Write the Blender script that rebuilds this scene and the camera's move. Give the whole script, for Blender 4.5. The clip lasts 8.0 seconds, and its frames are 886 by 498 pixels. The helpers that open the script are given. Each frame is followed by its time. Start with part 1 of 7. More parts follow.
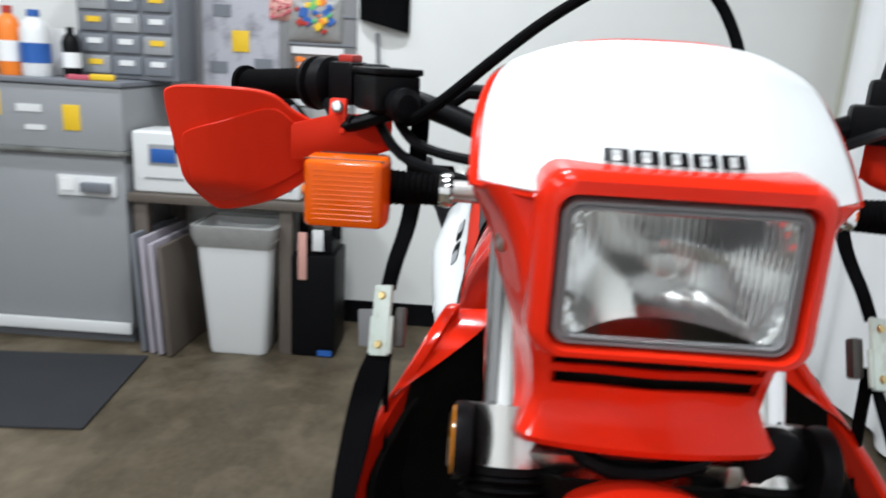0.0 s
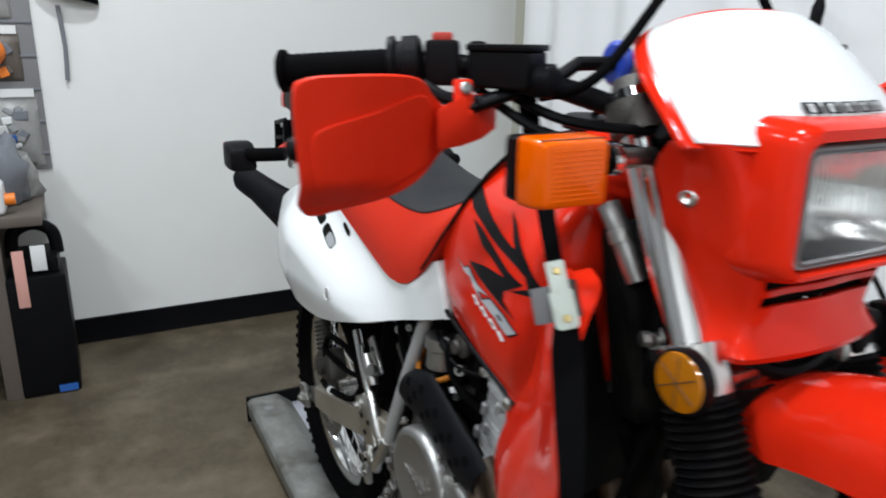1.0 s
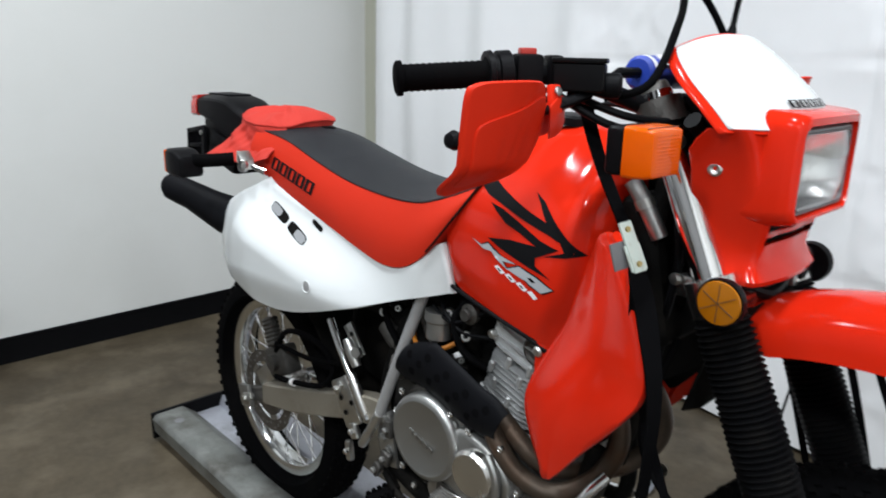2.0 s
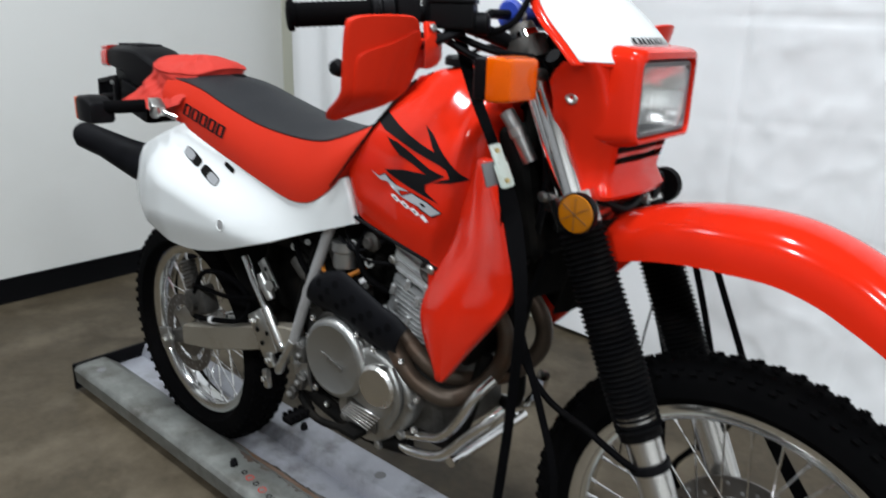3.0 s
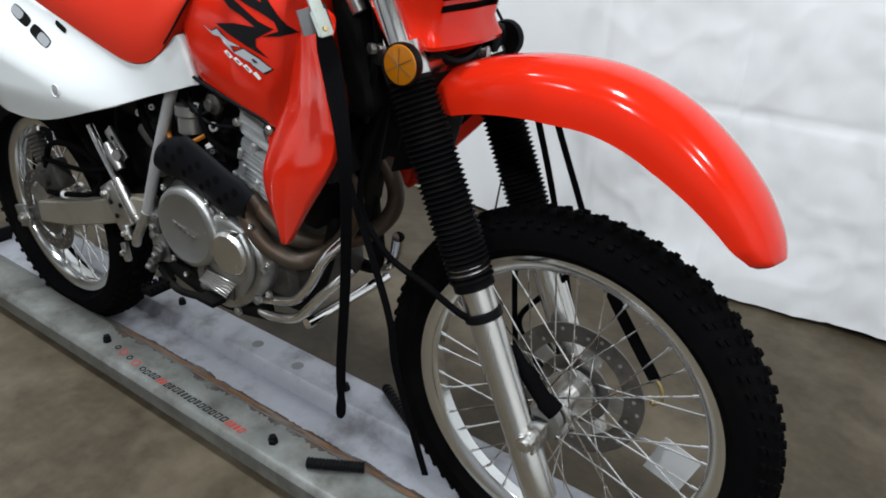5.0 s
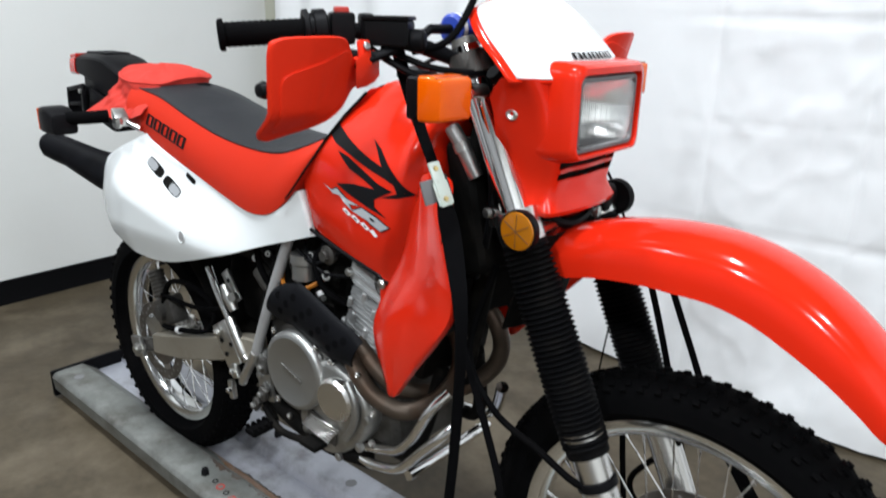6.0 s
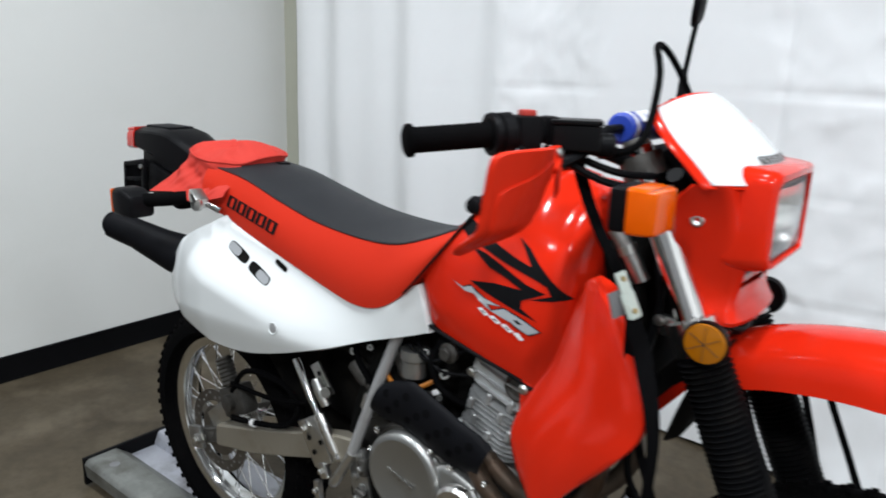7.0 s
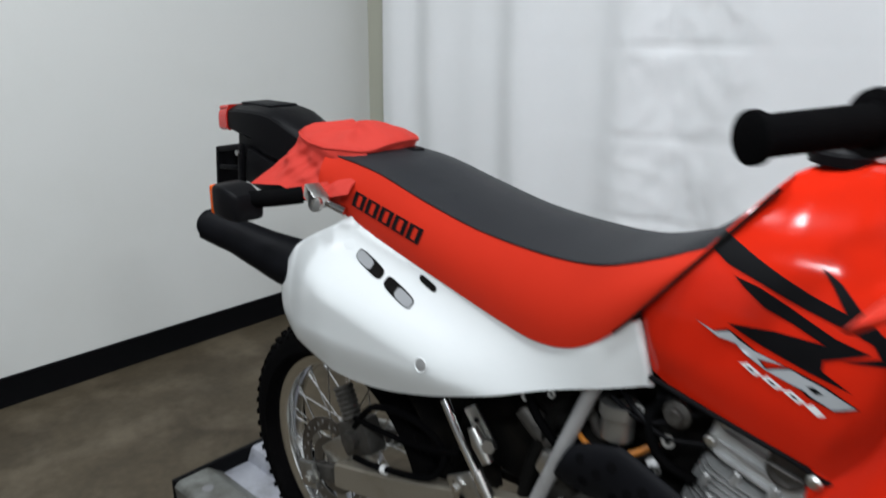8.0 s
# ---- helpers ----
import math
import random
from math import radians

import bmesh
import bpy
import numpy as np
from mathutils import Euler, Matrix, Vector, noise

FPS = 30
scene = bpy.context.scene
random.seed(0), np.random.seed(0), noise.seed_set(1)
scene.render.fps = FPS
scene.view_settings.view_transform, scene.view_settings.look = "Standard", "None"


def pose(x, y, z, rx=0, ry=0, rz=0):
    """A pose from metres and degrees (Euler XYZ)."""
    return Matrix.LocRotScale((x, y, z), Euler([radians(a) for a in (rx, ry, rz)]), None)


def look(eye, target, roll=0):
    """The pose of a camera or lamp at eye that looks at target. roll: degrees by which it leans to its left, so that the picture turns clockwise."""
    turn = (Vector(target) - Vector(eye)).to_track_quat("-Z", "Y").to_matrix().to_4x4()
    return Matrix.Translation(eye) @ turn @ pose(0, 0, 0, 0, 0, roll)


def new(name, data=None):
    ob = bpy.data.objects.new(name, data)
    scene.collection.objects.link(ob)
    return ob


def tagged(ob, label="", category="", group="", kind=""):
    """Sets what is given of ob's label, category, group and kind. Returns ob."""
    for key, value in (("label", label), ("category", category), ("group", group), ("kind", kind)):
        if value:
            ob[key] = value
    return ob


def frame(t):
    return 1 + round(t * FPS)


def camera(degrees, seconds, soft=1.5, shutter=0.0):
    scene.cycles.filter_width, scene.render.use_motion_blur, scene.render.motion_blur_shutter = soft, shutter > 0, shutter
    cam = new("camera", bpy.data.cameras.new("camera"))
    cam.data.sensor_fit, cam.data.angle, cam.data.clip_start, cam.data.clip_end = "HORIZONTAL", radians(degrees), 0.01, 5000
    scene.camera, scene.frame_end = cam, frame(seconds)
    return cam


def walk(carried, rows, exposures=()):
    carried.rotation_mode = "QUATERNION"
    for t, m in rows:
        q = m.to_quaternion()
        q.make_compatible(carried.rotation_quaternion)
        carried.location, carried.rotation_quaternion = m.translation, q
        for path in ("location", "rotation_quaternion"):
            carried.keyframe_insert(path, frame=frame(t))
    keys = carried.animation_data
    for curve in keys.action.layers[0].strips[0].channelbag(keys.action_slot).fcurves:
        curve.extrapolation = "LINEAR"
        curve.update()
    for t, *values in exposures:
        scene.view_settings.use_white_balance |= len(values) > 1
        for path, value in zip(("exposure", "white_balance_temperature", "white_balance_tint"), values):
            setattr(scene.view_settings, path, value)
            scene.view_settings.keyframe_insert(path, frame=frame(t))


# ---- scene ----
cam = camera(63.4, 8.0, soft=1.8, shutter=0.45)
PATH = [
    (0, (1.719, -0.146, 1.242), (-0.214, -0.215, 0.734), 3.2),
    (0.3, (1.720, -0.308, 1.216), (-0.201, -0.026, 0.740), 1.95),
    (0.5, (1.726, -0.424, 1.236), (-0.117, 0.17, 0.735), 1.8),
    (0.8, (1.677, -0.534, 1.246), (-0.042, 0.312, 0.671), 2.5),
    (1, (1.614, -0.596, 1.236), (-0.094, 0.28, 0.675), 0.7),
    (1.2, (1.58, -0.655, 1.255), (-0.105, 0.27, 0.702), 0.6),
    (2.3, (1.562, -1.013, 1.229), (0.245, 0.393, 0.692), 2.0),
    (2.5, (1.608, -1.015, 1.227), (0.296, 0.392, 0.679), 2.6),
    (3, (1.696, -1.019, 1.206), (0.461, 0.431, 0.595), 1.9),
    (3.5, (1.75, -1.0, 1.186), (0.62, 0.477, 0.45), 2.2),
    (4, (1.789, -0.986, 1.176), (0.784, 0.529, 0.343), 3.7),
    (4.2, (1.802, -0.981, 1.172), (0.836, 0.536, 0.296), 3.8),
    (5.3, (1.811, -0.928, 1.173), (0.783, 0.534, 0.274), 2.1),
    (5.5, (1.79, -0.937, 1.198), (0.684, 0.524, 0.395), 1.4),
    (6, (1.75, -0.946, 1.24), (0.511, 0.492, 0.61), 1.3),
    (6.5, (1.675, -0.973, 1.273), (0.417, 0.492, 0.754), 2.3),
    (7, (1.472, -1.061, 1.296), (0.276, 0.462, 0.794), 1.9),
    (7.5, (1.29, -1.076, 1.296), (0.097, 0.43, 0.741), 2.4),
    (7.8, (1.171, -0.990, 1.280), (-0.107, 0.416, 0.660), -0.5),
    (8, (1.084, -0.937, 1.28), (-0.201, 0.474, 0.683), 0.5),
]
EXPOSURES = [(0.0, -0.24), (0.5, -0.29), (1.0, -0.42), (2.5, -0.38), (3.5, -0.55), (4.0, -0.62), (5.5, -0.22), (6.0, -0.14), (6.5, -0.25), (7.0, -0.38), (7.5, -0.58), (8.0, -0.62)]
walk(cam, [(t, look(eye, target, roll)) for t, eye, target, roll in PATH], EXPOSURES)

# ---- world and lamps ----
WALL_X, SIDE_Y, CEIL_Z = -1.533, 1.405, 3.3
FAR_X, FAR_Y = 4.6, -4.4

world = bpy.data.worlds.new("world")
scene.world = world
world.use_nodes = True
world.node_tree.nodes["Background"].inputs["Color"].default_value = (0.75, 0.85, 1.0, 1)
world.node_tree.nodes["Background"].inputs["Strength"].default_value = 0.03

TUBE_PLACES = [(-0.3, -0.6), (1.4, -0.6), (3.3, -0.6), (-0.3, -2.6), (1.4, -2.6), (3.3, -2.6)]
TUBE_POWER = [52.0, 50.0, 40.0, 24.0, 70.0, 68.0]
for n, (tx, ty) in enumerate(TUBE_PLACES):
    lamp = bpy.data.lights.new("tube_lamp", "AREA")
    lamp.shape, lamp.size, lamp.size_y = "RECTANGLE", 0.14, 0.36
    lamp.energy, lamp.color = TUBE_POWER[n], (0.935, 1.0, 1.06)
    new("tube_lamp", lamp).matrix_world = pose(tx, ty, CEIL_Z - 0.115, 0, 0, 0)


# ---- helpers ----
def catmull(pts, n=8, closed=False):
    """A smooth line through the points."""
    pts = [Vector(p) for p in pts]
    k = len(pts)
    out = []
    for i in range(k if closed else k - 1):
        if closed:
            a, b, c, d = (pts[(i + j - 1) % k] for j in range(4))
        else:
            a, b, c, d = pts[max(i - 1, 0)], pts[i], pts[i + 1], pts[min(i + 2, k - 1)]
        for j in range(n):
            s = j / n
            out.append(0.5 * ((2 * b) + (c - a) * s + (2 * a - 5 * b + 4 * c - d) * s * s + (3 * b - 3 * c + d - a) * s**3))
    if not closed:
        out.append(pts[-1])
    return out


def lerp(a, b, s):
    return a + (b - a) * s


def table(x, rows):
    """A value read off a short table, with smooth steps between its rows."""
    if x <= rows[0][0]:
        return rows[0][1]
    for (a, u), (b, v) in zip(rows, rows[1:]):
        if x <= b:
            s = (x - a) / (b - a)
            return lerp(u, v, s)
    return rows[-1][1]


def curve(x, rows):
    """A value read off a smooth line through the rows of a table."""
    if x <= rows[0][0]:
        return rows[0][1]
    if x >= rows[-1][0]:
        return rows[-1][1]
    i = max(k for k in range(len(rows) - 1) if rows[k][0] <= x)
    (xa, a), (xb, b) = rows[i], rows[i + 1]
    h, s = xb - xa, (x - xa) / (xb - xa)
    before = (b - rows[i - 1][1]) / (xb - rows[i - 1][0]) if i > 0 else (b - a) / h
    after = (rows[i + 2][1] - a) / (rows[i + 2][0] - xa) if i + 2 < len(rows) else (b - a) / h
    return (2 * s**3 - 3 * s**2 + 1) * a + (s**3 - 2 * s**2 + s) * h * before + (3 * s**2 - 2 * s**3) * b + (s**3 - s**2) * h * after


def smooth(e0, e1, x):
    s = min(max((x - e0) / (e1 - e0), 0.0), 1.0)
    return s * s * (3 - 2 * s)


def finish(name, bm, material, smoothed=True, sharp=35):
    bmesh.ops.recalc_face_normals(bm, faces=bm.faces[:])
    mesh = bpy.data.meshes.new(name)
    for f in bm.faces:
        f.smooth = smoothed
    if smoothed:
        for e in bm.edges:
            if len(e.link_faces) == 2 and e.calc_face_angle(0) > radians(sharp):
                e.smooth = False
    bm.to_mesh(mesh)
    bm.free()
    for m in material if isinstance(material, (list, tuple)) else [material]:
        mesh.materials.append(m)
    return mesh


def part(name, bm, material, parent, label="", smoothed=True, sharp=35):
    """One mesh, in world coordinates, under a thing or under a part of one."""
    ob = new(name, finish(name, bm, material, smoothed, sharp))
    if parent is not None:
        ob.parent = parent
        root = parent
        while root.parent is not None:
            root = root.parent
        ob.matrix_parent_inverse = Matrix.Translation(root.location).inverted() if parent is root else Matrix.Identity(4)
    if label:
        tagged(ob, label)
    return ob


def thing(name, at, label, category, group="", kind=""):
    ob = new(name)
    ob.location = at
    ob.empty_display_size = 0.05
    return tagged(ob, label, category, group, kind)


def add_box(bm, size, m=None, bevel=0.0, segments=2):
    got = bmesh.ops.create_cube(bm, size=1.0)["verts"]
    bmesh.ops.scale(bm, vec=size, verts=got)
    if bevel > 0:
        edges = list({e for v in got for e in v.link_edges})
        made = bmesh.ops.bevel(bm, geom=edges, offset=bevel, segments=segments, affect="EDGES", profile=0.6)
        got = list({v for f in made["faces"] for v in f.verts} | {v for v in got if v.is_valid})
        seen, stack = set(got), list(got)
        while stack:
            v = stack.pop()
            for e in v.link_edges:
                o = e.other_vert(v)
                if o not in seen:
                    seen.add(o)
                    stack.append(o)
        got = list(seen)
    if m is not None:
        bmesh.ops.transform(bm, matrix=m, verts=got)
    return got


def box(size, m=None, bevel=0.0, segments=2):
    bm = bmesh.new()
    add_box(bm, size, m, bevel, segments)
    return bm


def add_tube(bm, pts, radius, segs=12, caps=True, squash=1.0):
    """A pipe along a line; the radius is one number or one for each point."""
    pts = [Vector(p) for p in pts]
    radii = radius if isinstance(radius, (list, tuple)) else [radius] * len(pts)
    rings, up = [], None
    for i, p in enumerate(pts):
        way = (pts[min(i + 1, len(pts) - 1)] - pts[max(i - 1, 0)]).normalized()
        if up is None:
            up = Vector((0, 0, 1)) if abs(way.z) < 0.9 else Vector((0, 1, 0))
        side = way.cross(up).normalized()
        up = side.cross(way).normalized()
        rings.append([bm.verts.new(p + radii[i] * (math.cos(a) * side + squash * math.sin(a) * up)) for a in (2 * math.pi * k / segs for k in range(segs))])
    for a, b in zip(rings, rings[1:]):
        for k in range(segs):
            bm.faces.new((a[k], a[(k + 1) % segs], b[(k + 1) % segs], b[k]))
    if caps:
        bm.faces.new(rings[0][::-1])
        bm.faces.new(rings[-1])


def tube(pts, radius, segs=12, caps=True, squash=1.0):
    bm = bmesh.new()
    add_tube(bm, pts, radius, segs, caps, squash)
    return bm


def add_revolve(bm, profile, centre, axis, segs=48, closed=False):
    """A turned form: profile rows of (along the axis, radius)."""
    axis, centre = Vector(axis).normalized(), Vector(centre)
    side = axis.cross(Vector((0, 0, 1)) if abs(axis.z) < 0.9 else Vector((1, 0, 0))).normalized()
    up = axis.cross(side)
    rings = []
    for a, r in profile:
        if r < 1e-6:
            rings.append([bm.verts.new(centre + a * axis)])
        else:
            rings.append([bm.verts.new(centre + a * axis + r * (math.cos(t) * side + math.sin(t) * up)) for t in (2 * math.pi * k / segs for k in range(segs))])
    pairs = list(zip(rings, rings[1:])) + ([(rings[-1], rings[0])] if closed else [])
    for p, q in pairs:
        for k in range(segs):
            j = (k + 1) % segs
            if len(p) == 1 and len(q) == 1:
                continue
            if len(p) == 1:
                bm.faces.new((p[0], q[j], q[k]))
            elif len(q) == 1:
                bm.faces.new((p[k], p[j], q[0]))
            else:
                bm.faces.new((p[k], p[j], q[j], q[k]))


def revolve(profile, centre, axis, segs=48, closed=False):
    bm = bmesh.new()
    add_revolve(bm, profile, centre, axis, segs, closed)
    return bm


def loft(rings, caps=True, closed=True):
    """A skin over rings of equally many points."""
    bm = bmesh.new()
    vs = [[bm.verts.new(p) for p in ring] for ring in rings]
    n = len(vs[0])
    for a, b in zip(vs, vs[1:]):
        for k in range(n if closed else n - 1):
            bm.faces.new((a[k], a[(k + 1) % n], b[(k + 1) % n], b[k]))
    if caps and closed:
        bm.faces.new(vs[0][::-1])
        bm.faces.new(vs[-1])
    return bm


def sheet(point, nu, nv, thick=0.0, inward=None):
    """A curved plate: point(u, v) for u, v from 0 to 1; thickened along inward."""
    bm = bmesh.new()
    grid = [[bm.verts.new(point(i / nu, j / nv)) for i in range(nu + 1)] for j in range(nv + 1)]
    for j in range(nv):
        for i in range(nu):
            bm.faces.new((grid[j][i], grid[j][i + 1], grid[j + 1][i + 1], grid[j + 1][i]))
    if thick:
        back = [[bm.verts.new(v.co + Vector(inward) * thick) for v in row] for row in grid]
        for j in range(nv):
            for i in range(nu):
                bm.faces.new((back[j][i], back[j + 1][i], back[j + 1][i + 1], back[j][i + 1]))
        rim = [(0, i) for i in range(nu)] + [(j, nu) for j in range(nv)] + [(nv, i) for i in range(nu, 0, -1)] + [(j, 0) for j in range(nv, 0, -1)]
        for k in range(len(rim)):
            (a, b), (c, d) = rim[k], rim[(k + 1) % len(rim)]
            bm.faces.new((grid[a][b], grid[c][d], back[c][d], back[a][b]))
    return bm


def shell(outline, centre, place, thick, inward, rings=7, edge=0.006):
    """A moulded panel: an outline in a plane, filled towards its centre, laid on the surface place(a, b), with a turned edge and a back."""
    bm = bmesh.new()
    c = Vector(centre)
    loops = []
    for k in range(rings):
        s = 1.0 - (k / rings) ** 1.15
        loops.append([bm.verts.new(place(*(c + (Vector(p) - c) * s))) for p in outline])
    mid = bm.verts.new(place(*c))
    n = len(outline)
    for a, b in zip(loops, loops[1:]):
        for k in range(n):
            bm.faces.new((a[k], a[(k + 1) % n], b[(k + 1) % n], b[k]))
    for k in range(n):
        bm.faces.new((loops[-1][k], loops[-1][(k + 1) % n], mid))
    way = Vector(inward)
    turned = []
    for k, p in enumerate(outline):
        q = c + (Vector(p) - c) * (1 + edge * 0.4 / max((Vector(p) - c).length, 0.01))
        turned.append(bm.verts.new(place(*q) + way * edge * 0.5))
    under = [bm.verts.new(v.co + way * (thick + edge)) for v in turned]
    for k in range(n):
        j = (k + 1) % n
        bm.faces.new((loops[0][j], loops[0][k], turned[k], turned[j]))
        bm.faces.new((turned[j], turned[k], under[k], under[j]))
    back = bm.verts.new(place(*c) + way * (thick + edge * 2))
    for k in range(n):
        bm.faces.new((under[(k + 1) % n], under[k], back))
    return bm


def patch(outline, place, lift, cell=0.012):
    """A thin decal: a flat outline cut into small faces and laid on the surface place(a, b), a little proud of it."""
    bm = bmesh.new()
    vs = [bm.verts.new((a, b, 0)) for a, b in outline]
    bmesh.ops.triangle_fill(bm, edges=[bm.edges.new((vs[i], vs[(i + 1) % len(vs)])) for i in range(len(vs))], use_beauty=True)
    for axis in range(2):
        low, high = min(v.co[axis] for v in bm.verts), max(v.co[axis] for v in bm.verts)
        at = low + cell
        while at < high:
            co, no = Vector((0, 0, 0)), Vector((0, 0, 0))
            co[axis], no[axis] = at, 1
            bmesh.ops.bisect_plane(bm, geom=bm.verts[:] + bm.edges[:] + bm.faces[:], plane_co=co, plane_no=no)
            at += cell
    for v in bm.verts:
        v.co = place(v.co.x, v.co.y) + Vector(lift)
    return bm


def hollow_bar(place, a0, a1, b0, b1, stem, bar, cut=4):
    """A thin open rectangle, laid on the surface place(a, b): it stands for one character of a maker's name."""
    bm = bmesh.new()
    for u0, u1, v0, v1 in ((a0, a0 + stem, b0, b1), (a1 - stem, a1, b0, b1), (a0 + stem, a1 - stem, b0, b0 + bar), (a0 + stem, a1 - stem, b1 - bar, b1)):
        rows = [[bm.verts.new(place(lerp(u0, u1, i / cut), lerp(v0, v1, j / cut))) for i in range(cut + 1)] for j in range(cut + 1)]
        for j in range(cut):
            for i in range(cut):
                bm.faces.new((rows[j][i], rows[j][i + 1], rows[j + 1][i + 1], rows[j + 1][i]))
    return bm


def mirrored(bm):
    """The same form on the other side of the centre plane."""
    other = bm.copy()
    for v in other.verts:
        v.co.y = -v.co.y
    return other


def roughen(bm, size, depth, seed=0.0):
    bm.normal_update()
    for v in bm.verts:
        v.co += v.normal * depth * noise.noise(v.co / size + Vector((seed, seed * 2, 0)))


# ---- materials ----
def material(name, base, rough=0.5, metal=0.0, bump=0.0, grain=200.0, vary=0.06, stain=6.0, coat=0.0, spec=0.5, dark=None, dark_amount=0.0,
             dark_scale=4.0, pale=None, pale_amount=0.0, pale_scale=2.0, transmission=0.0, ior=1.45, streak=(1, 1, 1), rough_vary=0.08):
    """A surface with grain and stains at two scales, relief and uneven gloss."""
    m = bpy.data.materials.new(name)
    m.use_nodes = True
    nt = m.node_tree
    ns, ln = nt.nodes, nt.links
    b = ns["Principled BSDF"]
    b.inputs["Metallic"].default_value = metal
    b.inputs["Coat Weight"].default_value = coat
    b.inputs["Coat Roughness"].default_value = 0.06
    b.inputs["Specular IOR Level"].default_value = spec
    b.inputs["Transmission Weight"].default_value = transmission
    b.inputs["IOR"].default_value = ior
    tc = ns.new("ShaderNodeTexCoord")
    mp = ns.new("ShaderNodeMapping")
    mp.inputs["Scale"].default_value = streak
    ln.new(tc.outputs["Object"], mp.inputs["Vector"])
    big, fine = ns.new("ShaderNodeTexNoise"), ns.new("ShaderNodeTexNoise")
    big.inputs["Scale"].default_value, big.inputs["Detail"].default_value = stain, 6
    fine.inputs["Scale"].default_value, fine.inputs["Detail"].default_value = grain, 4
    ln.new(mp.outputs["Vector"], big.inputs["Vector"])
    ln.new(mp.outputs["Vector"], fine.inputs["Vector"])
    mixed = ns.new("ShaderNodeMix")
    mixed.data_type, mixed.blend_type = "RGBA", "MIX"
    low = tuple(c * (1 - vary) for c in base)
    high = tuple(min(c * (1 + vary), 1.0) for c in base)
    mixed.inputs["A"].default_value = (*low, 1)
    mixed.inputs["B"].default_value = (*high, 1)
    both = ns.new("ShaderNodeMath")
    both.operation = "MULTIPLY_ADD"
    ln.new(fine.outputs["Fac"], both.inputs[0])
    both.inputs[1].default_value = 0.4
    half = ns.new("ShaderNodeMath")
    half.operation = "MULTIPLY"
    half.inputs[1].default_value = 0.6
    ln.new(big.outputs["Fac"], half.inputs[0])
    ln.new(half.outputs[0], both.inputs[2])
    ln.new(both.outputs[0], mixed.inputs["Factor"])
    colour = mixed.outputs["Result"]
    for tint, amount, scale, at in ((dark, dark_amount, dark_scale, 0.0), (pale, pale_amount, pale_scale, 7.3)):
        if tint is None:
            continue
        spots = ns.new("ShaderNodeTexNoise")
        spots.inputs["Scale"].default_value, spots.inputs["Detail"].default_value = scale, 8
        spots.inputs["Roughness"].default_value = 0.62
        shift = ns.new("ShaderNodeVectorMath")
        shift.inputs[1].default_value = (at, at, at)
        ln.new(mp.outputs["Vector"], shift.inputs[0])
        ln.new(shift.outputs["Vector"], spots.inputs["Vector"])
        ramp = ns.new("ShaderNodeMapRange")
        ramp.inputs["From Min"].default_value, ramp.inputs["From Max"].default_value = 0.48, 0.7
        ramp.inputs["To Max"].default_value = amount
        ln.new(spots.outputs["Fac"], ramp.inputs["Value"])
        over = ns.new("ShaderNodeMix")
        over.data_type = "RGBA"
        over.inputs["B"].default_value = (*tint, 1)
        ln.new(ramp.outputs["Result"], over.inputs["Factor"])
        ln.new(colour, over.inputs["A"])
        colour = over.outputs["Result"]
    ln.new(colour, b.inputs["Base Color"])
    gloss = ns.new("ShaderNodeMapRange")
    gloss.inputs["To Min"].default_value = max(rough - rough_vary, 0.02)
    gloss.inputs["To Max"].default_value = min(rough + rough_vary, 1.0)
    ln.new(big.outputs["Fac"], gloss.inputs["Value"])
    ln.new(gloss.outputs["Result"], b.inputs["Roughness"])
    if bump:
        bp = ns.new("ShaderNodeBump")
        bp.inputs["Strength"].default_value = bump
        bp.inputs["Distance"].default_value = 0.002
        ln.new(fine.outputs["Fac"], bp.inputs["Height"])
        ln.new(bp.outputs["Normal"], b.inputs["Normal"])
    return m


M_RED = material("red_plastic", (0.68, 0.021, 0.006), 0.13, spec=0.25, coat=0.10, rough_vary=0.05, vary=0.03, stain=9, grain=60, bump=0.03)
M_REDMATT = material("red_plastic_matt", (0.74, 0.028, 0.008), 0.45, spec=0.2, vary=0.05, stain=12, grain=300, bump=0.08)
M_VINYL_RED = material("red_vinyl", (0.58, 0.027, 0.010), 0.6, spec=0.15, vary=0.06, stain=14, grain=700, bump=0.25)
M_BAG = material("red_cloth", (0.54, 0.042, 0.030), 0.7, spec=0.2, vary=0.12, stain=16, grain=900, bump=0.3)
M_VINYL_BLACK = material("black_vinyl", (0.014, 0.015, 0.018), 0.5, spec=0.3, vary=0.2, stain=10, grain=800, bump=0.4)
M_WHITE = material("white_plastic", (0.71, 0.735, 0.735), 0.22, coat=0.15, vary=0.02, stain=7, grain=80, bump=0.02)
M_BLACK = material("black_plastic", (0.005, 0.005, 0.0058), 0.42, spec=0.08, vary=0.25, stain=20, grain=500, bump=0.15)
M_GLOSSBLACK = material("gloss_black", (0.004, 0.004, 0.0045), 0.35, spec=0.13, vary=0.2, stain=15, grain=200)
M_RUBBER = material("black_rubber", (0.003, 0.003, 0.0033), 0.75, spec=0.02, vary=0.3, stain=18, grain=600, bump=0.4, dark=(0.007, 0.0063, 0.006), dark_amount=0.5, dark_scale=9)
M_WEB = material("black_webbing", (0.004, 0.004, 0.0045), 0.85, spec=0.02, vary=0.3, stain=30, grain=900, bump=0.5)
M_CHROME = material("chrome", (0.84, 0.84, 0.84), 0.09, metal=1.0, vary=0.03, stain=12, grain=100, rough_vary=0.04)
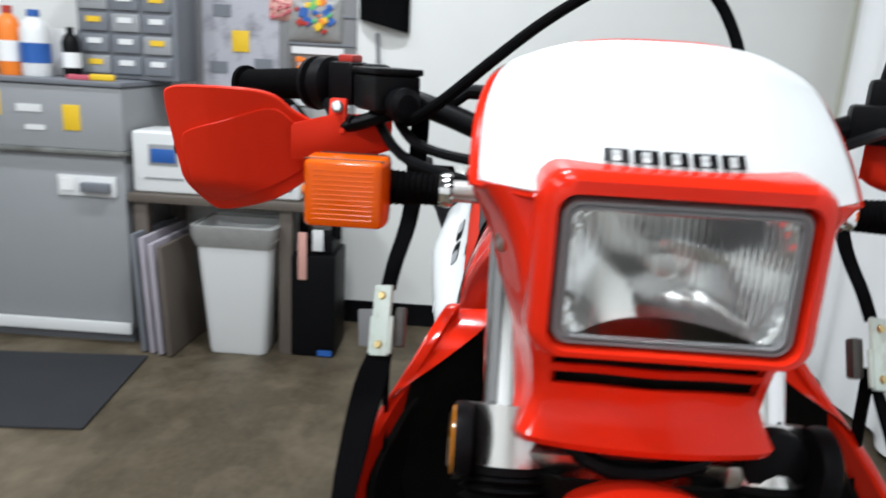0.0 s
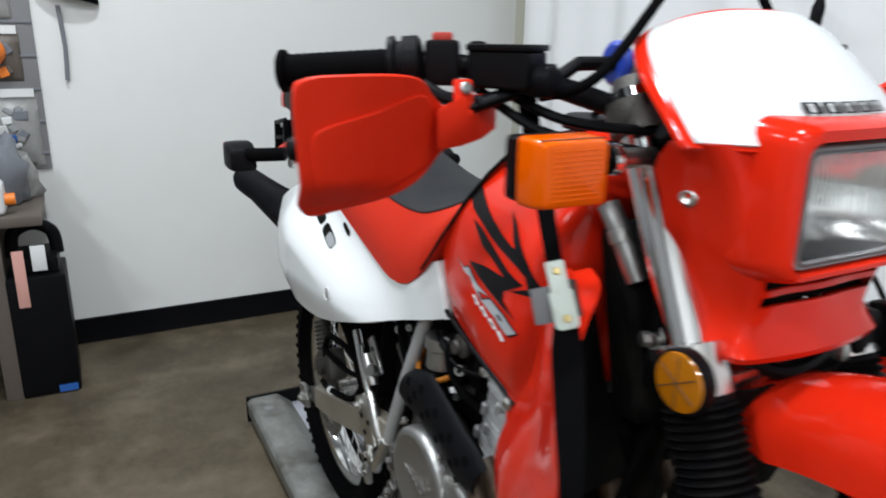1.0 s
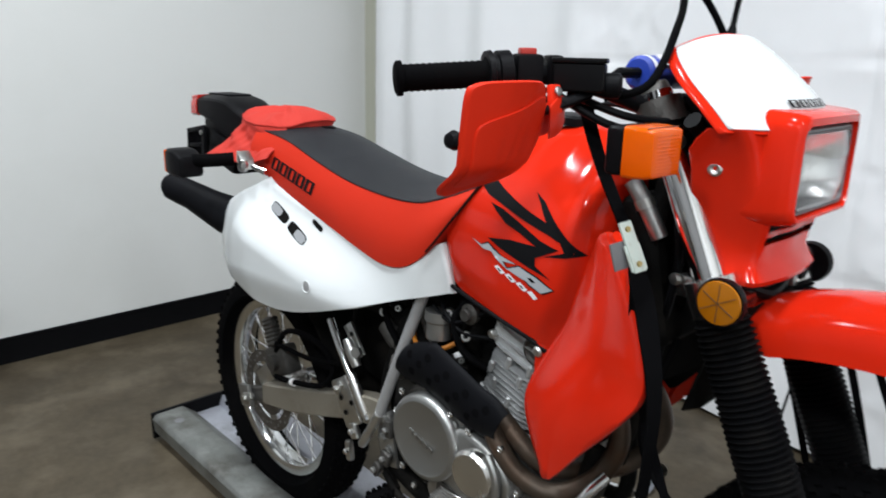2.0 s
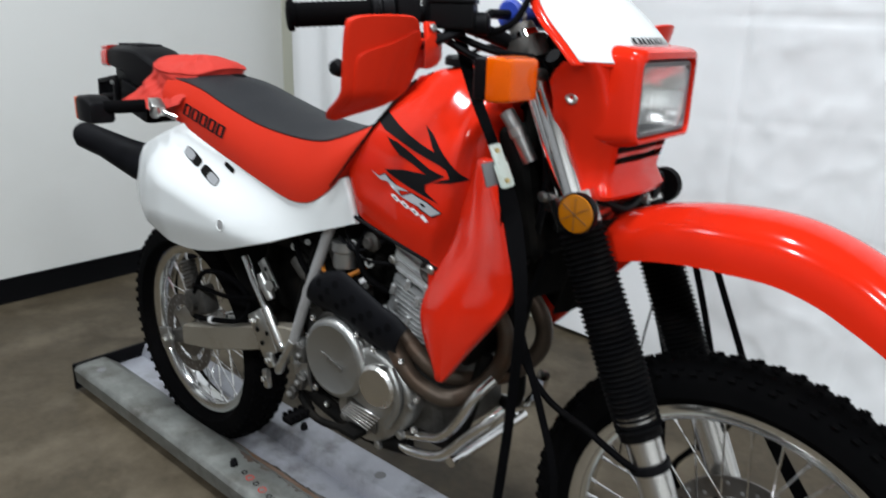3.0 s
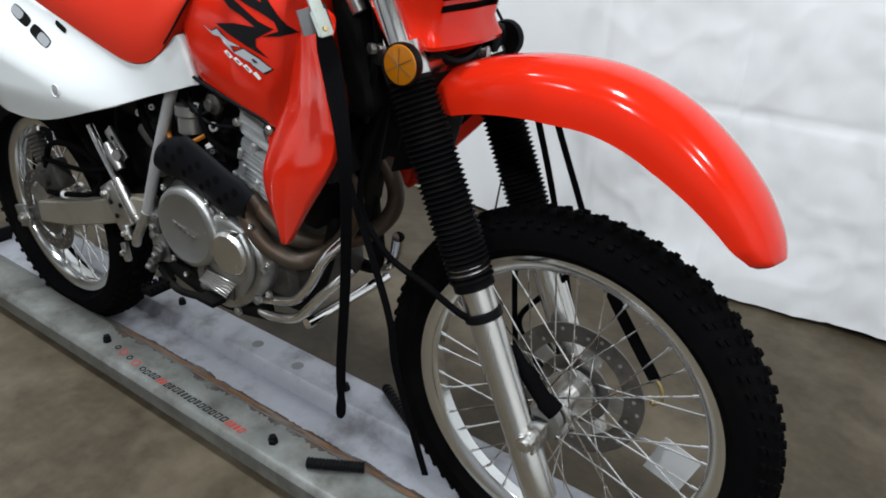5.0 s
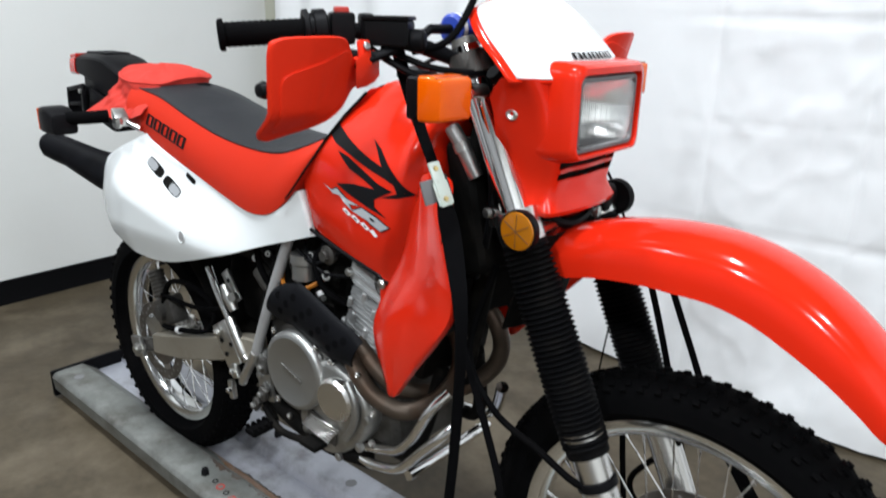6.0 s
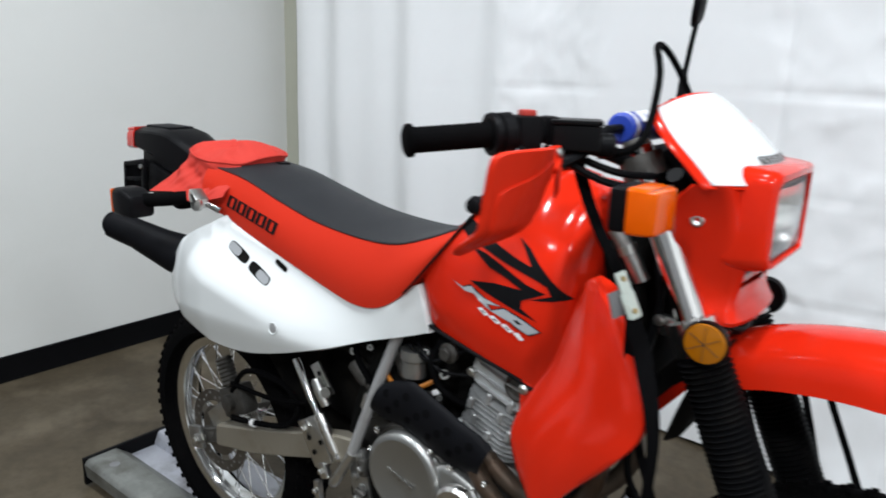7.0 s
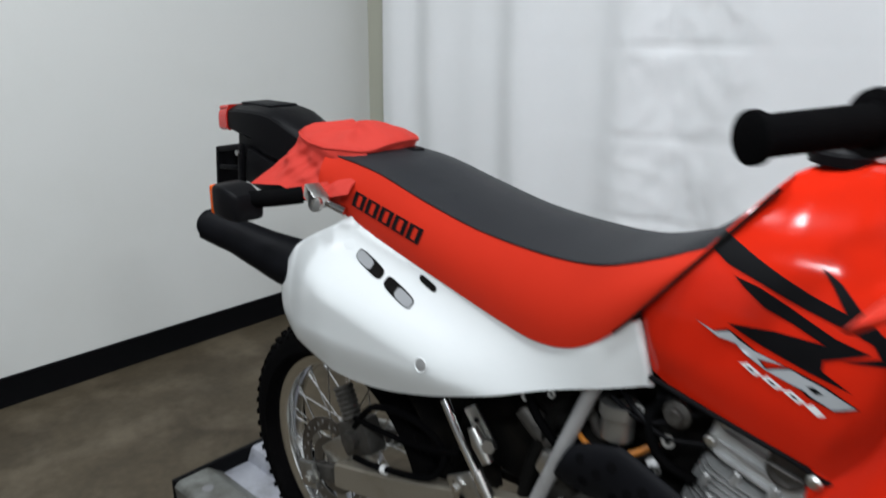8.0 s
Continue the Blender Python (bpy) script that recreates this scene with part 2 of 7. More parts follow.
M_STEEL = material("zinc_steel", (0.62, 0.62, 0.6), 0.32, metal=1.0, vary=0.12, stain=30, grain=300, bump=0.1, dark=(0.2, 0.17, 0.13), dark_amount=0.35, dark_scale=30)
M_ARM = material("dull_aluminium", (0.34, 0.31, 0.255), 0.5, metal=0.6, vary=0.12, stain=12, grain=260, bump=0.12, dark=(0.2, 0.17, 0.12), dark_amount=0.5, dark_scale=14)
M_ALU = material("brushed_aluminium", (0.70, 0.69, 0.67), 0.26, metal=1.0, vary=0.08, stain=10, grain=260, bump=0.12, streak=(1, 1, 0.15))
M_RIM = material("rim_aluminium", (0.80, 0.81, 0.81), 0.16, metal=1.0, vary=0.08, stain=14, grain=160, bump=0.05, dark=(0.45, 0.44, 0.42), dark_amount=0.2, dark_scale=14)
M_CAST = material("cast_aluminium", (0.42, 0.42, 0.41), 0.40, metal=0.95, vary=0.12, stain=14, grain=350, bump=0.08, dark=(0.14, 0.12, 0.09), dark_amount=0.5, dark_scale=16)
M_COVER = material("satin_cover", (0.37, 0.372, 0.362), 0.36, metal=0.9, vary=0.05, stain=8, grain=500, bump=0.08)
M_CASTDARK = material("oily_cast_case", (0.10, 0.095, 0.088), 0.5, metal=0.7, vary=0.3, stain=16, grain=300, bump=0.35, dark=(0.02, 0.018, 0.015), dark_amount=0.8, dark_scale=14)
M_FIN = material("engine_fins", (0.56, 0.57, 0.57), 0.5, metal=0.6, vary=0.2, stain=18, grain=300, bump=0.3, dark=(0.08, 0.075, 0.07), dark_amount=0.5, dark_scale=14)
M_GREYPAINT = material("grey_frame_paint", (0.36, 0.36, 0.36), 0.42, metal=0.35, vary=0.12, stain=14, grain=300, bump=0.08, dark=(0.12, 0.1, 0.08), dark_amount=0.4, dark_scale=18)
# Black of engine and frame parts; also colours openings that are only shaded.
M_ENGSHADE = material("engine_and_shade_black", (0.006, 0.0058, 0.0055), 0.65, spec=0.05, vary=0.35, stain=24, grain=300, bump=0.3, dark=(0.020, 0.017, 0.014), dark_amount=0.6, dark_scale=12)
M_HEAT = material("heat_shield_paint", (0.005, 0.0052, 0.0065), 0.5, spec=0.08, vary=0.2, stain=12, grain=400, bump=0.2)
M_RUST = material("rusty_header", (0.080, 0.060, 0.045), 0.5, metal=0.6, vary=0.3, stain=14, grain=120, bump=0.3, dark=(0.10, 0.045, 0.02), dark_amount=0.7, dark_scale=10)
M_AMBER = material("amber_lens", (0.92, 0.13, 0.0), 0.16, vary=0.10, stain=30, grain=80, transmission=0.22, ior=1.45, spec=0.35)
M_REFLECT = material("amber_reflector", (0.42, 0.14, 0.004), 0.2, vary=0.08, stain=30, grain=120, coat=0.6)
M_TAIL = material("red_lens", (0.62, 0.02, 0.012), 0.16, vary=0.05, transmission=0.2, ior=1.49, coat=0.4)
M_DECAL = material("black_decal", (0.005, 0.005, 0.006), 0.4, spec=0.15, vary=0.2, stain=20)
M_DECALGREY = material("grey_decal", (0.42, 0.44, 0.46), 0.35, vary=0.08, stain=20)
M_DECALWHITE = material("white_decal", (0.82, 0.82, 0.82), 0.35, vary=0.03)
M_DECALRED = material("red_decal", (0.40, 0.03, 0.02), 0.4, vary=0.05)
M_BLUE = material("blue_vinyl", (0.018, 0.05, 0.36), 0.42, vary=0.12, grain=600, bump=0.15)
M_ORANGEHOSE = material("orange_hose", (0.30, 0.10, 0.008), 0.45, vary=0.15, stain=30)
M_BRASS = material("gold_zinc", (0.62, 0.48, 0.22), 0.35, metal=1.0, vary=0.15, stain=30)
M_WALL = material("wall_paint", (0.705, 0.71, 0.69), 0.62, vary=0.02, stain=1.3, grain=90, bump=0.08, dark=(0.52, 0.52, 0.47), dark_amount=0.14, dark_scale=1.7)
M_SIDEWALL = material("cream_wall_paint", (0.46, 0.46, 0.38), 0.6, vary=0.03, stain=2, grain=90, bump=0.08)
M_BASE = material("baseboard_rubber", (0.004, 0.004, 0.0045), 0.6, spec=0.04, vary=0.25, stain=4, grain=60)
M_FLOOR = material("concrete_floor", (0.076, 0.060, 0.039), 0.52, spec=0.28, vary=0.7, stain=5.0, grain=40, bump=0.08, dark=(0.034, 0.026, 0.017), dark_amount=0.85,
                   dark_scale=2.6, pale=(0.155, 0.126, 0.088), pale_amount=0.9, pale_scale=2.6, rough_vary=0.16)
# Tones of the unseen walls and ceiling, chosen for how much light they bounce.
M_FRONTWALL = material("pale_bounce_wall", (0.76, 0.76, 0.74), 0.75, vary=0.05, stain=2, grain=60)
M_DARKWALL = material("grey_low_bounce_wall", (0.24, 0.24, 0.24), 0.8, vary=0.1, stain=2, grain=60)
M_CEIL = material("low_bounce_ceiling_grey", (0.17, 0.17, 0.17), 0.8, vary=0.03, stain=2, grain=60)
M_CURTAIN = material("white_curtain", (0.85, 0.86, 0.87), 0.36, vary=0.02, stain=1.5, grain=30, bump=0.12, spec=0.5, rough_vary=0.12)
M_RAIL = material("galvanised_rail", (0.185, 0.192, 0.180), 0.48, metal=0.4, vary=0.2, stain=7, grain=140, bump=0.12, dark=(0.075, 0.066, 0.054), dark_amount=0.75, dark_scale=9, pale=(0.36, 0.37, 0.35), pale_amount=0.4, pale_scale=14)
M_CHANNEL = material("worn_channel", (0.45, 0.46, 0.51), 0.5, metal=0.45, vary=0.18, stain=5, grain=120, bump=0.15, dark=(0.13, 0.12, 0.115), dark_amount=0.7, dark_scale=9, pale=(0.56, 0.58, 0.63), pale_amount=0.5, pale_scale=13)
M_RUSTY = material("rust_and_grime", (0.26, 0.12, 0.042), 0.75, vary=0.6, stain=26, grain=160, bump=0.5, dark=(0.035, 0.028, 0.024), dark_amount=1.0, dark_scale=11, pale=(0.30, 0.27, 0.25), pale_amount=0.8, pale_scale=15)
M_GRIME = material("channel_grime", (0.060, 0.046, 0.038), 0.7, vary=0.5, stain=22, grain=150, bump=0.4, dark=(0.12, 0.062, 0.03), dark_amount=0.8, dark_scale=14, pale=(0.20, 0.20, 0.19), pale_amount=0.9, pale_scale=12)
M_PANELGREY = material("panel_grey", (0.18, 0.18, 0.185), 0.5, vary=0.1, stain=8, grain=100)
M_POSTER = material("worn_paper", (0.40, 0.40, 0.44), 0.6, vary=0.2, stain=9, dark=(0.10, 0.10, 0.11), dark_amount=0.8, dark_scale=9)
M_CABINET = material("grey_cabinet_paint", (0.275, 0.285, 0.295), 0.4, vary=0.06, stain=3, grain=100, bump=0.04)
M_CABDARK = material("dark_grey_paint", (0.16, 0.17, 0.19), 0.45, vary=0.08, stain=6, grain=100)
M_MAT = material("rubber_mat", (0.030, 0.031, 0.034), 0.85, spec=0.2, vary=0.25, stain=8, grain=400, bump=0.4)
M_PAPER = material("paper", (0.8, 0.8, 0.79), 0.7, vary=0.02)
M_YELLOW = material("yellow_card", (0.75, 0.48, 0.02), 0.55, vary=0.05)
M_ORANGE = material("orange_plastic", (0.8, 0.2, 0.02), 0.4, vary=0.08)
M_PINK = material("pink_cloth", (0.50, 0.09, 0.13), 0.7, vary=0.1)
M_GREEN = material("green_card", (0.1, 0.45, 0.15), 0.5, vary=0.1)
M_BLUECARD = material("blue_card", (0.02, 0.10, 0.36), 0.45, vary=0.1)
M_SKINPINK = material("salmon_bag", (0.62, 0.33, 0.28), 0.5, vary=0.1)
M_WOOD = material("brown_wood", (0.11, 0.09, 0.075), 0.5, vary=0.25, stain=6, grain=40, streak=(1, 1, 0.1))
M_BIN = material("white_bin_plastic", (0.68, 0.69, 0.69), 0.4, vary=0.03, stain=5, grain=200)
M_CLEARBAG = material("clear_bag", (0.27, 0.27, 0.26), 0.2, vary=0.2, stain=25, grain=90, bump=0.5)
M_BUCKLE = material("buckle_enamel", (0.60, 0.68, 0.62), 0.35, vary=0.08, stain=30, grain=300, dark=(0.3, 0.24, 0.16), dark_amount=0.5, dark_scale=40)
M_GASKET = material("lamp_gasket", (0.19, 0.19, 0.195), 0.5, vary=0.1, stain=20, grain=200)
M_DISC = material("tarnished_disc", (0.21, 0.20, 0.19), 0.38, metal=0.95, vary=0.15, stain=20, grain=300, bump=0.08, dark=(0.07, 0.06, 0.05), dark_amount=0.6, dark_scale=18)
M_BOOT = material("boot_rubber", (0.0045, 0.0045, 0.005), 0.5, spec=0.05, vary=0.4, stain=25, grain=300, bump=0.2, dark=(0.011, 0.010, 0.009), dark_amount=0.6, dark_scale=22)
M_LILAC = material("grey_lilac_board", (0.36, 0.33, 0.37), 0.6, vary=0.06)


def glass_material(name, tint, rough, relief=0.0):
    m = bpy.data.materials.new(name)
    m.use_nodes = True
    ns, ln = m.node_tree.nodes, m.node_tree.links
    b = ns["Principled BSDF"]
    b.inputs["Base Color"].default_value = (*tint, 1)
    b.inputs["Transmission Weight"].default_value = 1.0
    b.inputs["Roughness"].default_value = rough
    b.inputs["IOR"].default_value = 1.45
    if relief:
        tc, wv, bp = ns.new("ShaderNodeTexCoord"), ns.new("ShaderNodeTexWave"), ns.new("ShaderNodeBump")
        wv.bands_direction = "Y"
        wv.inputs["Scale"].default_value = 45.0
        bp.inputs["Strength"].default_value, bp.inputs["Distance"].default_value = relief, 0.002
        ln.new(tc.outputs["Object"], wv.inputs["Vector"])
        ln.new(wv.outputs["Fac"], bp.inputs["Height"])
        ln.new(bp.outputs["Normal"], b.inputs["Normal"])
    return m


M_LENS = glass_material("lamp_glass", (0.97, 0.98, 0.98), 0.07, 0.04)
M_BOWL = material("lamp_bowl_silver", (0.92, 0.92, 0.91), 0.08, metal=0.97, vary=0.04, stain=12)
M_TUBE = bpy.data.materials.new("lit_tube")
M_TUBE.use_nodes = True
M_TUBE.node_tree.nodes["Principled BSDF"].inputs["Emission Color"].default_value = (1, 0.97, 0.92, 1)
M_TUBE.node_tree.nodes["Principled BSDF"].inputs["Emission Strength"].default_value = 4.0


# ---- setting ----
def slab(name, x0, x1, y0, y1, z0, z1, mat, label, category, bevel=0.0):
    ob = part(name, box((x1 - x0, y1 - y0, z1 - z0), pose((x0 + x1) / 2, (y0 + y1) / 2, (z0 + z1) / 2), bevel), mat, None)
    return tagged(ob, label, category, kind="structure")


slab("floor", WALL_X - 0.2, FAR_X + 0.2, FAR_Y - 0.2, SIDE_Y + 0.2, -0.15, 0.0, M_FLOOR, "stained brown-grey polished concrete floor", "floor")
# Unseen ceiling, kept dark so that shadows stay deep.
slab("ceiling", WALL_X - 0.2, FAR_X + 0.2, FAR_Y - 0.2, SIDE_Y + 0.2, CEIL_Z, CEIL_Z + 0.15, M_CEIL, "unseen ceiling, dark grey to cut bounced light", "ceiling")
slab("wall_back", WALL_X - 0.2, WALL_X, FAR_Y - 0.2, SIDE_Y + 0.2, 0.0, CEIL_Z, M_WALL, "off-white painted wall with faint smudges", "wall")
slab("wall_side", WALL_X, FAR_X, SIDE_Y, SIDE_Y + 0.2, 0.0, CEIL_Z, M_SIDEWALL, "cream painted wall behind the curtain", "wall")
# Two walls added out of view: one lifts reflections, one cuts fill.
slab("wall_front", FAR_X, FAR_X + 0.2, FAR_Y - 0.2, SIDE_Y + 0.2, 0.0, CEIL_Z, M_FRONTWALL, "unseen wall, pale to bounce light back", "wall")
slab("wall_far", WALL_X, FAR_X, FAR_Y - 0.2, FAR_Y, 0.0, CEIL_Z, M_DARKWALL, "unseen wall, grey to cut bounced light", "wall")


def baseboard():
    rows = [(0.0, 0.0), (0.014, 0.0), (0.009, 0.012), (0.008, 0.1), (0.004, 0.105), (0.0, 0.105)]
    rings = [[(WALL_X + 0.002 + a, y, z + 0.001) for a, z in rows] for y in (FAR_Y + 0.01, SIDE_Y - 0.02)]
    tagged(part("baseboard", loft(rings), M_BASE, None), "black rubber baseboard along the foot of the white wall", "baseboard", kind="structure")


baseboard()


CURTAIN_X = -1.388


def curtain():
    def line(x):
        return 1.338 + 0.020 * smooth(-0.9, -0.3, x) - 0.045 * smooth(0.3, 1.3, x) - 0.045 * smooth(1.5, 2.2, x)

    def point(u, v):
        x, z = lerp(CURTAIN_X, 4.3, u), lerp(0.012, 2.75, v)
        fold = lerp(0.020, 0.034, smooth(-0.9, -0.3, x)) * math.sin(x * 14.5 + 0.6 * math.sin(z * 1.1)) * smooth(0.75, -0.2, x) * smooth(CURTAIN_X - 0.02, CURTAIN_X + 0.2, x)
        fold += 0.009 * math.sin(x * 27 + 1.3 + 0.5 * z) * smooth(0.4, -0.6, x)
        fold += 0.016 * math.sin(x * 3.9 + 0.7 + 0.25 * z)
        w = Vector((x * 2.6, 0.3, z * 1.7))
        rough = 0.15 + 0.85 * max(smooth(0.6, 1.1, x), smooth(-0.25, -0.05, x) * smooth(0.35, 0.15, x))
        crumple = 0.014 * noise.noise(w) + rough * (0.009 * noise.noise(w * 3.1) + 0.0055 * noise.noise(w * 6.3) + 0.0022 * noise.noise(w * 13.0))
        crease = -0.005 * rough * (1 - abs(noise.noise(w * 1.3 + Vector((5, 0, 0))))) ** 9 - 0.004 * rough * (1 - abs(noise.noise(Vector((x * 4.2 + z * 3.0, 2.0, z * 4.6 - x * 2.2))))) ** 10
        for zc, d in ((0.62, 0.007), (0.93, 0.004), (1.22, 0.008), (1.78, 0.006)):
            zz = z - zc - 0.02 * math.sin(x * 1.7 + zc * 5)
            crease += rough * d * math.exp(-(zz / 0.012) ** 2)
        for xc in (0.9, 1.33, 1.75, 2.2, 2.6):
            crease += 0.007 * math.exp(-((x - xc - 0.01 * math.sin(z * 3)) / 0.012) ** 2)
        flare = -0.03 * smooth(0.25, 0.0, z) * (0.5 + 0.5 * math.sin(x * 5.1 + 1)) * smooth(0.3, 1.0, x)
        lift = 0.018 * (0.5 + 0.5 * math.sin(x * 7.3)) * smooth(0.1, 0.0, z)
        return Vector((x, min(line(x) + fold + crumple + crease + flare, SIDE_Y - 0.006), z + lift))

    bm = sheet(point, 520, 170, 0.003, (0, 1, 0))
    c = tagged(part("curtain", bm, M_CURTAIN, None, sharp=80), "white creased plastic curtain hanging in folds to the floor", "curtain")
    return c


curtain()


def ceiling_light(x, y):
    t = thing("ceiling_light", (x, y, CEIL_Z), "lit white fluorescent ceiling light with a long diffuser", "ceiling light", "ceiling lights")
    part("housing", box((0.3, 1.3, 0.05), pose(x, y, CEIL_Z - 0.026), 0.008), M_CEIL, t)
    for dx in (-0.07, 0.07):
        part("tube", tube([(x + dx, y - 0.6, CEIL_Z - 0.075), (x + dx, y + 0.6, CEIL_Z - 0.075)], 0.019, 14), M_TUBE, t)


for tx, ty in TUBE_PLACES:
    ceiling_light(tx, ty)


# ---- the wheel rail ----
def wheel_rail():
    x0, x1 = -0.568, 2.15
    mid_y = -0.030
    t = thing("motorcycle_dolly", (0.8, mid_y, 0.0), "grey steel motorcycle dolly rail with a rusty wheel channel", "motorcycle dolly")
    def run(name, rows, mat, label, a=x0, b=x1, n=40):
        rings = [[(lerp(a, b, i / n), mid_y + y, z) for y, z in rows] for i in range(n + 1)]
        return part(name, loft(rings), mat, t, label)
    near = [(-0.162, 0.035), (-0.166, 0.078), (-0.159, 0.088), (-0.150, 0.092), (-0.070, 0.092), (-0.064, 0.090), (-0.022, 0.055), (-0.022, 0.049), (-0.027, 0.049),
            (-0.068, 0.084), (-0.150, 0.086), (-0.157, 0.078), (-0.156, 0.035)]
    far = [(0.170, 0.035), (0.174, 0.078), (0.167, 0.088), (0.157, 0.092), (0.082, 0.092), (0.076, 0.088), (0.062, 0.056), (0.062, 0.050), (0.068, 0.050),
           (0.083, 0.083), (0.157, 0.086), (0.165, 0.078), (0.164, 0.035)]
    run("near_flange", near, M_RAIL, "grey flange with worn lettering")
    run("far_flange", far[::-1], M_CHANNEL, "pale flange")
    run("channel_floor", [(-0.027, 0.044), (-0.027, 0.050), (0.068, 0.050), (0.068, 0.044)], M_CHANNEL, "scuffed pale channel floor")
    def ragged(x, seed):
        return 0.5 * noise.noise(Vector((x * 9, seed, 0))) + 0.3 * noise.noise(Vector((x * 31, seed, 0))) + 0.25 * noise.noise(Vector((x * 90, seed, 0)))
    def slope(a):
        """A point on the near inner slope, a little proud of it: 0 at its foot, 1 at its top edge."""
        return lerp(-0.0216, -0.0640, a), lerp(0.0554, 0.0908, a)
    def rust(u, v):
        x = lerp(0.12, 1.9, u)
        fade = smooth(0.0, 0.10, u) * smooth(1.0, 0.95, u)
        top = min(max(0.80 + 0.50 * ragged(x, 1.0), 0.15), 1.0) * fade + 0.01
        y, z = slope(lerp(0.02, top, v))
        return Vector((x, mid_y + y, z + 0.0008 + 0.0006 * noise.noise(Vector((x * 60, v * 6, 3)))))
    part("rust_line", sheet(rust, 420, 8, 0.0006, (0, 0, -1)), M_RUSTY, t, "orange rust and grime along the channel", sharp=80)
    def grime(u, v):
        x = lerp(0.20, 1.85, u)
        fade = smooth(0.0, 0.05, u) * smooth(1.0, 0.95, u)
        y = -0.0225 + (0.010 + 0.014 * ragged(x, 5.0)) * fade * v
        return Vector((x, mid_y + y, 0.0560 - 0.0046 * min(v * 2, 1.0)))
    part("grime_line", sheet(grime, 420, 4, 0.0004, (0, 0, -1)), M_GRIME, t, "dark grime at the foot of the slope", sharp=80)
    def smear(u, v):
        x = lerp(0.15, 1.05, u)
        wide = 0.046 * max(ragged(x, 9.0) + 0.12, 0.0) * smooth(0.0, 0.1, u) * smooth(1.0, 0.9, u) + 0.0004
        return Vector((x, mid_y - 0.066 - wide * v, lerp(0.0916, 0.0924, min(v * 4, 1.0))))
    part("paint_scuff", sheet(smear, 420, 5, 0.0004, (0, 0, -1)), M_GRIME, t, "flaked paint along the edge", sharp=80)
    run("near_side", [(-0.154, 0.030), (-0.154, 0.034), (0.162, 0.034), (0.162, 0.030)], M_RAIL, "")
    part("end_plate", box((0.014, 0.341, 0.088), pose(x0 - 0.005, mid_y + 0.004, 0.052), 0.003), M_BLACK, t, "black end plate")
    for x, y in ((0.27, -0.118), (0.875, -0.118), (1.48, -0.118), (0.263, 0.115), (0.875, 0.112), (1.48, 0.112)):
        bm = revolve([(0, 0.011), (0.010, 0.011), (0.012, 0.009), (0.018, 0.0085), (0.019, 0)], (x, mid_y + y, 0.0915), (0, 0, 1), 6)
        part("bolt", bm, M_BLACK, t, "black bolt head")
    for x, y in ((0.573, 0.112), (0.72, 0.108), (-0.48, -0.115)):
        part("hole", revolve([(0, 0.016), (0.0015, 0.014), (0.0015, 0.0)], (x, mid_y + y, 0.0915), (0, 0, 1), 18), M_PANELGREY, t, "worn grey plug")
    # worn lettering, as bars
    rng = random.Random(5)
    x = 0.315
    for k in range(5):
        r = 0.008 + 0.003 * (k % 2)
        part("logo_ring", revolve([(0, r), (0.0008, r), (0.0008, r - 0.003), (0, r - 0.003)], (x, mid_y - 0.117 - 0.004 * k, 0.0922), (0, 0, 1), 14, True), M_DECALRED if k % 2 else M_DECAL, t)
        x += rng.uniform(0.022, 0.034)
    x = 0.452
    while x < 0.795:
        w, red = rng.uniform(0.007, 0.015), x > 0.735 or 0.50 < x < 0.53
        at = mid_y - 0.134 + rng.uniform(-0.001, 0.001)
        part("letter_bar", hollow_bar(lambda a, b: Vector((a + 0.25 * (b - at), b, 0.0924)), x, x + w, at - 0.0085, at + 0.0085, 0.0036, 0.0034, 1), M_DECALRED if red else M_DECAL, t)
        x += w + 0.005
    for x in (-0.42, 0.93, 2.0):
        for y in (-0.12, 0.12):
            w = part("caster", revolve([(-0.011, 0.0), (-0.011, 0.014), (-0.008, 0.016), (0.008, 0.016), (0.011, 0.014), (0.011, 0.0)], (x, mid_y + y, 0.016), (0, 1, 0), 20), M_BLACK, t, "black caster wheel")
            part("fork", box((0.02, 0.03, 0.006), pose(x, mid_y + y, 0.032)), M_STEEL, w)
    # wheel chock with two arms
    chock = part("chock_plate", box((0.34, 0.15, 0.008), pose(1.60, mid_y, 0.046), 0.002), M_BLACK, t, "black wheel chock")
    for a, b in (((0.955, 0.134, 0.106), (1.135, 0.040, 0.106)), ((0.985, -0.158, 0.106), (1.088, -0.096, 0.106))):
        a, b = Vector(a), Vector(b)
        pts, sizes = [], []
        for k in range(16):
            for f, r in ((0.0, 0.0105), (0.5, 0.0125), (0.9, 0.0105)):
                pts.append(a.lerp(b, (k + f) / 16))
                sizes.append(r)
        part("clamp_arm", tube(pts, sizes, 12), M_BLACK, t, "black ribbed clamp arm")
    for s in (-1, 1):
        part("chock_hoop", tube(catmull([(1.36, mid_y + s * 0.07, 0.05), (1.45, mid_y + s * 0.07, 0.10), (1.62, mid_y + s * 0.07, 0.12), (1.78, mid_y + s * 0.07, 0.16), (1.84, mid_y + s * 0.05, 0.22)], 6), 0.011, 10), M_BLACK, t, "black steel hoop")
    return t


wheel_rail()


# ---- the motorcycle ----
REAR, FRONT = Vector((0.006, -0.040, 0.365)), Vector((1.447, -0.004, 0.394))
bike = thing("motorcycle", (0.73, 0, 0.04), "red and white dual-sport motorcycle strapped onto a steel rail", "motorcycle")


def place_on(surface):
    return lambda a, b: Vector((a, surface(a, b), b))


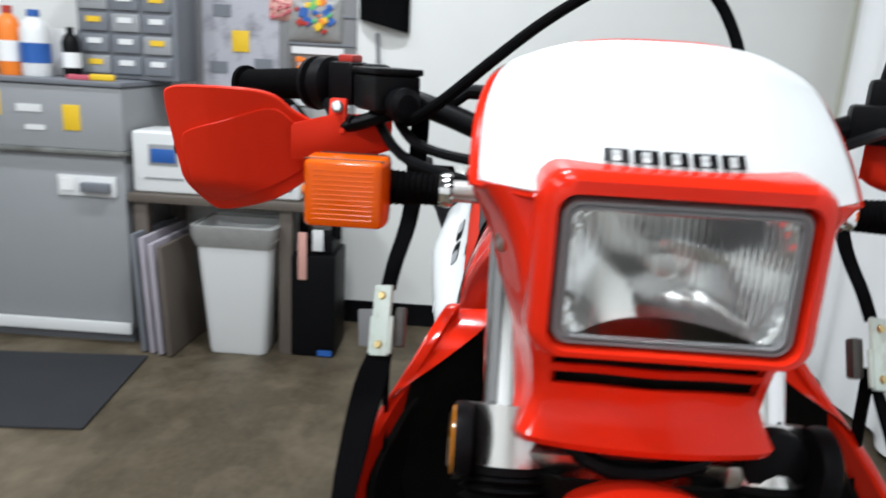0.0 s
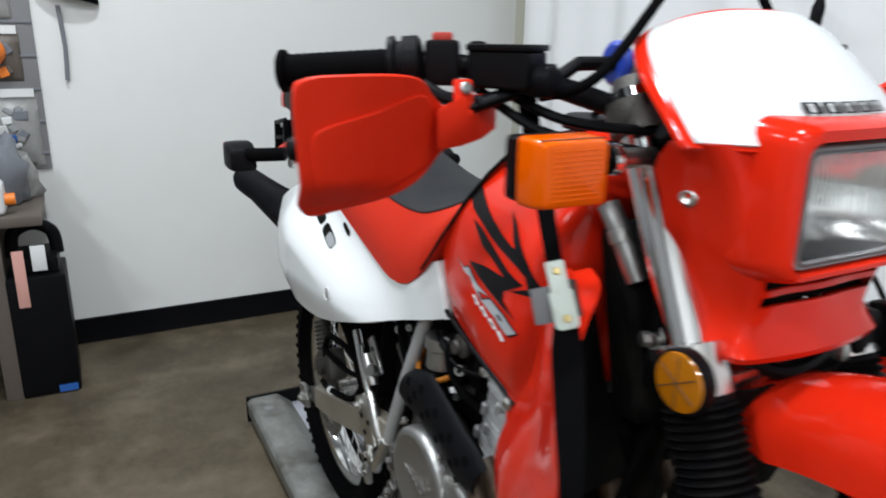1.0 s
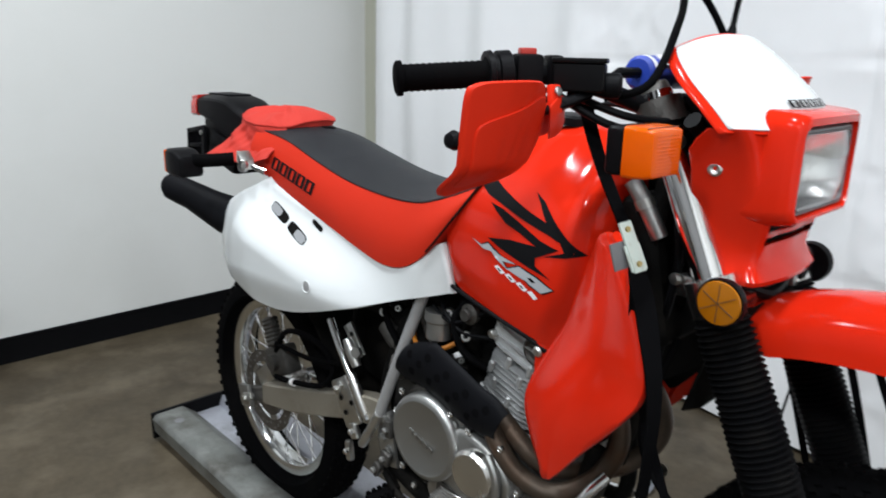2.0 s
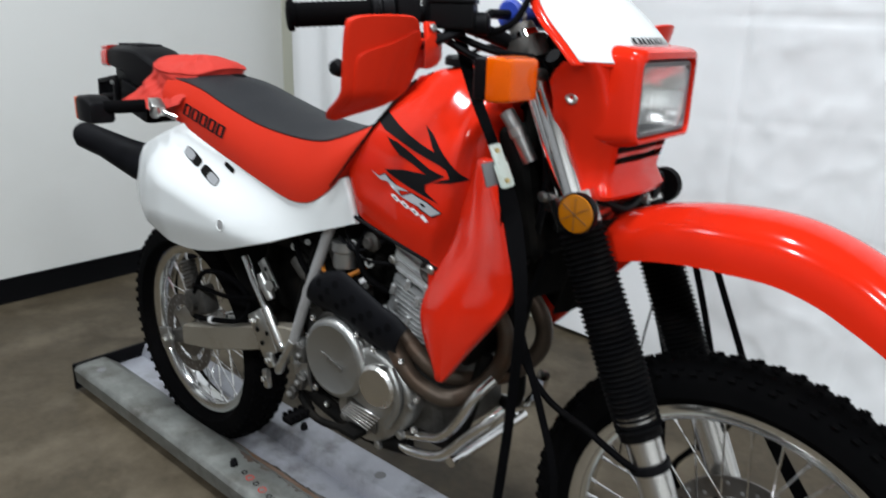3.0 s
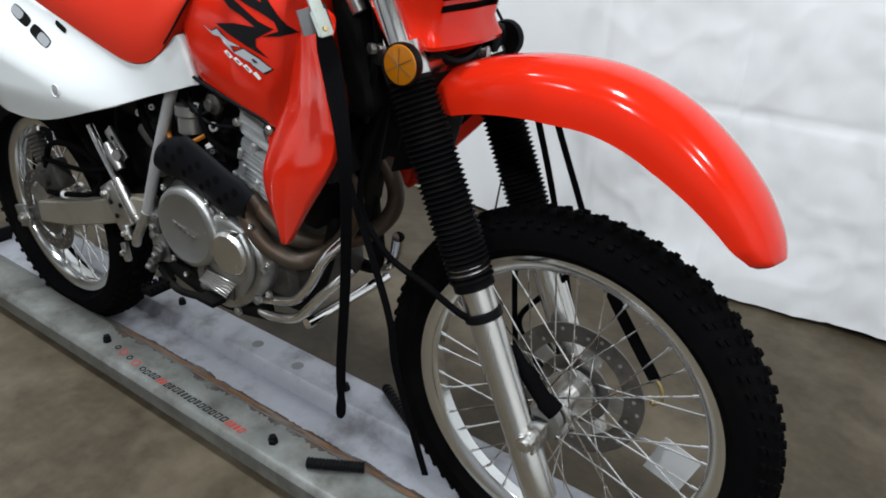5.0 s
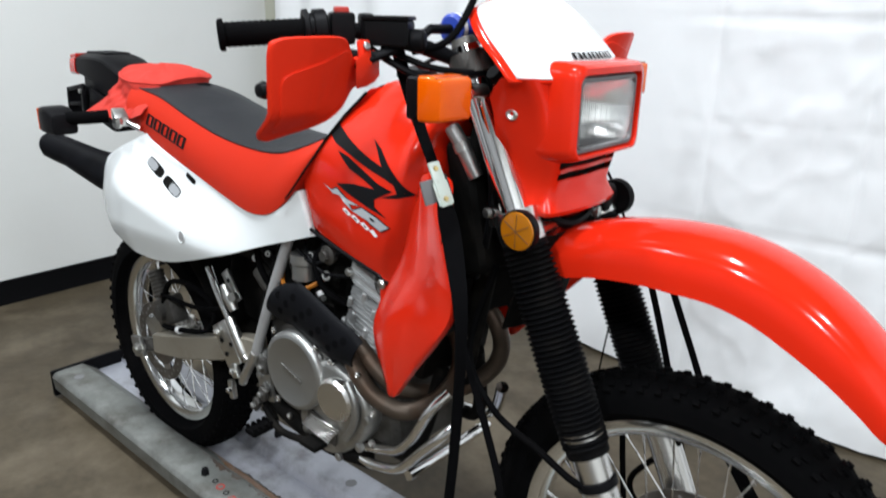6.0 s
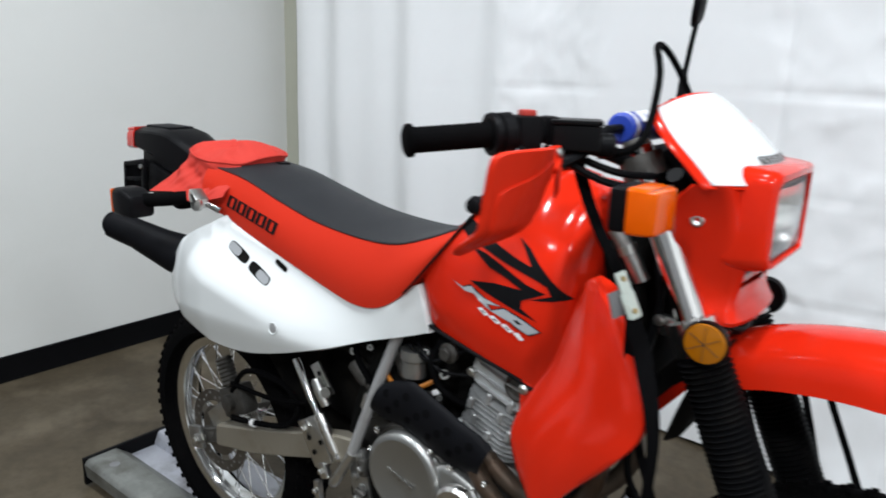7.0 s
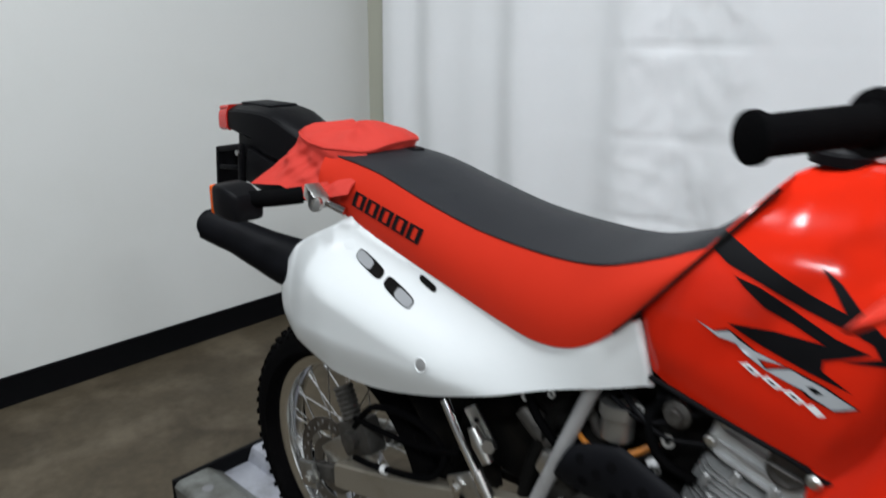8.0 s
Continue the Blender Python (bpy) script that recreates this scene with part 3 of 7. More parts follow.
def wheel(name, centre, tyre_r, tyre_w, rim_r, rim_w, knobs, label):
    ax = (0, 1, 0)
    hub = part(name, revolve([(-0.055, 0.0), (-0.055, 0.014), (-0.045, 0.018), (-0.044, 0.036), (-0.036, 0.038), (-0.034, 0.024), (0.03, 0.022), (0.034, 0.044),
                              (0.044, 0.046), (0.046, 0.02), (0.055, 0.016), (0.055, 0.0)], centre, ax, 36), M_ALU, bike, label)
    h = rim_w / 2
    part("rim", revolve([(-h, rim_r), (-h + 0.003, rim_r + 0.001), (-h + 0.006, rim_r - 0.004), (-h + 0.010, rim_r - 0.020), (-0.010, rim_r - 0.026), (0.010, rim_r - 0.026), (h - 0.010, rim_r - 0.020),
                         (h - 0.006, rim_r - 0.004), (h - 0.003, rim_r + 0.001), (h, rim_r), (h - 0.001, rim_r - 0.010), (h - 0.007, rim_r - 0.025), (0.011, rim_r - 0.0315), (-0.011, rim_r - 0.0315),
                         (-h + 0.007, rim_r - 0.025), (-h + 0.001, rim_r - 0.010)], centre, ax, 96, True), M_RIM, hub, "silver aluminium rim")
    bm = bmesh.new()
    w, t = tyre_w / 2, tyre_r - 0.007
    prof = [(-h + 0.002, rim_r - 0.006), (-h - 0.004, rim_r + 0.004)]
    for k in range(15):
        a = math.pi * (k / 14)
        prof.append((-w * math.cos(a) * (1.0 if 0.12 < k / 14 < 0.88 else 0.97), lerp(rim_r + 0.014, t, math.sin(a) ** 0.75)))
    prof += [(h + 0.004, rim_r + 0.004), (h - 0.002, rim_r - 0.006)]
    add_revolve(bm, prof, centre, ax, 96, True)
    c = Vector(centre)
    part("tyre", bm, M_RUBBER, hub, "black knobbly off-road tyre", sharp=30)
    blocks = {}
    for k in range(knobs):
        for row, (oy, tilt, size) in enumerate(((-0.74, -38, (0.018, 0.018, 0.011)), (-0.28, -10, (0.020, 0.020, 0.010)), (0.28, 10, (0.020, 0.020, 0.010)), (0.74, 38, (0.018, 0.018, 0.011)))):
            ang = 2 * math.pi * (k + (0.5 if row in (1, 2) else 0.0)) / knobs
            r = lerp(rim_r + 0.014, t, math.sqrt(max(1 - oy * oy, 0.0)) ** 0.9) + 0.001
            local = Matrix.Rotation(ang, 4, "Y") @ Matrix.Translation((0, oy * w, r)) @ Matrix.Rotation(radians(-tilt), 4, "X")
            lengthen = 2 * math.pi * tyre_r / knobs * 0.62
            if row not in blocks:
                cube = bmesh.new()
                for shift_x, shift_y in ((-0.18, -0.27), (0.18, 0.27)):
                    for v in bmesh.ops.create_cube(cube, size=1.0)["verts"]:
                        top = 0.80 if v.co.z > 0 else 1.0
                        v.co = Vector(((v.co.x * 0.62 * top + shift_x) * lengthen, (v.co.y * 0.46 * top + shift_y) * size[1] * tyre_w / 0.084, v.co.z * size[2] * 0.85))
                blocks[row] = finish("tread_block", cube, M_RUBBER, False)
            ob = new("tread_block", blocks[row])
            ob.parent = hub
            ob.matrix_basis = Matrix.Translation(c) @ local
    n = 36
    for k in range(n):
        side = -1 if k % 2 else 1
        a = 2 * math.pi * k / n
        lead = 0.42 if (k // 2) % 2 else -0.42
        p = c + Vector((0.036 * math.cos(a + lead * 2.2), side * 0.036, 0.036 * math.sin(a + lead * 2.2)))
        q = c + Vector(((rim_r - 0.028) * math.cos(a), side * 0.006, (rim_r - 0.028) * math.sin(a)))
        way = (q - p).normalized()
        bm = bmesh.new()
        add_tube(bm, [p, q - way * 0.016, q - way * 0.015, q], [0.0015, 0.0015, 0.0028, 0.0028], 6)
        part("spoke", bm, M_CHROME, hub)
    return hub


def disc(parent, centre, y, radius, band, label):
    bm, arms = bmesh.new(), []
    c = Vector(centre) + Vector((0, y, 0))
    add_revolve(bm, [(-0.0018, radius), (0.0018, radius), (0.0018, radius - band), (-0.0018, radius - band)], c, (0, 1, 0), 72, True)
    for k in range(5):
        a = 2 * math.pi * k / 5 + 0.3
        m = Matrix.Translation(c) @ Matrix.Rotation(a, 4, "Y") @ Matrix.Translation((0, 0, (radius - band + 0.042) / 2))
        arms.append(box((0.034, 0.0032, radius - band - 0.030), m))
    add_revolve(bm, [(-0.0022, 0.066), (0.0022, 0.066), (0.0022, 0.036), (-0.0022, 0.036)], c, (0, 1, 0), 48, True)
    d = part("brake_disc", bm, M_DISC, parent, label)
    for a in arms:
        part("disc_arm", a, M_CAST, parent)
    for k in range(30):
        a = 2 * math.pi * k / 30
        r = radius - band * (0.3 + 0.2 * (k % 3))
        p = c + Vector((r * math.cos(a), 0, r * math.sin(a)))
        part("drilled_hole", revolve([(-0.0024, 0.0), (-0.0024, 0.0035), (0.0024, 0.0035), (0.0024, 0.0)], p, (0, 1, 0), 8), M_GREYPAINT, parent)


front_wheel = wheel("front_wheel", FRONT, 0.356, 0.084, 0.281, 0.05, 74, "spoked front wheel with silver rim")
rear_wheel = wheel("rear_wheel", REAR, 0.325, 0.118, 0.243, 0.062, 58, "spoked rear wheel with silver rim")
disc(front_wheel, FRONT, 0.052, 0.128, 0.036, "drilled steel brake disc, slightly rusty")
disc(rear_wheel, REAR, -0.058, 0.11, 0.03, "drilled steel brake disc")


# ---- fork ----
FORK_TOP, FORK_FOOT = Vector((1.062, 0, 1.185)), Vector((1.477, 0, 0.277))
FORK_WAY = (FORK_FOOT - FORK_TOP).normalized()


def fork_at(z, y):
    p = FORK_TOP + FORK_WAY * ((FORK_TOP.z - z) / -FORK_WAY.z)
    return Vector((p.x, y, z))


def fork_leg(y):
    slider = part("fork_leg", revolve([(0.0, 0.0), (0.0, 0.022), (0.004, 0.0275), (0.10, 0.0285), (0.104, 0.027), (0.40, 0.027), (0.402, 0.031), (0.415, 0.031), (0.416, 0.0)],
                                      fork_at(0.277, y), -FORK_WAY, 28), M_ALU, bike, "silver fork leg with a black rubber boot")
    part("stanchion", tube([fork_at(1.19, y), fork_at(0.64, y)], 0.0215, 24), M_CHROME, slider, "polished chrome tube")
    rows, n = [], 38
    a0, a1 = 0.0, (fork_at(0.633, y) - fork_at(0.915, y)).length
    for k in range(n):
        s0 = lerp(a0, a1, k / n)
        s1 = lerp(a0, a1, (k + 0.5) / n)
        big = 0.0328 + 0.002 * math.sin(math.pi * k / n)
        rows += [(s0, big - 0.0040), (s1, big + 0.0030)]
    rows = [(0, 0.022), (0, 0.033), (0.012, 0.033)] + [(s + 0.012, r) for s, r in rows] + [(a1 + 0.012, 0.0325), (a1 + 0.024, 0.0325), (a1 + 0.024, 0.026)]
    part("boot", revolve(rows, fork_at(0.925, y), FORK_WAY, 28), M_BOOT, slider, "black ribbed rubber boot", sharp=60)
    foot = fork_at(0.375, y)
    s = -1 if y < 0 else 1
    bm = bmesh.new()
    add_box(bm, (0.06, 0.034, 0.05), pose(FRONT.x - 0.012, y * 0.95, FRONT.z), 0.008)
    add_tube(bm, [(FRONT.x, y + s * 0.03, FRONT.z), (FRONT.x, y * 0.55, FRONT.z)], 0.014, 18)
    part("axle_holder", bm, M_ALU, slider)
    for dx, dz in ((-0.018, 0.018), (0.02, 0.018), (-0.018, -0.018), (0.02, -0.018)):
        part("nut", revolve([(0, 0.0055), (0.008, 0.0055), (0.008, 0)], (FRONT.x + dx - 0.01, y * 0.95 + s * 0.016, FRONT.z + dz), (0, s, 0), 6), M_STEEL, slider)
    return slider


leg_r = fork_leg(-0.105)
leg_l = fork_leg(0.105)
part("axle", tube([(FRONT.x, -0.14, FRONT.z), (FRONT.x, 0.14, FRONT.z)], 0.0095, 16), M_STEEL, bike)


def clamps():
    bm = bmesh.new()
    for y in (-0.105, 0.105):
        c = fork_at(0.942, y)
        add_revolve(bm, [(-0.024, 0.022), (-0.024, 0.034), (0.024, 0.034), (0.024, 0.022)], c, FORK_WAY, 24, True)
        add_box(bm, (0.03, 0.018, 0.03), Matrix.Translation(c + Vector((-0.036, 0, 0.004))), 0.004)
    add_box(bm, (0.055, 0.21, 0.034), Matrix.Translation(fork_at(0.940, 0)) @ pose(0, 0, 0, 0, 24, 0), 0.008)
    low = part("lower_clamp", bm, M_ALU, bike, "cast aluminium fork clamp")
    bm = bmesh.new()
    for y in (-0.105, 0.105):
        add_revolve(bm, [(-0.016, 0.022), (-0.016, 0.031), (0.016, 0.031), (0.016, 0.022)], fork_at(1.165, y), FORK_WAY, 24, True)
        add_revolve(bm, [(0, 0.0), (0, 0.021), (-0.012, 0.018), (-0.012, 0.0)], fork_at(1.19, y), FORK_WAY, 20)
    add_box(bm, (0.06, 0.21, 0.028), Matrix.Translation(fork_at(1.165, 0)) @ pose(0, 0, 0, 0, 24, 0), 0.008)
    part("upper_clamp", bm, M_CASTDARK, bike, "dark upper clamp")
    for y, s in ((-0.105, -1), (0.105, 1)):
        c = fork_at(0.948, y) + Vector((0.028, s * 0.038, 0.0))
        d = part("reflector", revolve([(-0.010, 0.0), (-0.010, 0.029), (-0.002, 0.031), (0.004, 0.0305), (0.004, 0.028)], c, (0, s, 0), 32), M_BLACK, bike, "round amber reflector in a black rim")
        part("reflector_lens", revolve([(0.003, 0.0285), (0.006, 0.027), (0.0075, 0.015), (0.008, 0.0)], c, (0, s, 0), 32), M_REFLECT, d, "amber prismatic lens")
        for k in range(3):
            a = k * math.pi / 3 + 0.5
            way = Vector((math.cos(a), 0, math.sin(a))) * 0.024
            part("prism_line", tube([c + Vector((0, s * 0.0078, 0)) - way, c + Vector((0, s * 0.0082, 0)), c + Vector((0, s * 0.0078, 0)) + way], 0.0005, 5), M_RUST, d)
        part("clamp_bolt", revolve([(0, 0.008), (0.008, 0.008), (0.009, 0.004), (0.009, 0)], fork_at(0.943, y) + Vector((-0.048, s * 0.010, 0.012)), (-0.3, s, 0), 6), M_STEEL, low)


clamps()


# ---- front fender ----
def front_fender():
    top = catmull([(1.145, 0, 0.885), (1.20, 0, 0.923), (1.28, 0, 0.951), (1.38, 0, 0.966), (1.47, 0, 0.962), (1.553, 0, 0.934), (1.622, 0, 0.888), (1.673, 0, 0.838), (1.703, 0, 0.794), (1.717, 0, 0.763)], 7)
    rings = []
    n = len(top)
    for i, p in enumerate(top):
        s = i / (n - 1)
        way = (top[min(i + 1, n - 1)] - top[max(i - 1, 0)]).normalized()
        normal = Vector((-way.z, 0, way.x))
        half = table(s, [(0, 0.05), (0.12, 0.068), (0.4, 0.074), (0.7, 0.07), (0.88, 0.064), (0.95, 0.056), (0.985, 0.042), (1, 0.026)])
        drop = table(s, [(0, 0.035), (0.12, 0.066), (0.35, 0.078), (0.6, 0.070), (0.85, 0.045), (1, 0.02)])
        ring = []
        for k in range(25):
            u = k / 12 - 1
            a = abs(u)
            turn = a * math.pi / 2
            y = half * math.sin(turn) ** 0.68 * (1 if u > 0 else -1) if a > 0 else 0.0
            down = drop * (1 - max(math.cos(turn), 0.0) ** 0.62)
            if a < 0.3:
                down -= 0.003 * (1 - a / 0.3)
            ring.append(p + Vector((0, y, 0)) - normal * down)
        inner = [q - normal * 0.003 * (1 if 0 < k < 24 else 0) for k, q in enumerate(ring)]
        rings.append(ring + inner[::-1])
    f = part("front_fender", loft(rings), M_RED, bike, "glossy red plastic front fender", sharp=50)
    for s in (-1, 1):
        part("fender_bolt", revolve([(0, 0.007), (0.004, 0.006), (0.005, 0)], (1.20, s * 0.03, 0.915), (-0.3, 0, 1), 10), M_STEEL, f)


front_fender()


# ---- lamp cowl ----
def visor_point(u, v, out=0.0):
    """u from -1 to 1 across, v from 0 at the foot to 1 at the top."""
    wide = curve(v, [(0, 0.149), (0.25, 0.149), (0.5, 0.1465), (0.75, 0.138), (0.9, 0.128), (1, 0.115)])
    mid_z, edge_z = lerp(1.150, 1.2675, v), curve(v, [(0, 1.153), (0.25, 1.181), (0.5, 1.207), (0.75, 1.230), (0.9, 1.240), (1, 1.246)])
    mid_x = curve(v, [(0, 1.236), (0.2, 1.221), (0.5, 1.186), (0.8, 1.142), (1, 1.106)])
    edge_x = curve(v, [(0, 1.175), (0.25, 1.147), (0.5, 1.118), (0.75, 1.096), (1, 1.082)])
    a = abs(u)
    return Vector((lerp(mid_x, edge_x, a**2.3) + out, u * wide, lerp(mid_z, edge_z, a**2.8) + out * 0.75))


def cowl():
    visor = part("lamp_cowl", sheet(lambda u, v: visor_point(2 * u - 1, v), 48, 22, 0.004, (-0.75, 0, -0.6)), M_RED, bike, "red plastic headlight cowl with a white number panel", sharp=60)
    part("number_panel", sheet(lambda u, v: visor_point((2 * u - 1) * 0.950, lerp(0.025, 0.972, v), 0.0026), 48, 22, 0.002, (-0.75, 0, -0.6)), M_WHITE, visor, "plain white number panel", sharp=60)

    def ring(z, xr, wr, xf, wf, xc):
        return catmull([(xr, -wr, z), (lerp(xr, xf, 0.55), -lerp(wr, wf, 0.45), z), (xf, -wf, z), (xc, -wf * 0.5, z), (xc + 0.003, 0, z), (xc, wf * 0.5, z), (xf, wf, z),
                        (lerp(xr, xf, 0.55), lerp(wr, wf, 0.45), z), (xr, wr, z)], 5)
    levels = [(1.156, 1.160, 0.1485, 1.196, 0.130, 1.210), (1.142, 1.145, 0.145, 1.200, 0.118, 1.211), (1.127, 1.133, 0.138, 1.203, 0.109, 1.212), (1.104, 1.133, 0.127, 1.208, 0.101, 1.214),
              (1.070, 1.132, 0.118, 1.214, 0.093, 1.216), (1.045, 1.136, 0.111, 1.218, 0.088, 1.220), (1.0385, 1.139, 0.109, 1.217, 0.087, 1.2195), (1.0275, 1.144, 0.106, 1.215, 0.085, 1.2175),
              (1.0215, 1.147, 0.104, 1.214, 0.084, 1.2165), (1.0105, 1.152, 0.1015, 1.211, 0.083, 1.2145), (0.993, 1.157, 0.099, 1.208, 0.082, 1.213), (0.980, 1.160, 0.099, 1.211, 0.088, 1.220),
              (0.967, 1.162, 0.100, 1.217, 0.095, 1.228), (0.961, 1.169, 0.098, 1.215, 0.093, 1.226)]
    rows = [ring(*lv) for lv in levels]
    bm = bmesh.new()
    outer = [[bm.verts.new(p) for p in r] for r in rows]
    inner = [[bm.verts.new(Vector((p.x - 0.004, p.y * 0.965, p.z))) for p in r] for r in rows]
    for a, b, c, d in zip(outer, outer[1:], inner, inner[1:]):
        for k in range(len(a) - 1):
            mid = (a[k].co + b[k + 1].co) / 2
            if abs(mid.y) < 0.086 and 1.045 < mid.z < 1.176:
                continue
            if abs(mid.y) < 0.078 and mid.x > 1.19 and (1.0275 < mid.z < 1.0385 or 1.0105 < mid.z < 1.0215):
                continue
            bm.faces.new((a[k], a[k + 1], b[k + 1], b[k]))
            bm.faces.new((c[k], d[k], d[k + 1], c[k + 1]))
        for k in (0, len(a) - 1):
            bm.faces.new((a[k], b[k], d[k], c[k]))
    for o, i in ((outer[0], inner[0]), (outer[-1], inner[-1])):
        for k in range(len(o) - 1):
            bm.faces.new((o[k], o[k + 1], i[k + 1], i[k]))
    part("cowl_side", bm, M_RED, visor, "", sharp=40)
    part("lamp_case", box((0.05, 0.19, 0.14), pose(1.140, 0, 1.108), 0.02), M_BLACK, visor)
    # lamp frame
    def frame_ring(x, hw, z0, z1, r):
        pts = []
        for cy, cz, a0 in ((hw - r, z1 - r, 0), (-hw + r, z1 - r, 90), (-hw + r, z0 + r, 180), (hw - r, z0 + r, 270)):
            for k in range(6):
                a = radians(a0 + 18 * k)
                pts.append(Vector((x - 0.010 * (abs(cy + r * math.cos(a)) / 0.1) ** 2, cy + r * math.cos(a), cz + r * math.sin(a))))
        return pts
    rings = [frame_ring(1.1710, 0.101, 1.036, 1.1810, 0.022), frame_ring(1.215, 0.1015, 1.038, 1.1790, 0.020), frame_ring(1.238, 0.1005, 1.041, 1.1770, 0.020), frame_ring(1.250, 0.099, 1.044, 1.1750, 0.020), frame_ring(1.256, 0.094, 1.047, 1.1710, 0.018),
             frame_ring(1.256, 0.088, 1.0509, 1.1620, 0.014), frame_ring(1.244, 0.0855, 1.0528, 1.1595, 0.012), frame_ring(1.205, 0.0845, 1.0546, 1.1580, 0.012)]
    part("lamp_frame", loft(rings, caps=False), M_RED, visor, "", sharp=50)
    lamp = part("headlight", loft([frame_ring(1.236, 0.0850, 1.0532, 1.1590, 0.012), frame_ring(1.247, 0.0842, 1.0540, 1.1582, 0.012), frame_ring(1.2495, 0.0828, 1.0553, 1.1568, 0.011), frame_ring(1.2495, 0.0805, 1.0574, 1.1546, 0.010),
                                  frame_ring(1.2475, 0.0800, 1.0578, 1.1542, 0.010), frame_ring(1.2475, 0.0785, 1.0592, 1.1528, 0.009), frame_ring(1.2505, 0.0780, 1.0597, 1.1523, 0.009), frame_ring(1.2505, 0.0768, 1.0608, 1.1512, 0.008),
                                  frame_ring(1.230, 0.0768, 1.0608, 1.1512, 0.008)], caps=False), M_GASKET, visor, "rectangular headlight with fluted glass", sharp=25)
    # a dished mirror, cut off flat above and below
    def bowl(u, v):
        y = (2 * u - 1) * 0.0764
        low, high = 1.0612, 1.1507
        def dish(z):
            return min(1.172 + 0.062 * (y * y + (z - 1.106) ** 2) / 0.0764**2, 1.236)
        if v < 0.2:
            return Vector((lerp(1.238, dish(low), v / 0.2), y, low))
        if v > 0.8:
            return Vector((lerp(dish(high), 1.238, (v - 0.8) / 0.2), y, high))
        z = lerp(low, high, (v - 0.2) / 0.6)
        return Vector((dish(z), y, z))
    part("lamp_bowl", sheet(bowl, 36, 40, 0.001, (-1, 0, 0)), M_BOWL, lamp, "silvered reflector", sharp=30)
    part("bulb_shield", revolve([(0, 0.012), (0.026, 0.012), (0.030, 0.009), (0.031, 0.0)], (1.176, 0, 1.106), (1, 0, 0), 20), M_STEEL, lamp)
    def glass(u, v):
        y, z = (2 * u - 1) * 0.0766, lerp(1.0610, 1.1510, v)
        flute = 0.00032 * math.sin(y * 2 * math.pi / 0.0046) * (1.0 if z > 1.118 else 0.30 * smooth(1.068, 1.085, z))
        return Vector((1.2515 + flute - 0.008 * (y / 0.08) ** 2 - 0.004 * ((z - 1.106) / 0.05) ** 2, y, z))
    pane = part("lamp_glass", sheet(glass, 190, 24, 0.003, (-1, 0, 0)), M_LENS, lamp, "clear fluted glass", sharp=60)
    pane.visible_shadow = False
    # A black block gives the slots their inner shade by colour.
    part("vent_shade", box((0.010, 0.170, 0.036), pose(1.197, 0, 1.0245), 0.002), M_ENGSHADE, visor, "black block for the shade behind two air slots")
    for s in (-1, 1):
        part("cowl_bolt", revolve([(0, 0.009), (0.003, 0.009), (0.005, 0.006), (0.004, 0.004), (0.0, 0.0)], (1.159, s * 0.1180, 1.105), (0.30, s, 0), 14), M_STEEL, visor, "steel bolt")
    # maker's name, as plain open bars
    for k in range(5):
        u0 = -0.374 + 0.1345 * k
        part("letter_bar", hollow_bar(lambda a, b: visor_point(a, b, 0.0050), u0, u0 + 0.114, 0.226, 0.302, 0.036, 0.010), M_DECAL, visor, "black bar")
    return visor


cowl()


# ---- turn signals ----
def front_signal(s):
    c = Vector((1.124, s * 0.2475, 1.1345))
    house = part("turn_signal", box((0.022, 0.064, 0.055), pose(c.x - 0.008, c.y, c.z), 0.007, 3), M_BLACK, bike, "amber turn signal on a black stem")
    def face(x, f, g=None):
        pts = []
        for cy, cz, a0 in ((1, 1, 0), (-1, 1, 90), (-1, -1, 180), (1, -1, 270)):
            for k in range(5):
                a = radians(a0 + 22.5 * k)
                pts.append(Vector((x, c.y + f * (cy * 0.0285 + 0.005 * math.cos(a)), c.z + (g or f) * (cz * 0.0235 + 0.005 * math.sin(a)))))
        return pts
    part("signal_reflector", box((0.004, 0.054, 0.044), pose(c.x + 0.0025, c.y, c.z), 0.001), M_CHROME, house, "silver backing behind the lens")
    part("signal_lens", loft([face(c.x + 0.0055, 1.0), face(c.x + 0.020, 1.0), face(c.x + 0.034, 0.955), face(c.x + 0.040, 0.89), face(c.x + 0.0415, 0.8)]), M_AMBER, house, "orange ribbed lens")
    for k in range(11):
        z = c.z - 0.0195 + 0.0039 * k
        part("lens_rib", tube([(c.x + 0.0408, c.y - 0.0235, z), (c.x + 0.0408, c.y + 0.0235, z)], 0.0010, 6), M_AMBER, house)
    part("lens_seam", tube([(c.x + 0.0335, c.y - 0.0315, c.z + 0.0272), (c.x + 0.0335, c.y + 0.0315, c.z + 0.0272)], 0.0009, 6), M_RUST, house)
    ribs, radii = [], []
    for k in range(19):
        f = k / 18
        ribs.append(Vector((c.x - 0.012, lerp(c.y - s * 0.030, s * 0.172, f), lerp(c.z, 1.1345, f))))
        radii.append(lerp(0.0148, 0.0128, f) + (0.0009 if k % 2 else -0.0006))
    part("stem", tube(ribs, radii, 18), M_RUBBER, house, "black ribbed rubber stem", sharp=60)
    part("stem_bar", tube([(c.x - 0.013, s * 0.172, 1.1345), (c.x - 0.016, s * 0.118, 1.133)], 0.0095, 14), M_STEEL, house)
    part("stem_nut", revolve([(0, 0.0), (0, 0.0135), (0.005, 0.0150), (0.010, 0.0150), (0.012, 0.0125), (0.012, 0.0)], (c.x - 0.013, s * 0.174, 1.1345), (0, -s, 0), 18), M_CHROME, house)


for s in (-1, 1):
    front_signal(s)


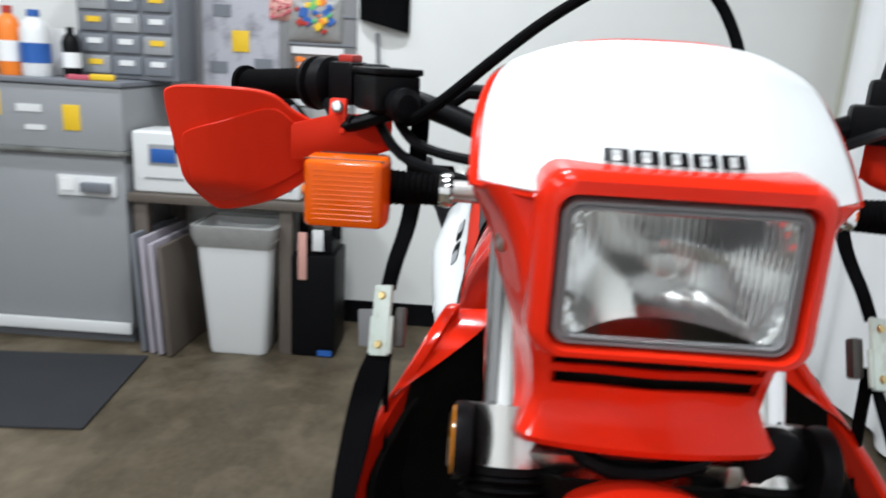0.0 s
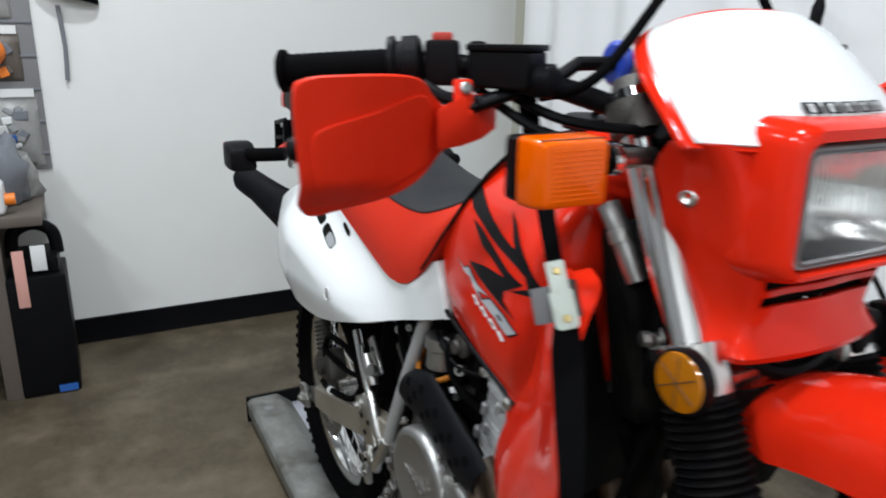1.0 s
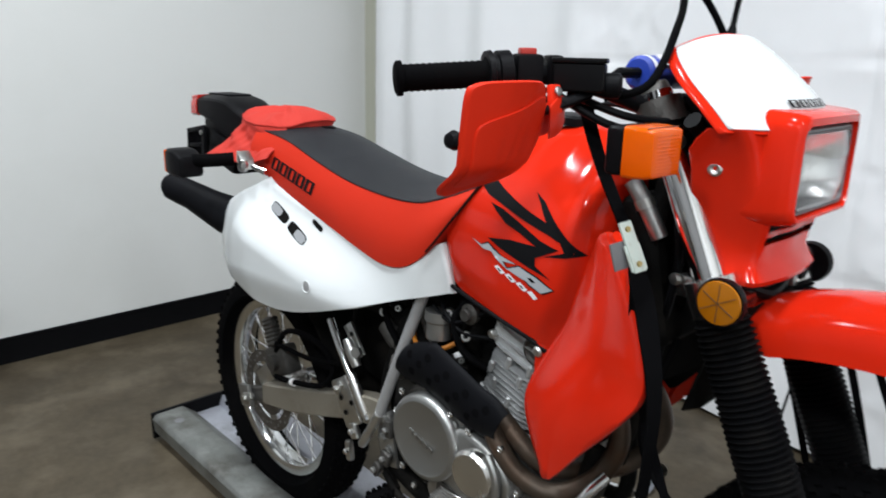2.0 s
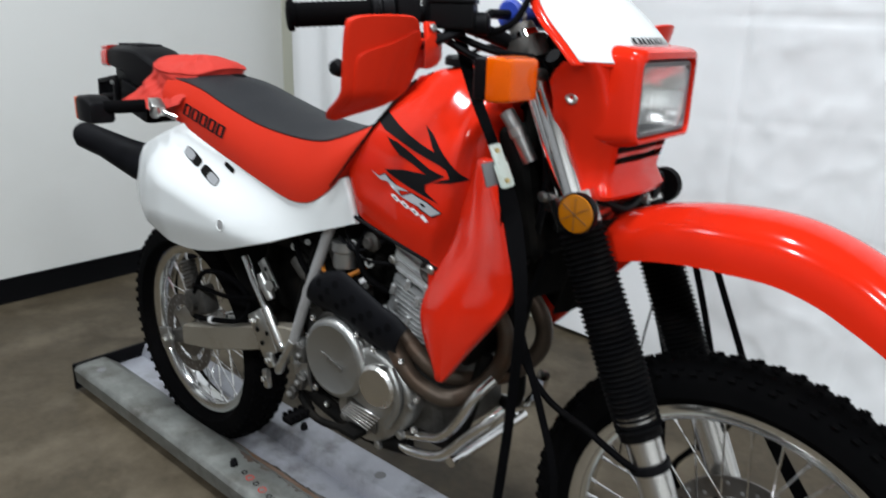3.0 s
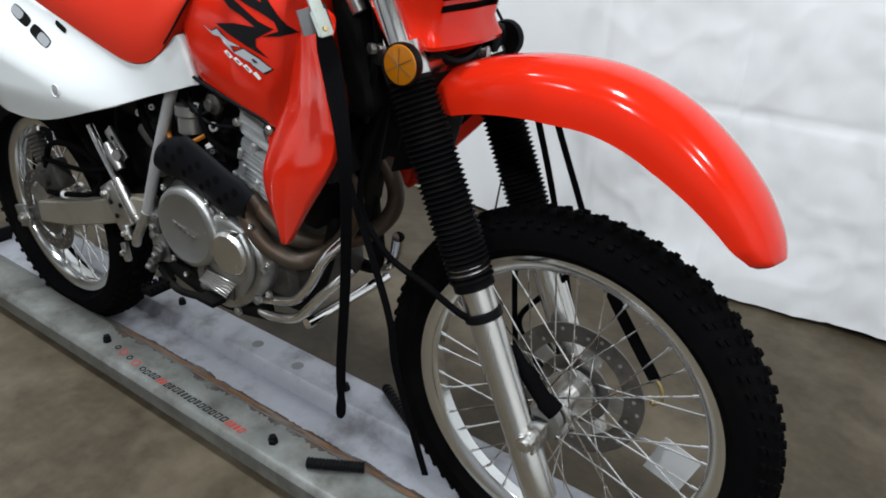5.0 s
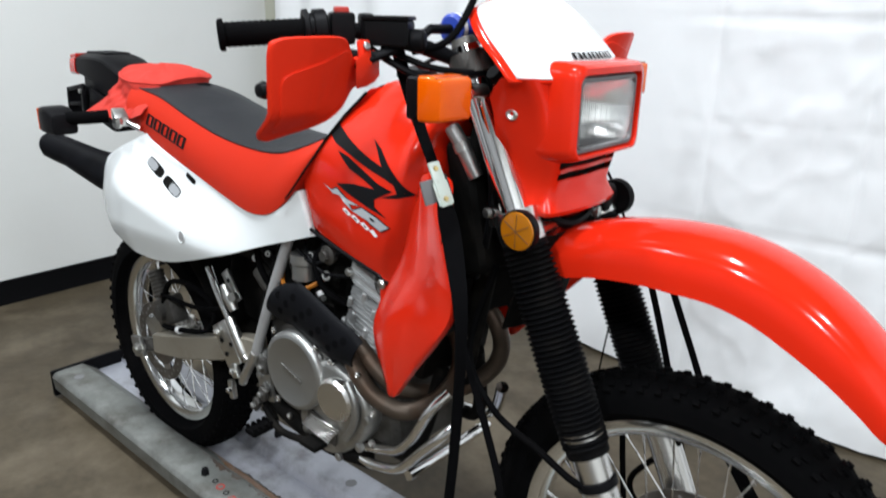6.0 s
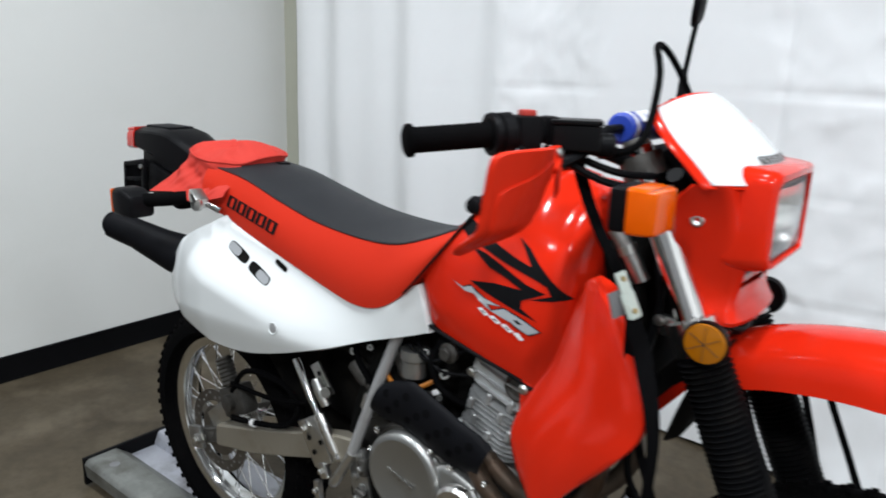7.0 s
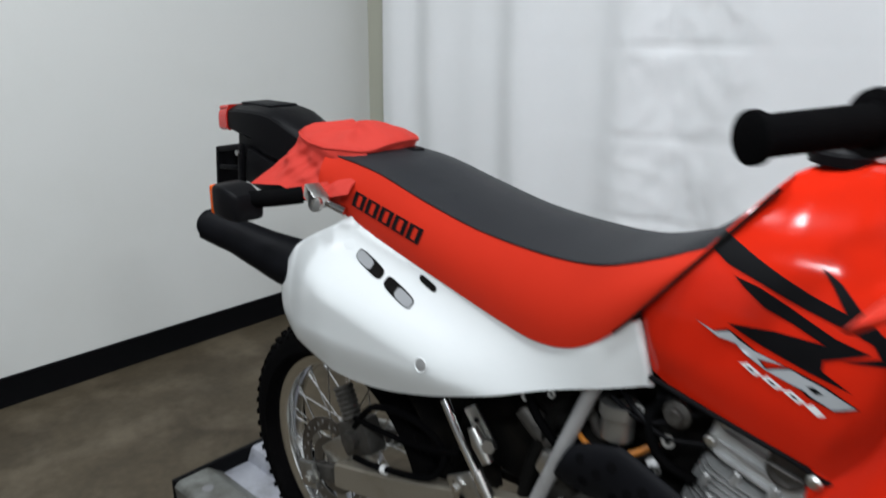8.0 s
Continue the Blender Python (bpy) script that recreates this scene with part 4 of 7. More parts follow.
def rear_signal(s):
    c = Vector((0.002, s * 0.275 - (0.05 if s > 0 else 0), 0.983 - (0.04 if s > 0 else 0)))
    house = part("rear_turn_signal", loft([[Vector((x, c.y + w * math.copysign(abs(math.cos(a)) ** 0.32, math.cos(a)), c.z + dz + h * math.copysign(abs(math.sin(a)) ** 0.32, math.sin(a)))) for a in (2 * math.pi * k / 24 for k in range(24))]
                                           for x, w, h, dz in ((c.x - 0.042, 0.029, 0.027, 0), (c.x - 0.036, 0.031, 0.030, 0), (c.x - 0.006, 0.031, 0.030, -0.001), (c.x + 0.008, 0.030, 0.027, -0.004), (c.x + 0.026, 0.028, 0.023, -0.007), (c.x + 0.030, 0.022, 0.017, -0.007))]), M_BLACK, bike, "black turn signal with amber lens")
    part("signal_lens", box((0.014, 0.056, 0.052), pose(c.x - 0.047, c.y, c.z), 0.005, 3), M_AMBER, house, "amber lens")
    part("stem", tube(catmull([(c.x + 0.006, c.y, c.z + 0.004), (c.x + 0.046, s * 0.236, c.z + 0.007), (c.x + 0.072, s * 0.195, c.z + 0.010)], 4), 0.0150, 14), M_RUBBER, house)
    part("bracket", box((0.046, 0.030, 0.026), pose(c.x + 0.080, s * 0.172, c.z + 0.006, 0, 22, s * 15), 0.004), M_STEEL, house, "zinc bracket")
    part("bracket_ear", revolve([(-0.004, 0.0), (-0.004, 0.014), (0.004, 0.014), (0.006, 0.008), (0.006, 0)], (c.x + 0.096, s * 0.186, c.z - 0.004), (0.2, s, 0.2), 16), M_STEEL, house)
    part("bracket_bolt", tube([(c.x + 0.100, s * 0.165, c.z - 0.004), (c.x + 0.132, s * 0.150, c.z - 0.017)], [0.006, 0.0085], 12), M_CHROME, house)


for s in (-1, 1):
    rear_signal(s)


# ---- handlebar ----
def handlebar():
    # the whole bar sits a little low and forward in its clamps
    seated = Matrix.Translation((0.011, 0, -0.009)) @ Matrix.Diagonal((1, 0.968, 1, 1))

    def bar_part(name, bm, *rest, **more):
        bmesh.ops.transform(bm, matrix=seated, verts=bm.verts[:])
        return part(name, bm, *rest, **more)

    def bar_line(s):
        return [(0.890, s * 0.420, 1.2135), (0.947, s * 0.325, 1.2205), (0.982, s * 0.26, 1.220), (1.015, s * 0.19, 1.205), (1.045, s * 0.105, 1.178), (1.055, s * 0.05, 1.170), (1.056, 0, 1.170)]
    right = catmull(bar_line(-1), 6)
    left = catmull(bar_line(1), 6)
    bar = bar_part("handlebar", tube(right + left[::-1][1:], 0.0112, 14), M_BLACK, bike, "black handlebar with grips, levers and crossbar pad")
    bar_part("crossbar", tube([(1.016, -0.185, 1.206), (1.024, -0.16, 1.224), (1.024, 0.16, 1.224), (1.016, 0.185, 1.206)], 0.007, 10), M_BLACK, bar)
    bar_part("crossbar_pad", tube([(1.024, -0.116, 1.224), (1.024, -0.112, 1.224), (1.024, 0.112, 1.224), (1.024, 0.116, 1.224)], [0.018, 0.0225, 0.0225, 0.018], 20), M_BLUE, bar, "blue vinyl crossbar pad")
    bar_part("pad_band", tube([(1.024, -0.108, 1.224), (1.024, -0.100, 1.224)], 0.0229, 20), M_DECALWHITE, bar, "white band round the pad")
    for k, (y, w) in enumerate(((-0.078, 0.020), (-0.048, 0.026), (-0.016, 0.020), (0.014, 0.024), (0.046, 0.022), (0.078, 0.026))):
        m = Matrix.Translation((1.024, y, 1.224)) @ pose(0, 0, 0, 0, -62 if k % 2 else -48, 0) @ pose(0.0224, 0, 0)
        bar_part("pad_mark", box((0.002, w, 0.014 if k % 2 else 0.019), m), M_DECALWHITE if k != 4 else M_DECALRED, bar, "white mark" if k != 4 else "red mark")
    for s, line in ((-1, right), (1, left)):
        a, b = Vector((0.887, s * 0.4245, 1.2130)), Vector((0.946, s * 0.327, 1.2205))
        ring = [a, lerp(a, b, 0.02), lerp(a, b, 0.07), lerp(a, b, 0.075)]
        pts, rad = list(ring), [0.017, 0.0205, 0.0205, 0.0160]
        for k in range(14):
            f = 0.08 + 0.86 * k / 13
            pts += [lerp(a, b, f), lerp(a, b, f + 0.03)]
            rad += [0.0152, 0.0164]
        pts += [lerp(a, b, 0.985), b]
        rad += [0.021, 0.021]
        g = bar_part("grip", tube(pts, rad, 20), M_RUBBER, bar, "black ribbed rubber grip", sharp=50)
        way = (b - a).normalized()
        if s < 0:
            bar_part("throttle_housing", revolve([(-0.002, 0.013), (-0.002, 0.0265), (0.004, 0.0275), (0.006, 0.022), (0.011, 0.022), (0.012, 0.0265), (0.027, 0.0265), (0.030, 0.022), (0.032, 0.012)], b, way, 24), M_BLACK, bar, "black throttle housing", sharp=30)
            bar_part("cable_elbow", tube(catmull([b + way * 0.020 + Vector((0.018, 0.004, -0.018)), b + way * 0.030 + Vector((0.034, 0.008, -0.030)), b + way * 0.055 + Vector((0.050, 0.010, -0.034))], 5), 0.0065, 10), M_BLACK, bar)
            bar_part("switch_box", box((0.034, 0.034, 0.042), Matrix.Translation(b + way * 0.050) @ pose(0, 0, 0, 0, 0, -31), 0.006), M_BLACK, bar)
            bar_part("kill_switch", box((0.017, 0.020, 0.010), Matrix.Translation(b + way * 0.050 + Vector((0, 0, 0.023))) @ pose(0, 0, 0, 0, 0, -31), 0.003), M_DECALRED, bar, "red kill switch")
            bar_part("perch_clamp", box((0.030, 0.018, 0.036), Matrix.Translation(b + way * 0.084) @ pose(0, 0, 0, 0, 0, -31), 0.005), M_BLACK, bar, "black lever perch")
            for dz in (-0.010, 0.010):
                bar_part("perch_bolt", revolve([(0, 0.005), (0.006, 0.005), (0.007, 0)], b + way * 0.084 + Vector((0.014, -0.006, dz)), (0.86, -0.5, 0), 8), M_STEEL, bar)
            bar_part("master_cylinder", box((0.062, 0.046, 0.034), pose(1.020, -0.240, 1.219, 0, 0, 30), 0.005, 3), M_GLOSSBLACK, bar, "black brake fluid reservoir")
            bar_part("reservoir_lid", box((0.065, 0.049, 0.006), pose(1.020, -0.240, 1.2385, 0, 0, 30), 0.002), M_GLOSSBLACK, bar)
            bar_part("cylinder_end", revolve([(-0.02, 0.012), (0.0, 0.0155), (0.012, 0.0155), (0.016, 0.010), (0.016, 0.0)], (1.050, -0.222, 1.210), (0.82, 0.5, 0), 18), M_BLACK, bar)
            bar_part("lever", tube(catmull([(1.03, -0.235, 1.200), (1.012, -0.30, 1.180), (1.008, -0.392, 1.168), (1.010, -0.440, 1.158)], 6), [0.010] * 6 + [0.008] * 6 + [0.006] * 7, 12, squash=0.7), M_BLACK, bar, "black brake lever")
            bar_part("lever_ball", revolve([(-0.011, 0.0), (-0.008, 0.008), (0, 0.011), (0.008, 0.008), (0.011, 0.0)], (1.010, -0.446, 1.155), (0, 1, 0), 16), M_BLACK, bar)
        else:
            bar_part("switch_box", box((0.034, 0.045, 0.046), Matrix.Translation(b + way * 0.03) @ pose(0, 0, 0, 0, 0, -28), 0.006), M_BLACK, bar)
            bar_part("lever", tube(catmull([(1.03, 0.235, 1.208), (1.02, 0.30, 1.200), (0.985, 0.37, 1.19), (0.965, 0.405, 1.19)], 6), 0.008, 12, squash=0.7), M_BLACK, bar, "black clutch lever")
            bar_part("lever_perch", box((0.04, 0.05, 0.036), pose(1.01, 0.235, 1.214, 0, 0, -22), 0.006), M_BLACK, bar)
            bar_part("mirror_base", box((0.03, 0.03, 0.04), pose(0.966, 0.262, 1.236, 0, 0, -22), 0.006), M_BLACK, bar)
            bar_part("mirror_stem", tube(catmull([(0.966, 0.262, 1.25), (0.968, 0.268, 1.30), (0.972, 0.272, 1.35), (0.975, 0.282, 1.395)], 5), [0.008] * 5 + [0.005] * 11, 10), M_BLACK, bar)
            bar_part("mirror", revolve([(-0.012, 0.0), (-0.011, 0.03), (-0.004, 0.042), (0.004, 0.044), (0.007, 0.041), (0.006, 0.0)], (0.972, 0.292, 1.425), (-0.9, -0.25, 0.1), 28), M_BLACK, bar, "round black mirror")
        # guard
        def guard_place(yy, zz, s=s):
            x = table(yy, [(0.24, 1.000), (0.285, 1.013), (0.33, 1.042), (0.365, 1.054), (0.385, 1.057), (0.405, 1.055), (0.462, 1.036), (0.48, 1.026)])
            x -= (1.205 - zz) * (0.24 + 0.16 * math.exp(-((yy - 0.375) / 0.05) ** 2))
            x -= 0.036 * smooth(1.130, 1.086, zz) * smooth(0.33, 0.41, yy)
            return Vector((x, s * yy, zz))
        outline = catmull([(0.345, 1.211), (0.372, 1.216), (0.42, 1.216), (0.444, 1.213), (0.452, 1.203), (0.448, 1.160), (0.441, 1.112), (0.434, 1.095), (0.422, 1.088), (0.395, 1.093), (0.354, 1.109), (0.325, 1.127),
                           (0.300, 1.147), (0.268, 1.150), (0.246, 1.162), (0.246, 1.182), (0.262, 1.193), (0.288, 1.190), (0.308, 1.187), (0.328, 1.197)], 5, True)
        outline = [Vector((p.x, p.y)) for p in outline]
        gd = bar_part("handguard", shell(outline, (0.37, 1.165), guard_place, 0.002, (-1, 0, 0), 44, 0.004), M_REDMATT, bar, "red plastic handguard", sharp=60)
        raised = [Vector((q.x, q.y)) for q in catmull([(0.437, 1.164), (0.428, 1.1745), (0.39, 1.1860), (0.348, 1.1990), (0.330, 1.190), (0.314, 1.168), (0.320, 1.144), (0.352, 1.124), (0.395, 1.106), (0.420, 1.100), (0.429, 1.112), (0.435, 1.140)], 6, True)]
        bar_part("raised_panel", shell(raised, (0.375, 1.152), lambda yy, zz: guard_place(yy, zz) + Vector((0.0032, 0, 0)), 0.001, (-1, 0, 0), 16, 0.003), M_REDMATT, gd, sharp=30)
        bar_part("guard_bolt", revolve([(0, 0.006), (0.002, 0.006), (0.0035, 0.004), (0.0035, 0)], (1.0235, s * 0.287, 1.203), (1, 0, 0.35), 14), M_CAST, gd, "steel bolt")
        bar_part("guard_tab", box((0.008, 0.018, 0.034), pose(1.019, s * 0.287, 1.194, 0, -10, s * 8), 0.003), M_REDMATT, gd)
        arm = []
        for x, y, z, h in ((1.040, 0.322, 1.170, 0.018), (1.026, 0.290, 1.174, 0.022), (1.012, 0.262, 1.176, 0.021), (1.000, 0.240, 1.178, 0.016)):
            arm.append([Vector((x + dx, s * (y + dx), z + dz)) for dx, dz in ((0.005, -h + 0.003), (0.005, h - 0.003), (0.002, h), (-0.004, h), (-0.004, -h), (0.002, -h))])
        bar_part("guard_arm", loft(arm), M_REDMATT, gd, sharp=40)
    # cables
    bar_part("brake_hose", tube(catmull([(1.040, -0.215, 1.195), (1.085, -0.185, 1.215), (1.063, -0.09, 1.292), (1.020, 0.0, 1.340), (1.022, 0.055, 1.325), (1.050, 0.085, 1.260), (1.095, 0.09, 1.15), (1.12, 0.1, 1.02)], 8), 0.0052, 10), M_RUBBER, bar, "black brake hose looping over the cowl")
    bar_part("cable", tube(catmull([(1.0, -0.235, 1.20), (1.06, -0.2, 1.175), (1.085, -0.12, 1.165), (1.08, -0.02, 1.16), (1.03, 0.03, 1.12)], 6), 0.005, 8), M_BLACK, bar)
    bar_part("cable", tube(catmull([(0.985, -0.26, 1.205), (1.05, -0.22, 1.165), (1.09, -0.15, 1.15), (1.07, -0.06, 1.13), (1.0, -0.03, 1.08)], 6), 0.005, 8), M_BLACK, bar)
    bar_part("cable", tube(catmull([(1.0, 0.235, 1.20), (1.08, 0.2, 1.21), (1.11, 0.1, 1.18), (1.08, 0.0, 1.15)], 6), 0.005, 8), M_BLACK, bar)
    bar_part("bar_clamp", box((0.05, 0.06, 0.05), pose(1.056, -0.045, 1.172), 0.008), M_BLACK, bar)
    bar_part("bar_clamp", box((0.05, 0.06, 0.05), pose(1.056, 0.045, 1.172), 0.008), M_BLACK, bar)
    bar_part("meter", box((0.06, 0.17, 0.07), pose(1.105, 0.0, 1.185, 0, 30, 0), 0.012), M_BLACK, bar, "black instrument box")
    bar_part("wiring", tube(catmull([(1.11, -0.12, 1.17), (1.12, -0.06, 1.12), (1.10, 0.0, 1.06), (1.12, 0.05, 1.0)], 6), 0.012, 10), M_BLACK, bar, "black wiring loom")


handlebar()


# ---- tank, seat, side panels ----
def tank_span(x):
    low = table(x, [(0.690, 0.912), (0.712, 0.850), (0.735, 0.840), (0.80, 0.830), (0.90, 0.815), (0.950, 0.807), (0.965, 0.812), (1.0, 0.885), (1.018, 0.94)])
    high = table(x, [(0.690, 0.925), (0.70, 0.935), (0.80, 1.075), (0.830, 1.118), (0.86, 1.130), (0.92, 1.137), (0.96, 1.128), (0.99, 1.110), (1.008, 1.088), (1.018, 1.06)])
    return low, high


def tank_side(x, z):
    """How far out the tank's flank lies."""
    low, high = tank_span(x)
    wide = table(x, [(0.690, 0.126), (0.75, 0.136), (0.85, 0.152), (0.95, 0.160), (0.985, 0.156), (1.005, 0.142), (1.018, 0.112)])
    top = max(high, 1.128)
    u = min(max((z - low) / (top - low), 0.0), 1.0)
    w = (1 - u**4.2) ** 0.55 if u < 1 else 0.0
    w = max(w, 0.0)
    inset = 0.010 * smooth(0.16, 0.0, u) + 0.012 * smooth(1.0, 1.1, z)
    return wide * w - inset


def tank_place(a, b):
    return Vector((a, -tank_side(a, b), b))


def tank():
    rings = []
    for i in range(41):
        x = lerp(0.690, 1.018, i / 40)
        low, high = tank_span(x)
        half = []
        for k in range(17):
            z = lerp(low, high, 1 - (1 - k / 16) ** 1.5)
            half.append((tank_side(x, z), z))
        ring = [Vector((x, -w, z)) for w, z in half] + [Vector((x, w, z)) for w, z in half[::-1]]
        rings.append(ring)
    t = part("fuel_tank", loft(rings), M_RED, bike, "glossy red fuel tank with black stripe decals", sharp=45)
    cap = part("filler_cap", revolve([(0, 0.036), (0.012, 0.036), (0.016, 0.032), (0.018, 0.0)], (0.865, 0, 1.128), (0.05, 0, 1), 28), M_BLACK, t, "black filler cap")
    part("cap_hose", tube(catmull([(0.87, 0, 1.145), (0.93, -0.01, 1.165), (1.0, 0, 1.15)], 6), 0.004, 8), M_BLACK, cap)
    part("stripe_decal", patch([(0.783, 1.052), (0.826, 1.033), (0.863, 1.019), (0.896, 1.008), (0.930, 0.999), (0.912, 1.022), (0.896, 1.038), (0.920, 1.026), (0.942, 1.006), (0.966, 0.986), (1.003, 0.964), (0.972, 0.955), (0.934, 0.949),
                                (0.969, 0.962), (0.960, 0.975), (0.943, 0.981), (0.891, 0.993), (0.843, 1.007), (0.797, 1.019), (0.772, 1.033)], tank_place, (0, -0.0012, 0)), M_DECAL, t, "black flash decal", sharp=80)
    part("stripe_decal", patch([(0.808, 1.008), (0.839, 1.003), (0.874, 0.991), (0.925, 0.971), (0.960, 0.964), (0.918, 0.944), (0.919, 0.932), (0.951, 0.918), (0.904, 0.927), (0.867, 0.936), (0.837, 0.944), (0.811, 0.952), (0.863, 0.960), (0.917, 0.961),
                                (0.882, 0.974), (0.849, 0.983), (0.824, 0.997)], tank_place, (0, -0.0012, 0)), M_DECAL, t, "black flash decal", sharp=80)
    # model mark: slanted grey shapes with a black edge, and open white bars under them
    marks = ([(0.772, 0.944), (0.798, 0.9375), (0.815, 0.944), (0.828, 0.937), (0.846, 0.931), (0.880, 0.9255), (0.852, 0.9235), (0.863, 0.913), (0.834, 0.925), (0.824, 0.9325), (0.802, 0.9325)],
             [(0.861, 0.9135), (0.888, 0.9235), (0.905, 0.919), (0.924, 0.915), (0.957, 0.904), (0.946, 0.8985), (0.936, 0.894), (0.911, 0.9015), (0.905, 0.905), (0.891, 0.907)])
    for pts in marks:
        edge = [Vector(p) for p in pts]
        mid = sum(edge, Vector((0, 0))) / len(edge)
        part("model_bar", patch([tuple(p + (p - mid).normalized() * 0.0032) for p in edge], tank_place, (0, -0.0016, 0)), M_DECAL, t, "", sharp=80)
        part("model_bar", patch([tuple(p) for p in edge], tank_place, (0, -0.0024, 0)), M_DECALGREY, t, "grey bar", sharp=80)
    part("model_bar", patch([(0.907, 0.9105), (0.914, 0.9125), (0.925, 0.908), (0.917, 0.906)], tank_place, (0, -0.0030, 0)), M_DECAL, t, "black slit", sharp=80)
    for k in range(4):
        a = Vector((0.832, 0.9105)) + Vector((0.0252, -0.0073)) * k
        long = 0.024 if k < 3 else 0.020
        part("model_bar", patch([tuple(a), tuple(a + Vector((long * 0.75, -0.0085))), tuple(a + Vector((long * 1.12, -0.0045))), tuple(a + Vector((0.0095, 0.0040)))], tank_place, (0, -0.0018, 0)), M_DECALWHITE, t, "white bar", sharp=80)
        if k < 3:
            b = a + Vector((0.0085, -0.0012))
            part("model_bar", patch([tuple(b), tuple(b + Vector((0.0075, -0.0035))), tuple(b + Vector((0.0105, -0.0022))), tuple(b + Vector((0.0035, 0.0012)))], tank_place, (0, -0.0025, 0)), M_DECAL, t, "black slit", sharp=80)
    return t


tank()


def shroud_y(x, z):
    """The shroud flares outwards from the tank to its free front edge."""
    rear = curve(z, [(0.60, 0.975), (0.66, 0.937), (0.713, 0.916), (0.757, 0.925), (0.803, 0.948), (0.858, 0.977), (0.93, 1.001), (1.01, 1.026)])
    front = curve(z, [(0.60, 0.985), (0.65, 1.020), (0.707, 1.062), (0.782, 1.125), (0.831, 1.159), (0.873, 1.162), (0.918, 1.134), (0.968, 1.083), (1.01, 1.035)])
    near = curve(z, [(0.60, 0.176), (0.66, 0.166), (0.75, 0.155), (0.86, 0.153), (1.01, 0.158)])
    far = curve(z, [(0.60, 0.180), (0.707, 0.212), (0.782, 0.236), (0.831, 0.246), (0.873, 0.246), (0.918, 0.225), (0.968, 0.190), (1.01, 0.162)])
    s = min(max((x - rear) / max(front - rear, 0.02), -0.1), 1.1)
    fold = 0.005 * smooth(0.30, 0.0, abs(s - 0.30))
    return -(lerp(near, far, smooth(-0.1, 1.1, s) * 0.45 + s * 0.55) + fold)


SHROUD = [(1.032, 1.002), (1.060, 0.990), (1.085, 0.968), (1.134, 0.918), (1.162, 0.873), (1.159, 0.831), (1.125, 0.782), (1.062, 0.707), (1.005, 0.635), (0.984, 0.614), (0.970, 0.620), (0.937, 0.662), (0.916, 0.713), (0.925, 0.757), (0.948, 0.803), (0.977, 0.858), (1.001, 0.930)]


def shrouds():
    outline = [Vector((p.x, p.y)) for p in catmull(SHROUD, 5, True)]
    bm = shell(outline, (1.045, 0.81), place_on(shroud_y), 0.003, (0, 1, 0), 9, 0.006)
    other = mirrored(bm)
    # Smaller black skin stands in for the shade inside the shroud.
    small = [Vector((1.045, 0.86)) + (p - Vector((1.045, 0.86))) * 0.82 for p in outline]
    shade = shell(small, (1.045, 0.81), lambda a, b: Vector((a, shroud_y(a, b) + 0.0135, b)), 0.003, (0, 1, 0), 5, 0.003)
    inside = mirrored(shade)
    for b, c in ((bm, shade), (other, inside)):
        s = part("tank_shroud", b, M_RED, bike, "glossy red tank shroud", sharp=60)
        part("shroud_shade", c, M_ENGSHADE, s, "black inner skin for the shade inside the shroud")
        sg = -1 if b is bm else 1
        low = catmull([(1.128, sg * 0.212, 0.922), (1.122, sg * 0.203, 0.945), (1.090, sg * 0.165, 0.966), (1.062, sg * 0.128, 0.990), (1.030, sg * 0.115, 1.000)], 6)
        high = catmull([(x - 0.003, sg * (-shroud_y(x, z) - 0.003), z) for x, z in ((1.137, 0.911), (1.112, 0.939), (1.085, 0.965), (1.060, 0.986), (1.034, 0.998))], 6)
        lip = loft([[a, b, b + Vector((-0.004, 0, 0)), a + Vector((-0.004, 0, 0))] for a, b in zip(low, high)])
        # Added black panel covers the engine and darkens the shaded gap.
        foot = catmull([(1.095, sg * 0.188, 0.80), (1.085, sg * 0.175, 0.76), (1.058, sg * 0.150, 0.735), (1.036, sg * 0.10, 0.72), (1.025, sg * 0.03, 0.72)], 6)
        blind = loft([[a + Vector((-0.006, 0, 0)), a.lerp(b, 0.5) + Vector((-0.014, 0, 0)), b, b + Vector((-0.003, 0, 0)), a.lerp(b, 0.5) + Vector((-0.017, 0, 0)), a + Vector((-0.009, 0, 0))] for a, b in zip(low, foot)])
        part("inner_blind", blind, M_ENGSHADE, s, "added black panel for the shaded gap by the fork", sharp=60)
        part("shroud_lip", lip, M_RED, s)
    for sgn in (-1, 1):
        part("shroud_bolt", revolve([(0, 0.0085), (0.003, 0.0085), (0.006, 0.005), (0.006, 0)], (0.930, sgn * 0.150, 0.797), (0, sgn, 0), 14), M_STEEL, bike, "steel bolt")
        part("shroud_tab", box((0.045, 0.006, 0.05), pose(0.945, sgn * 0.146, 0.785), 0.003), M_RED, bike)
        part("tank_trim", tube(catmull([(0.715, sgn * 0.128, 0.843), (0.80, sgn * 0.138, 0.828), (0.90, sgn * 0.147, 0.812), (0.952, sgn * 0.150, 0.803), (0.985, sgn * 0.155, 0.85), (1.012, sgn * 0.156, 0.905)], 5), 0.0035, 8), M_BLACK, bike, "black edge trim")


shrouds()

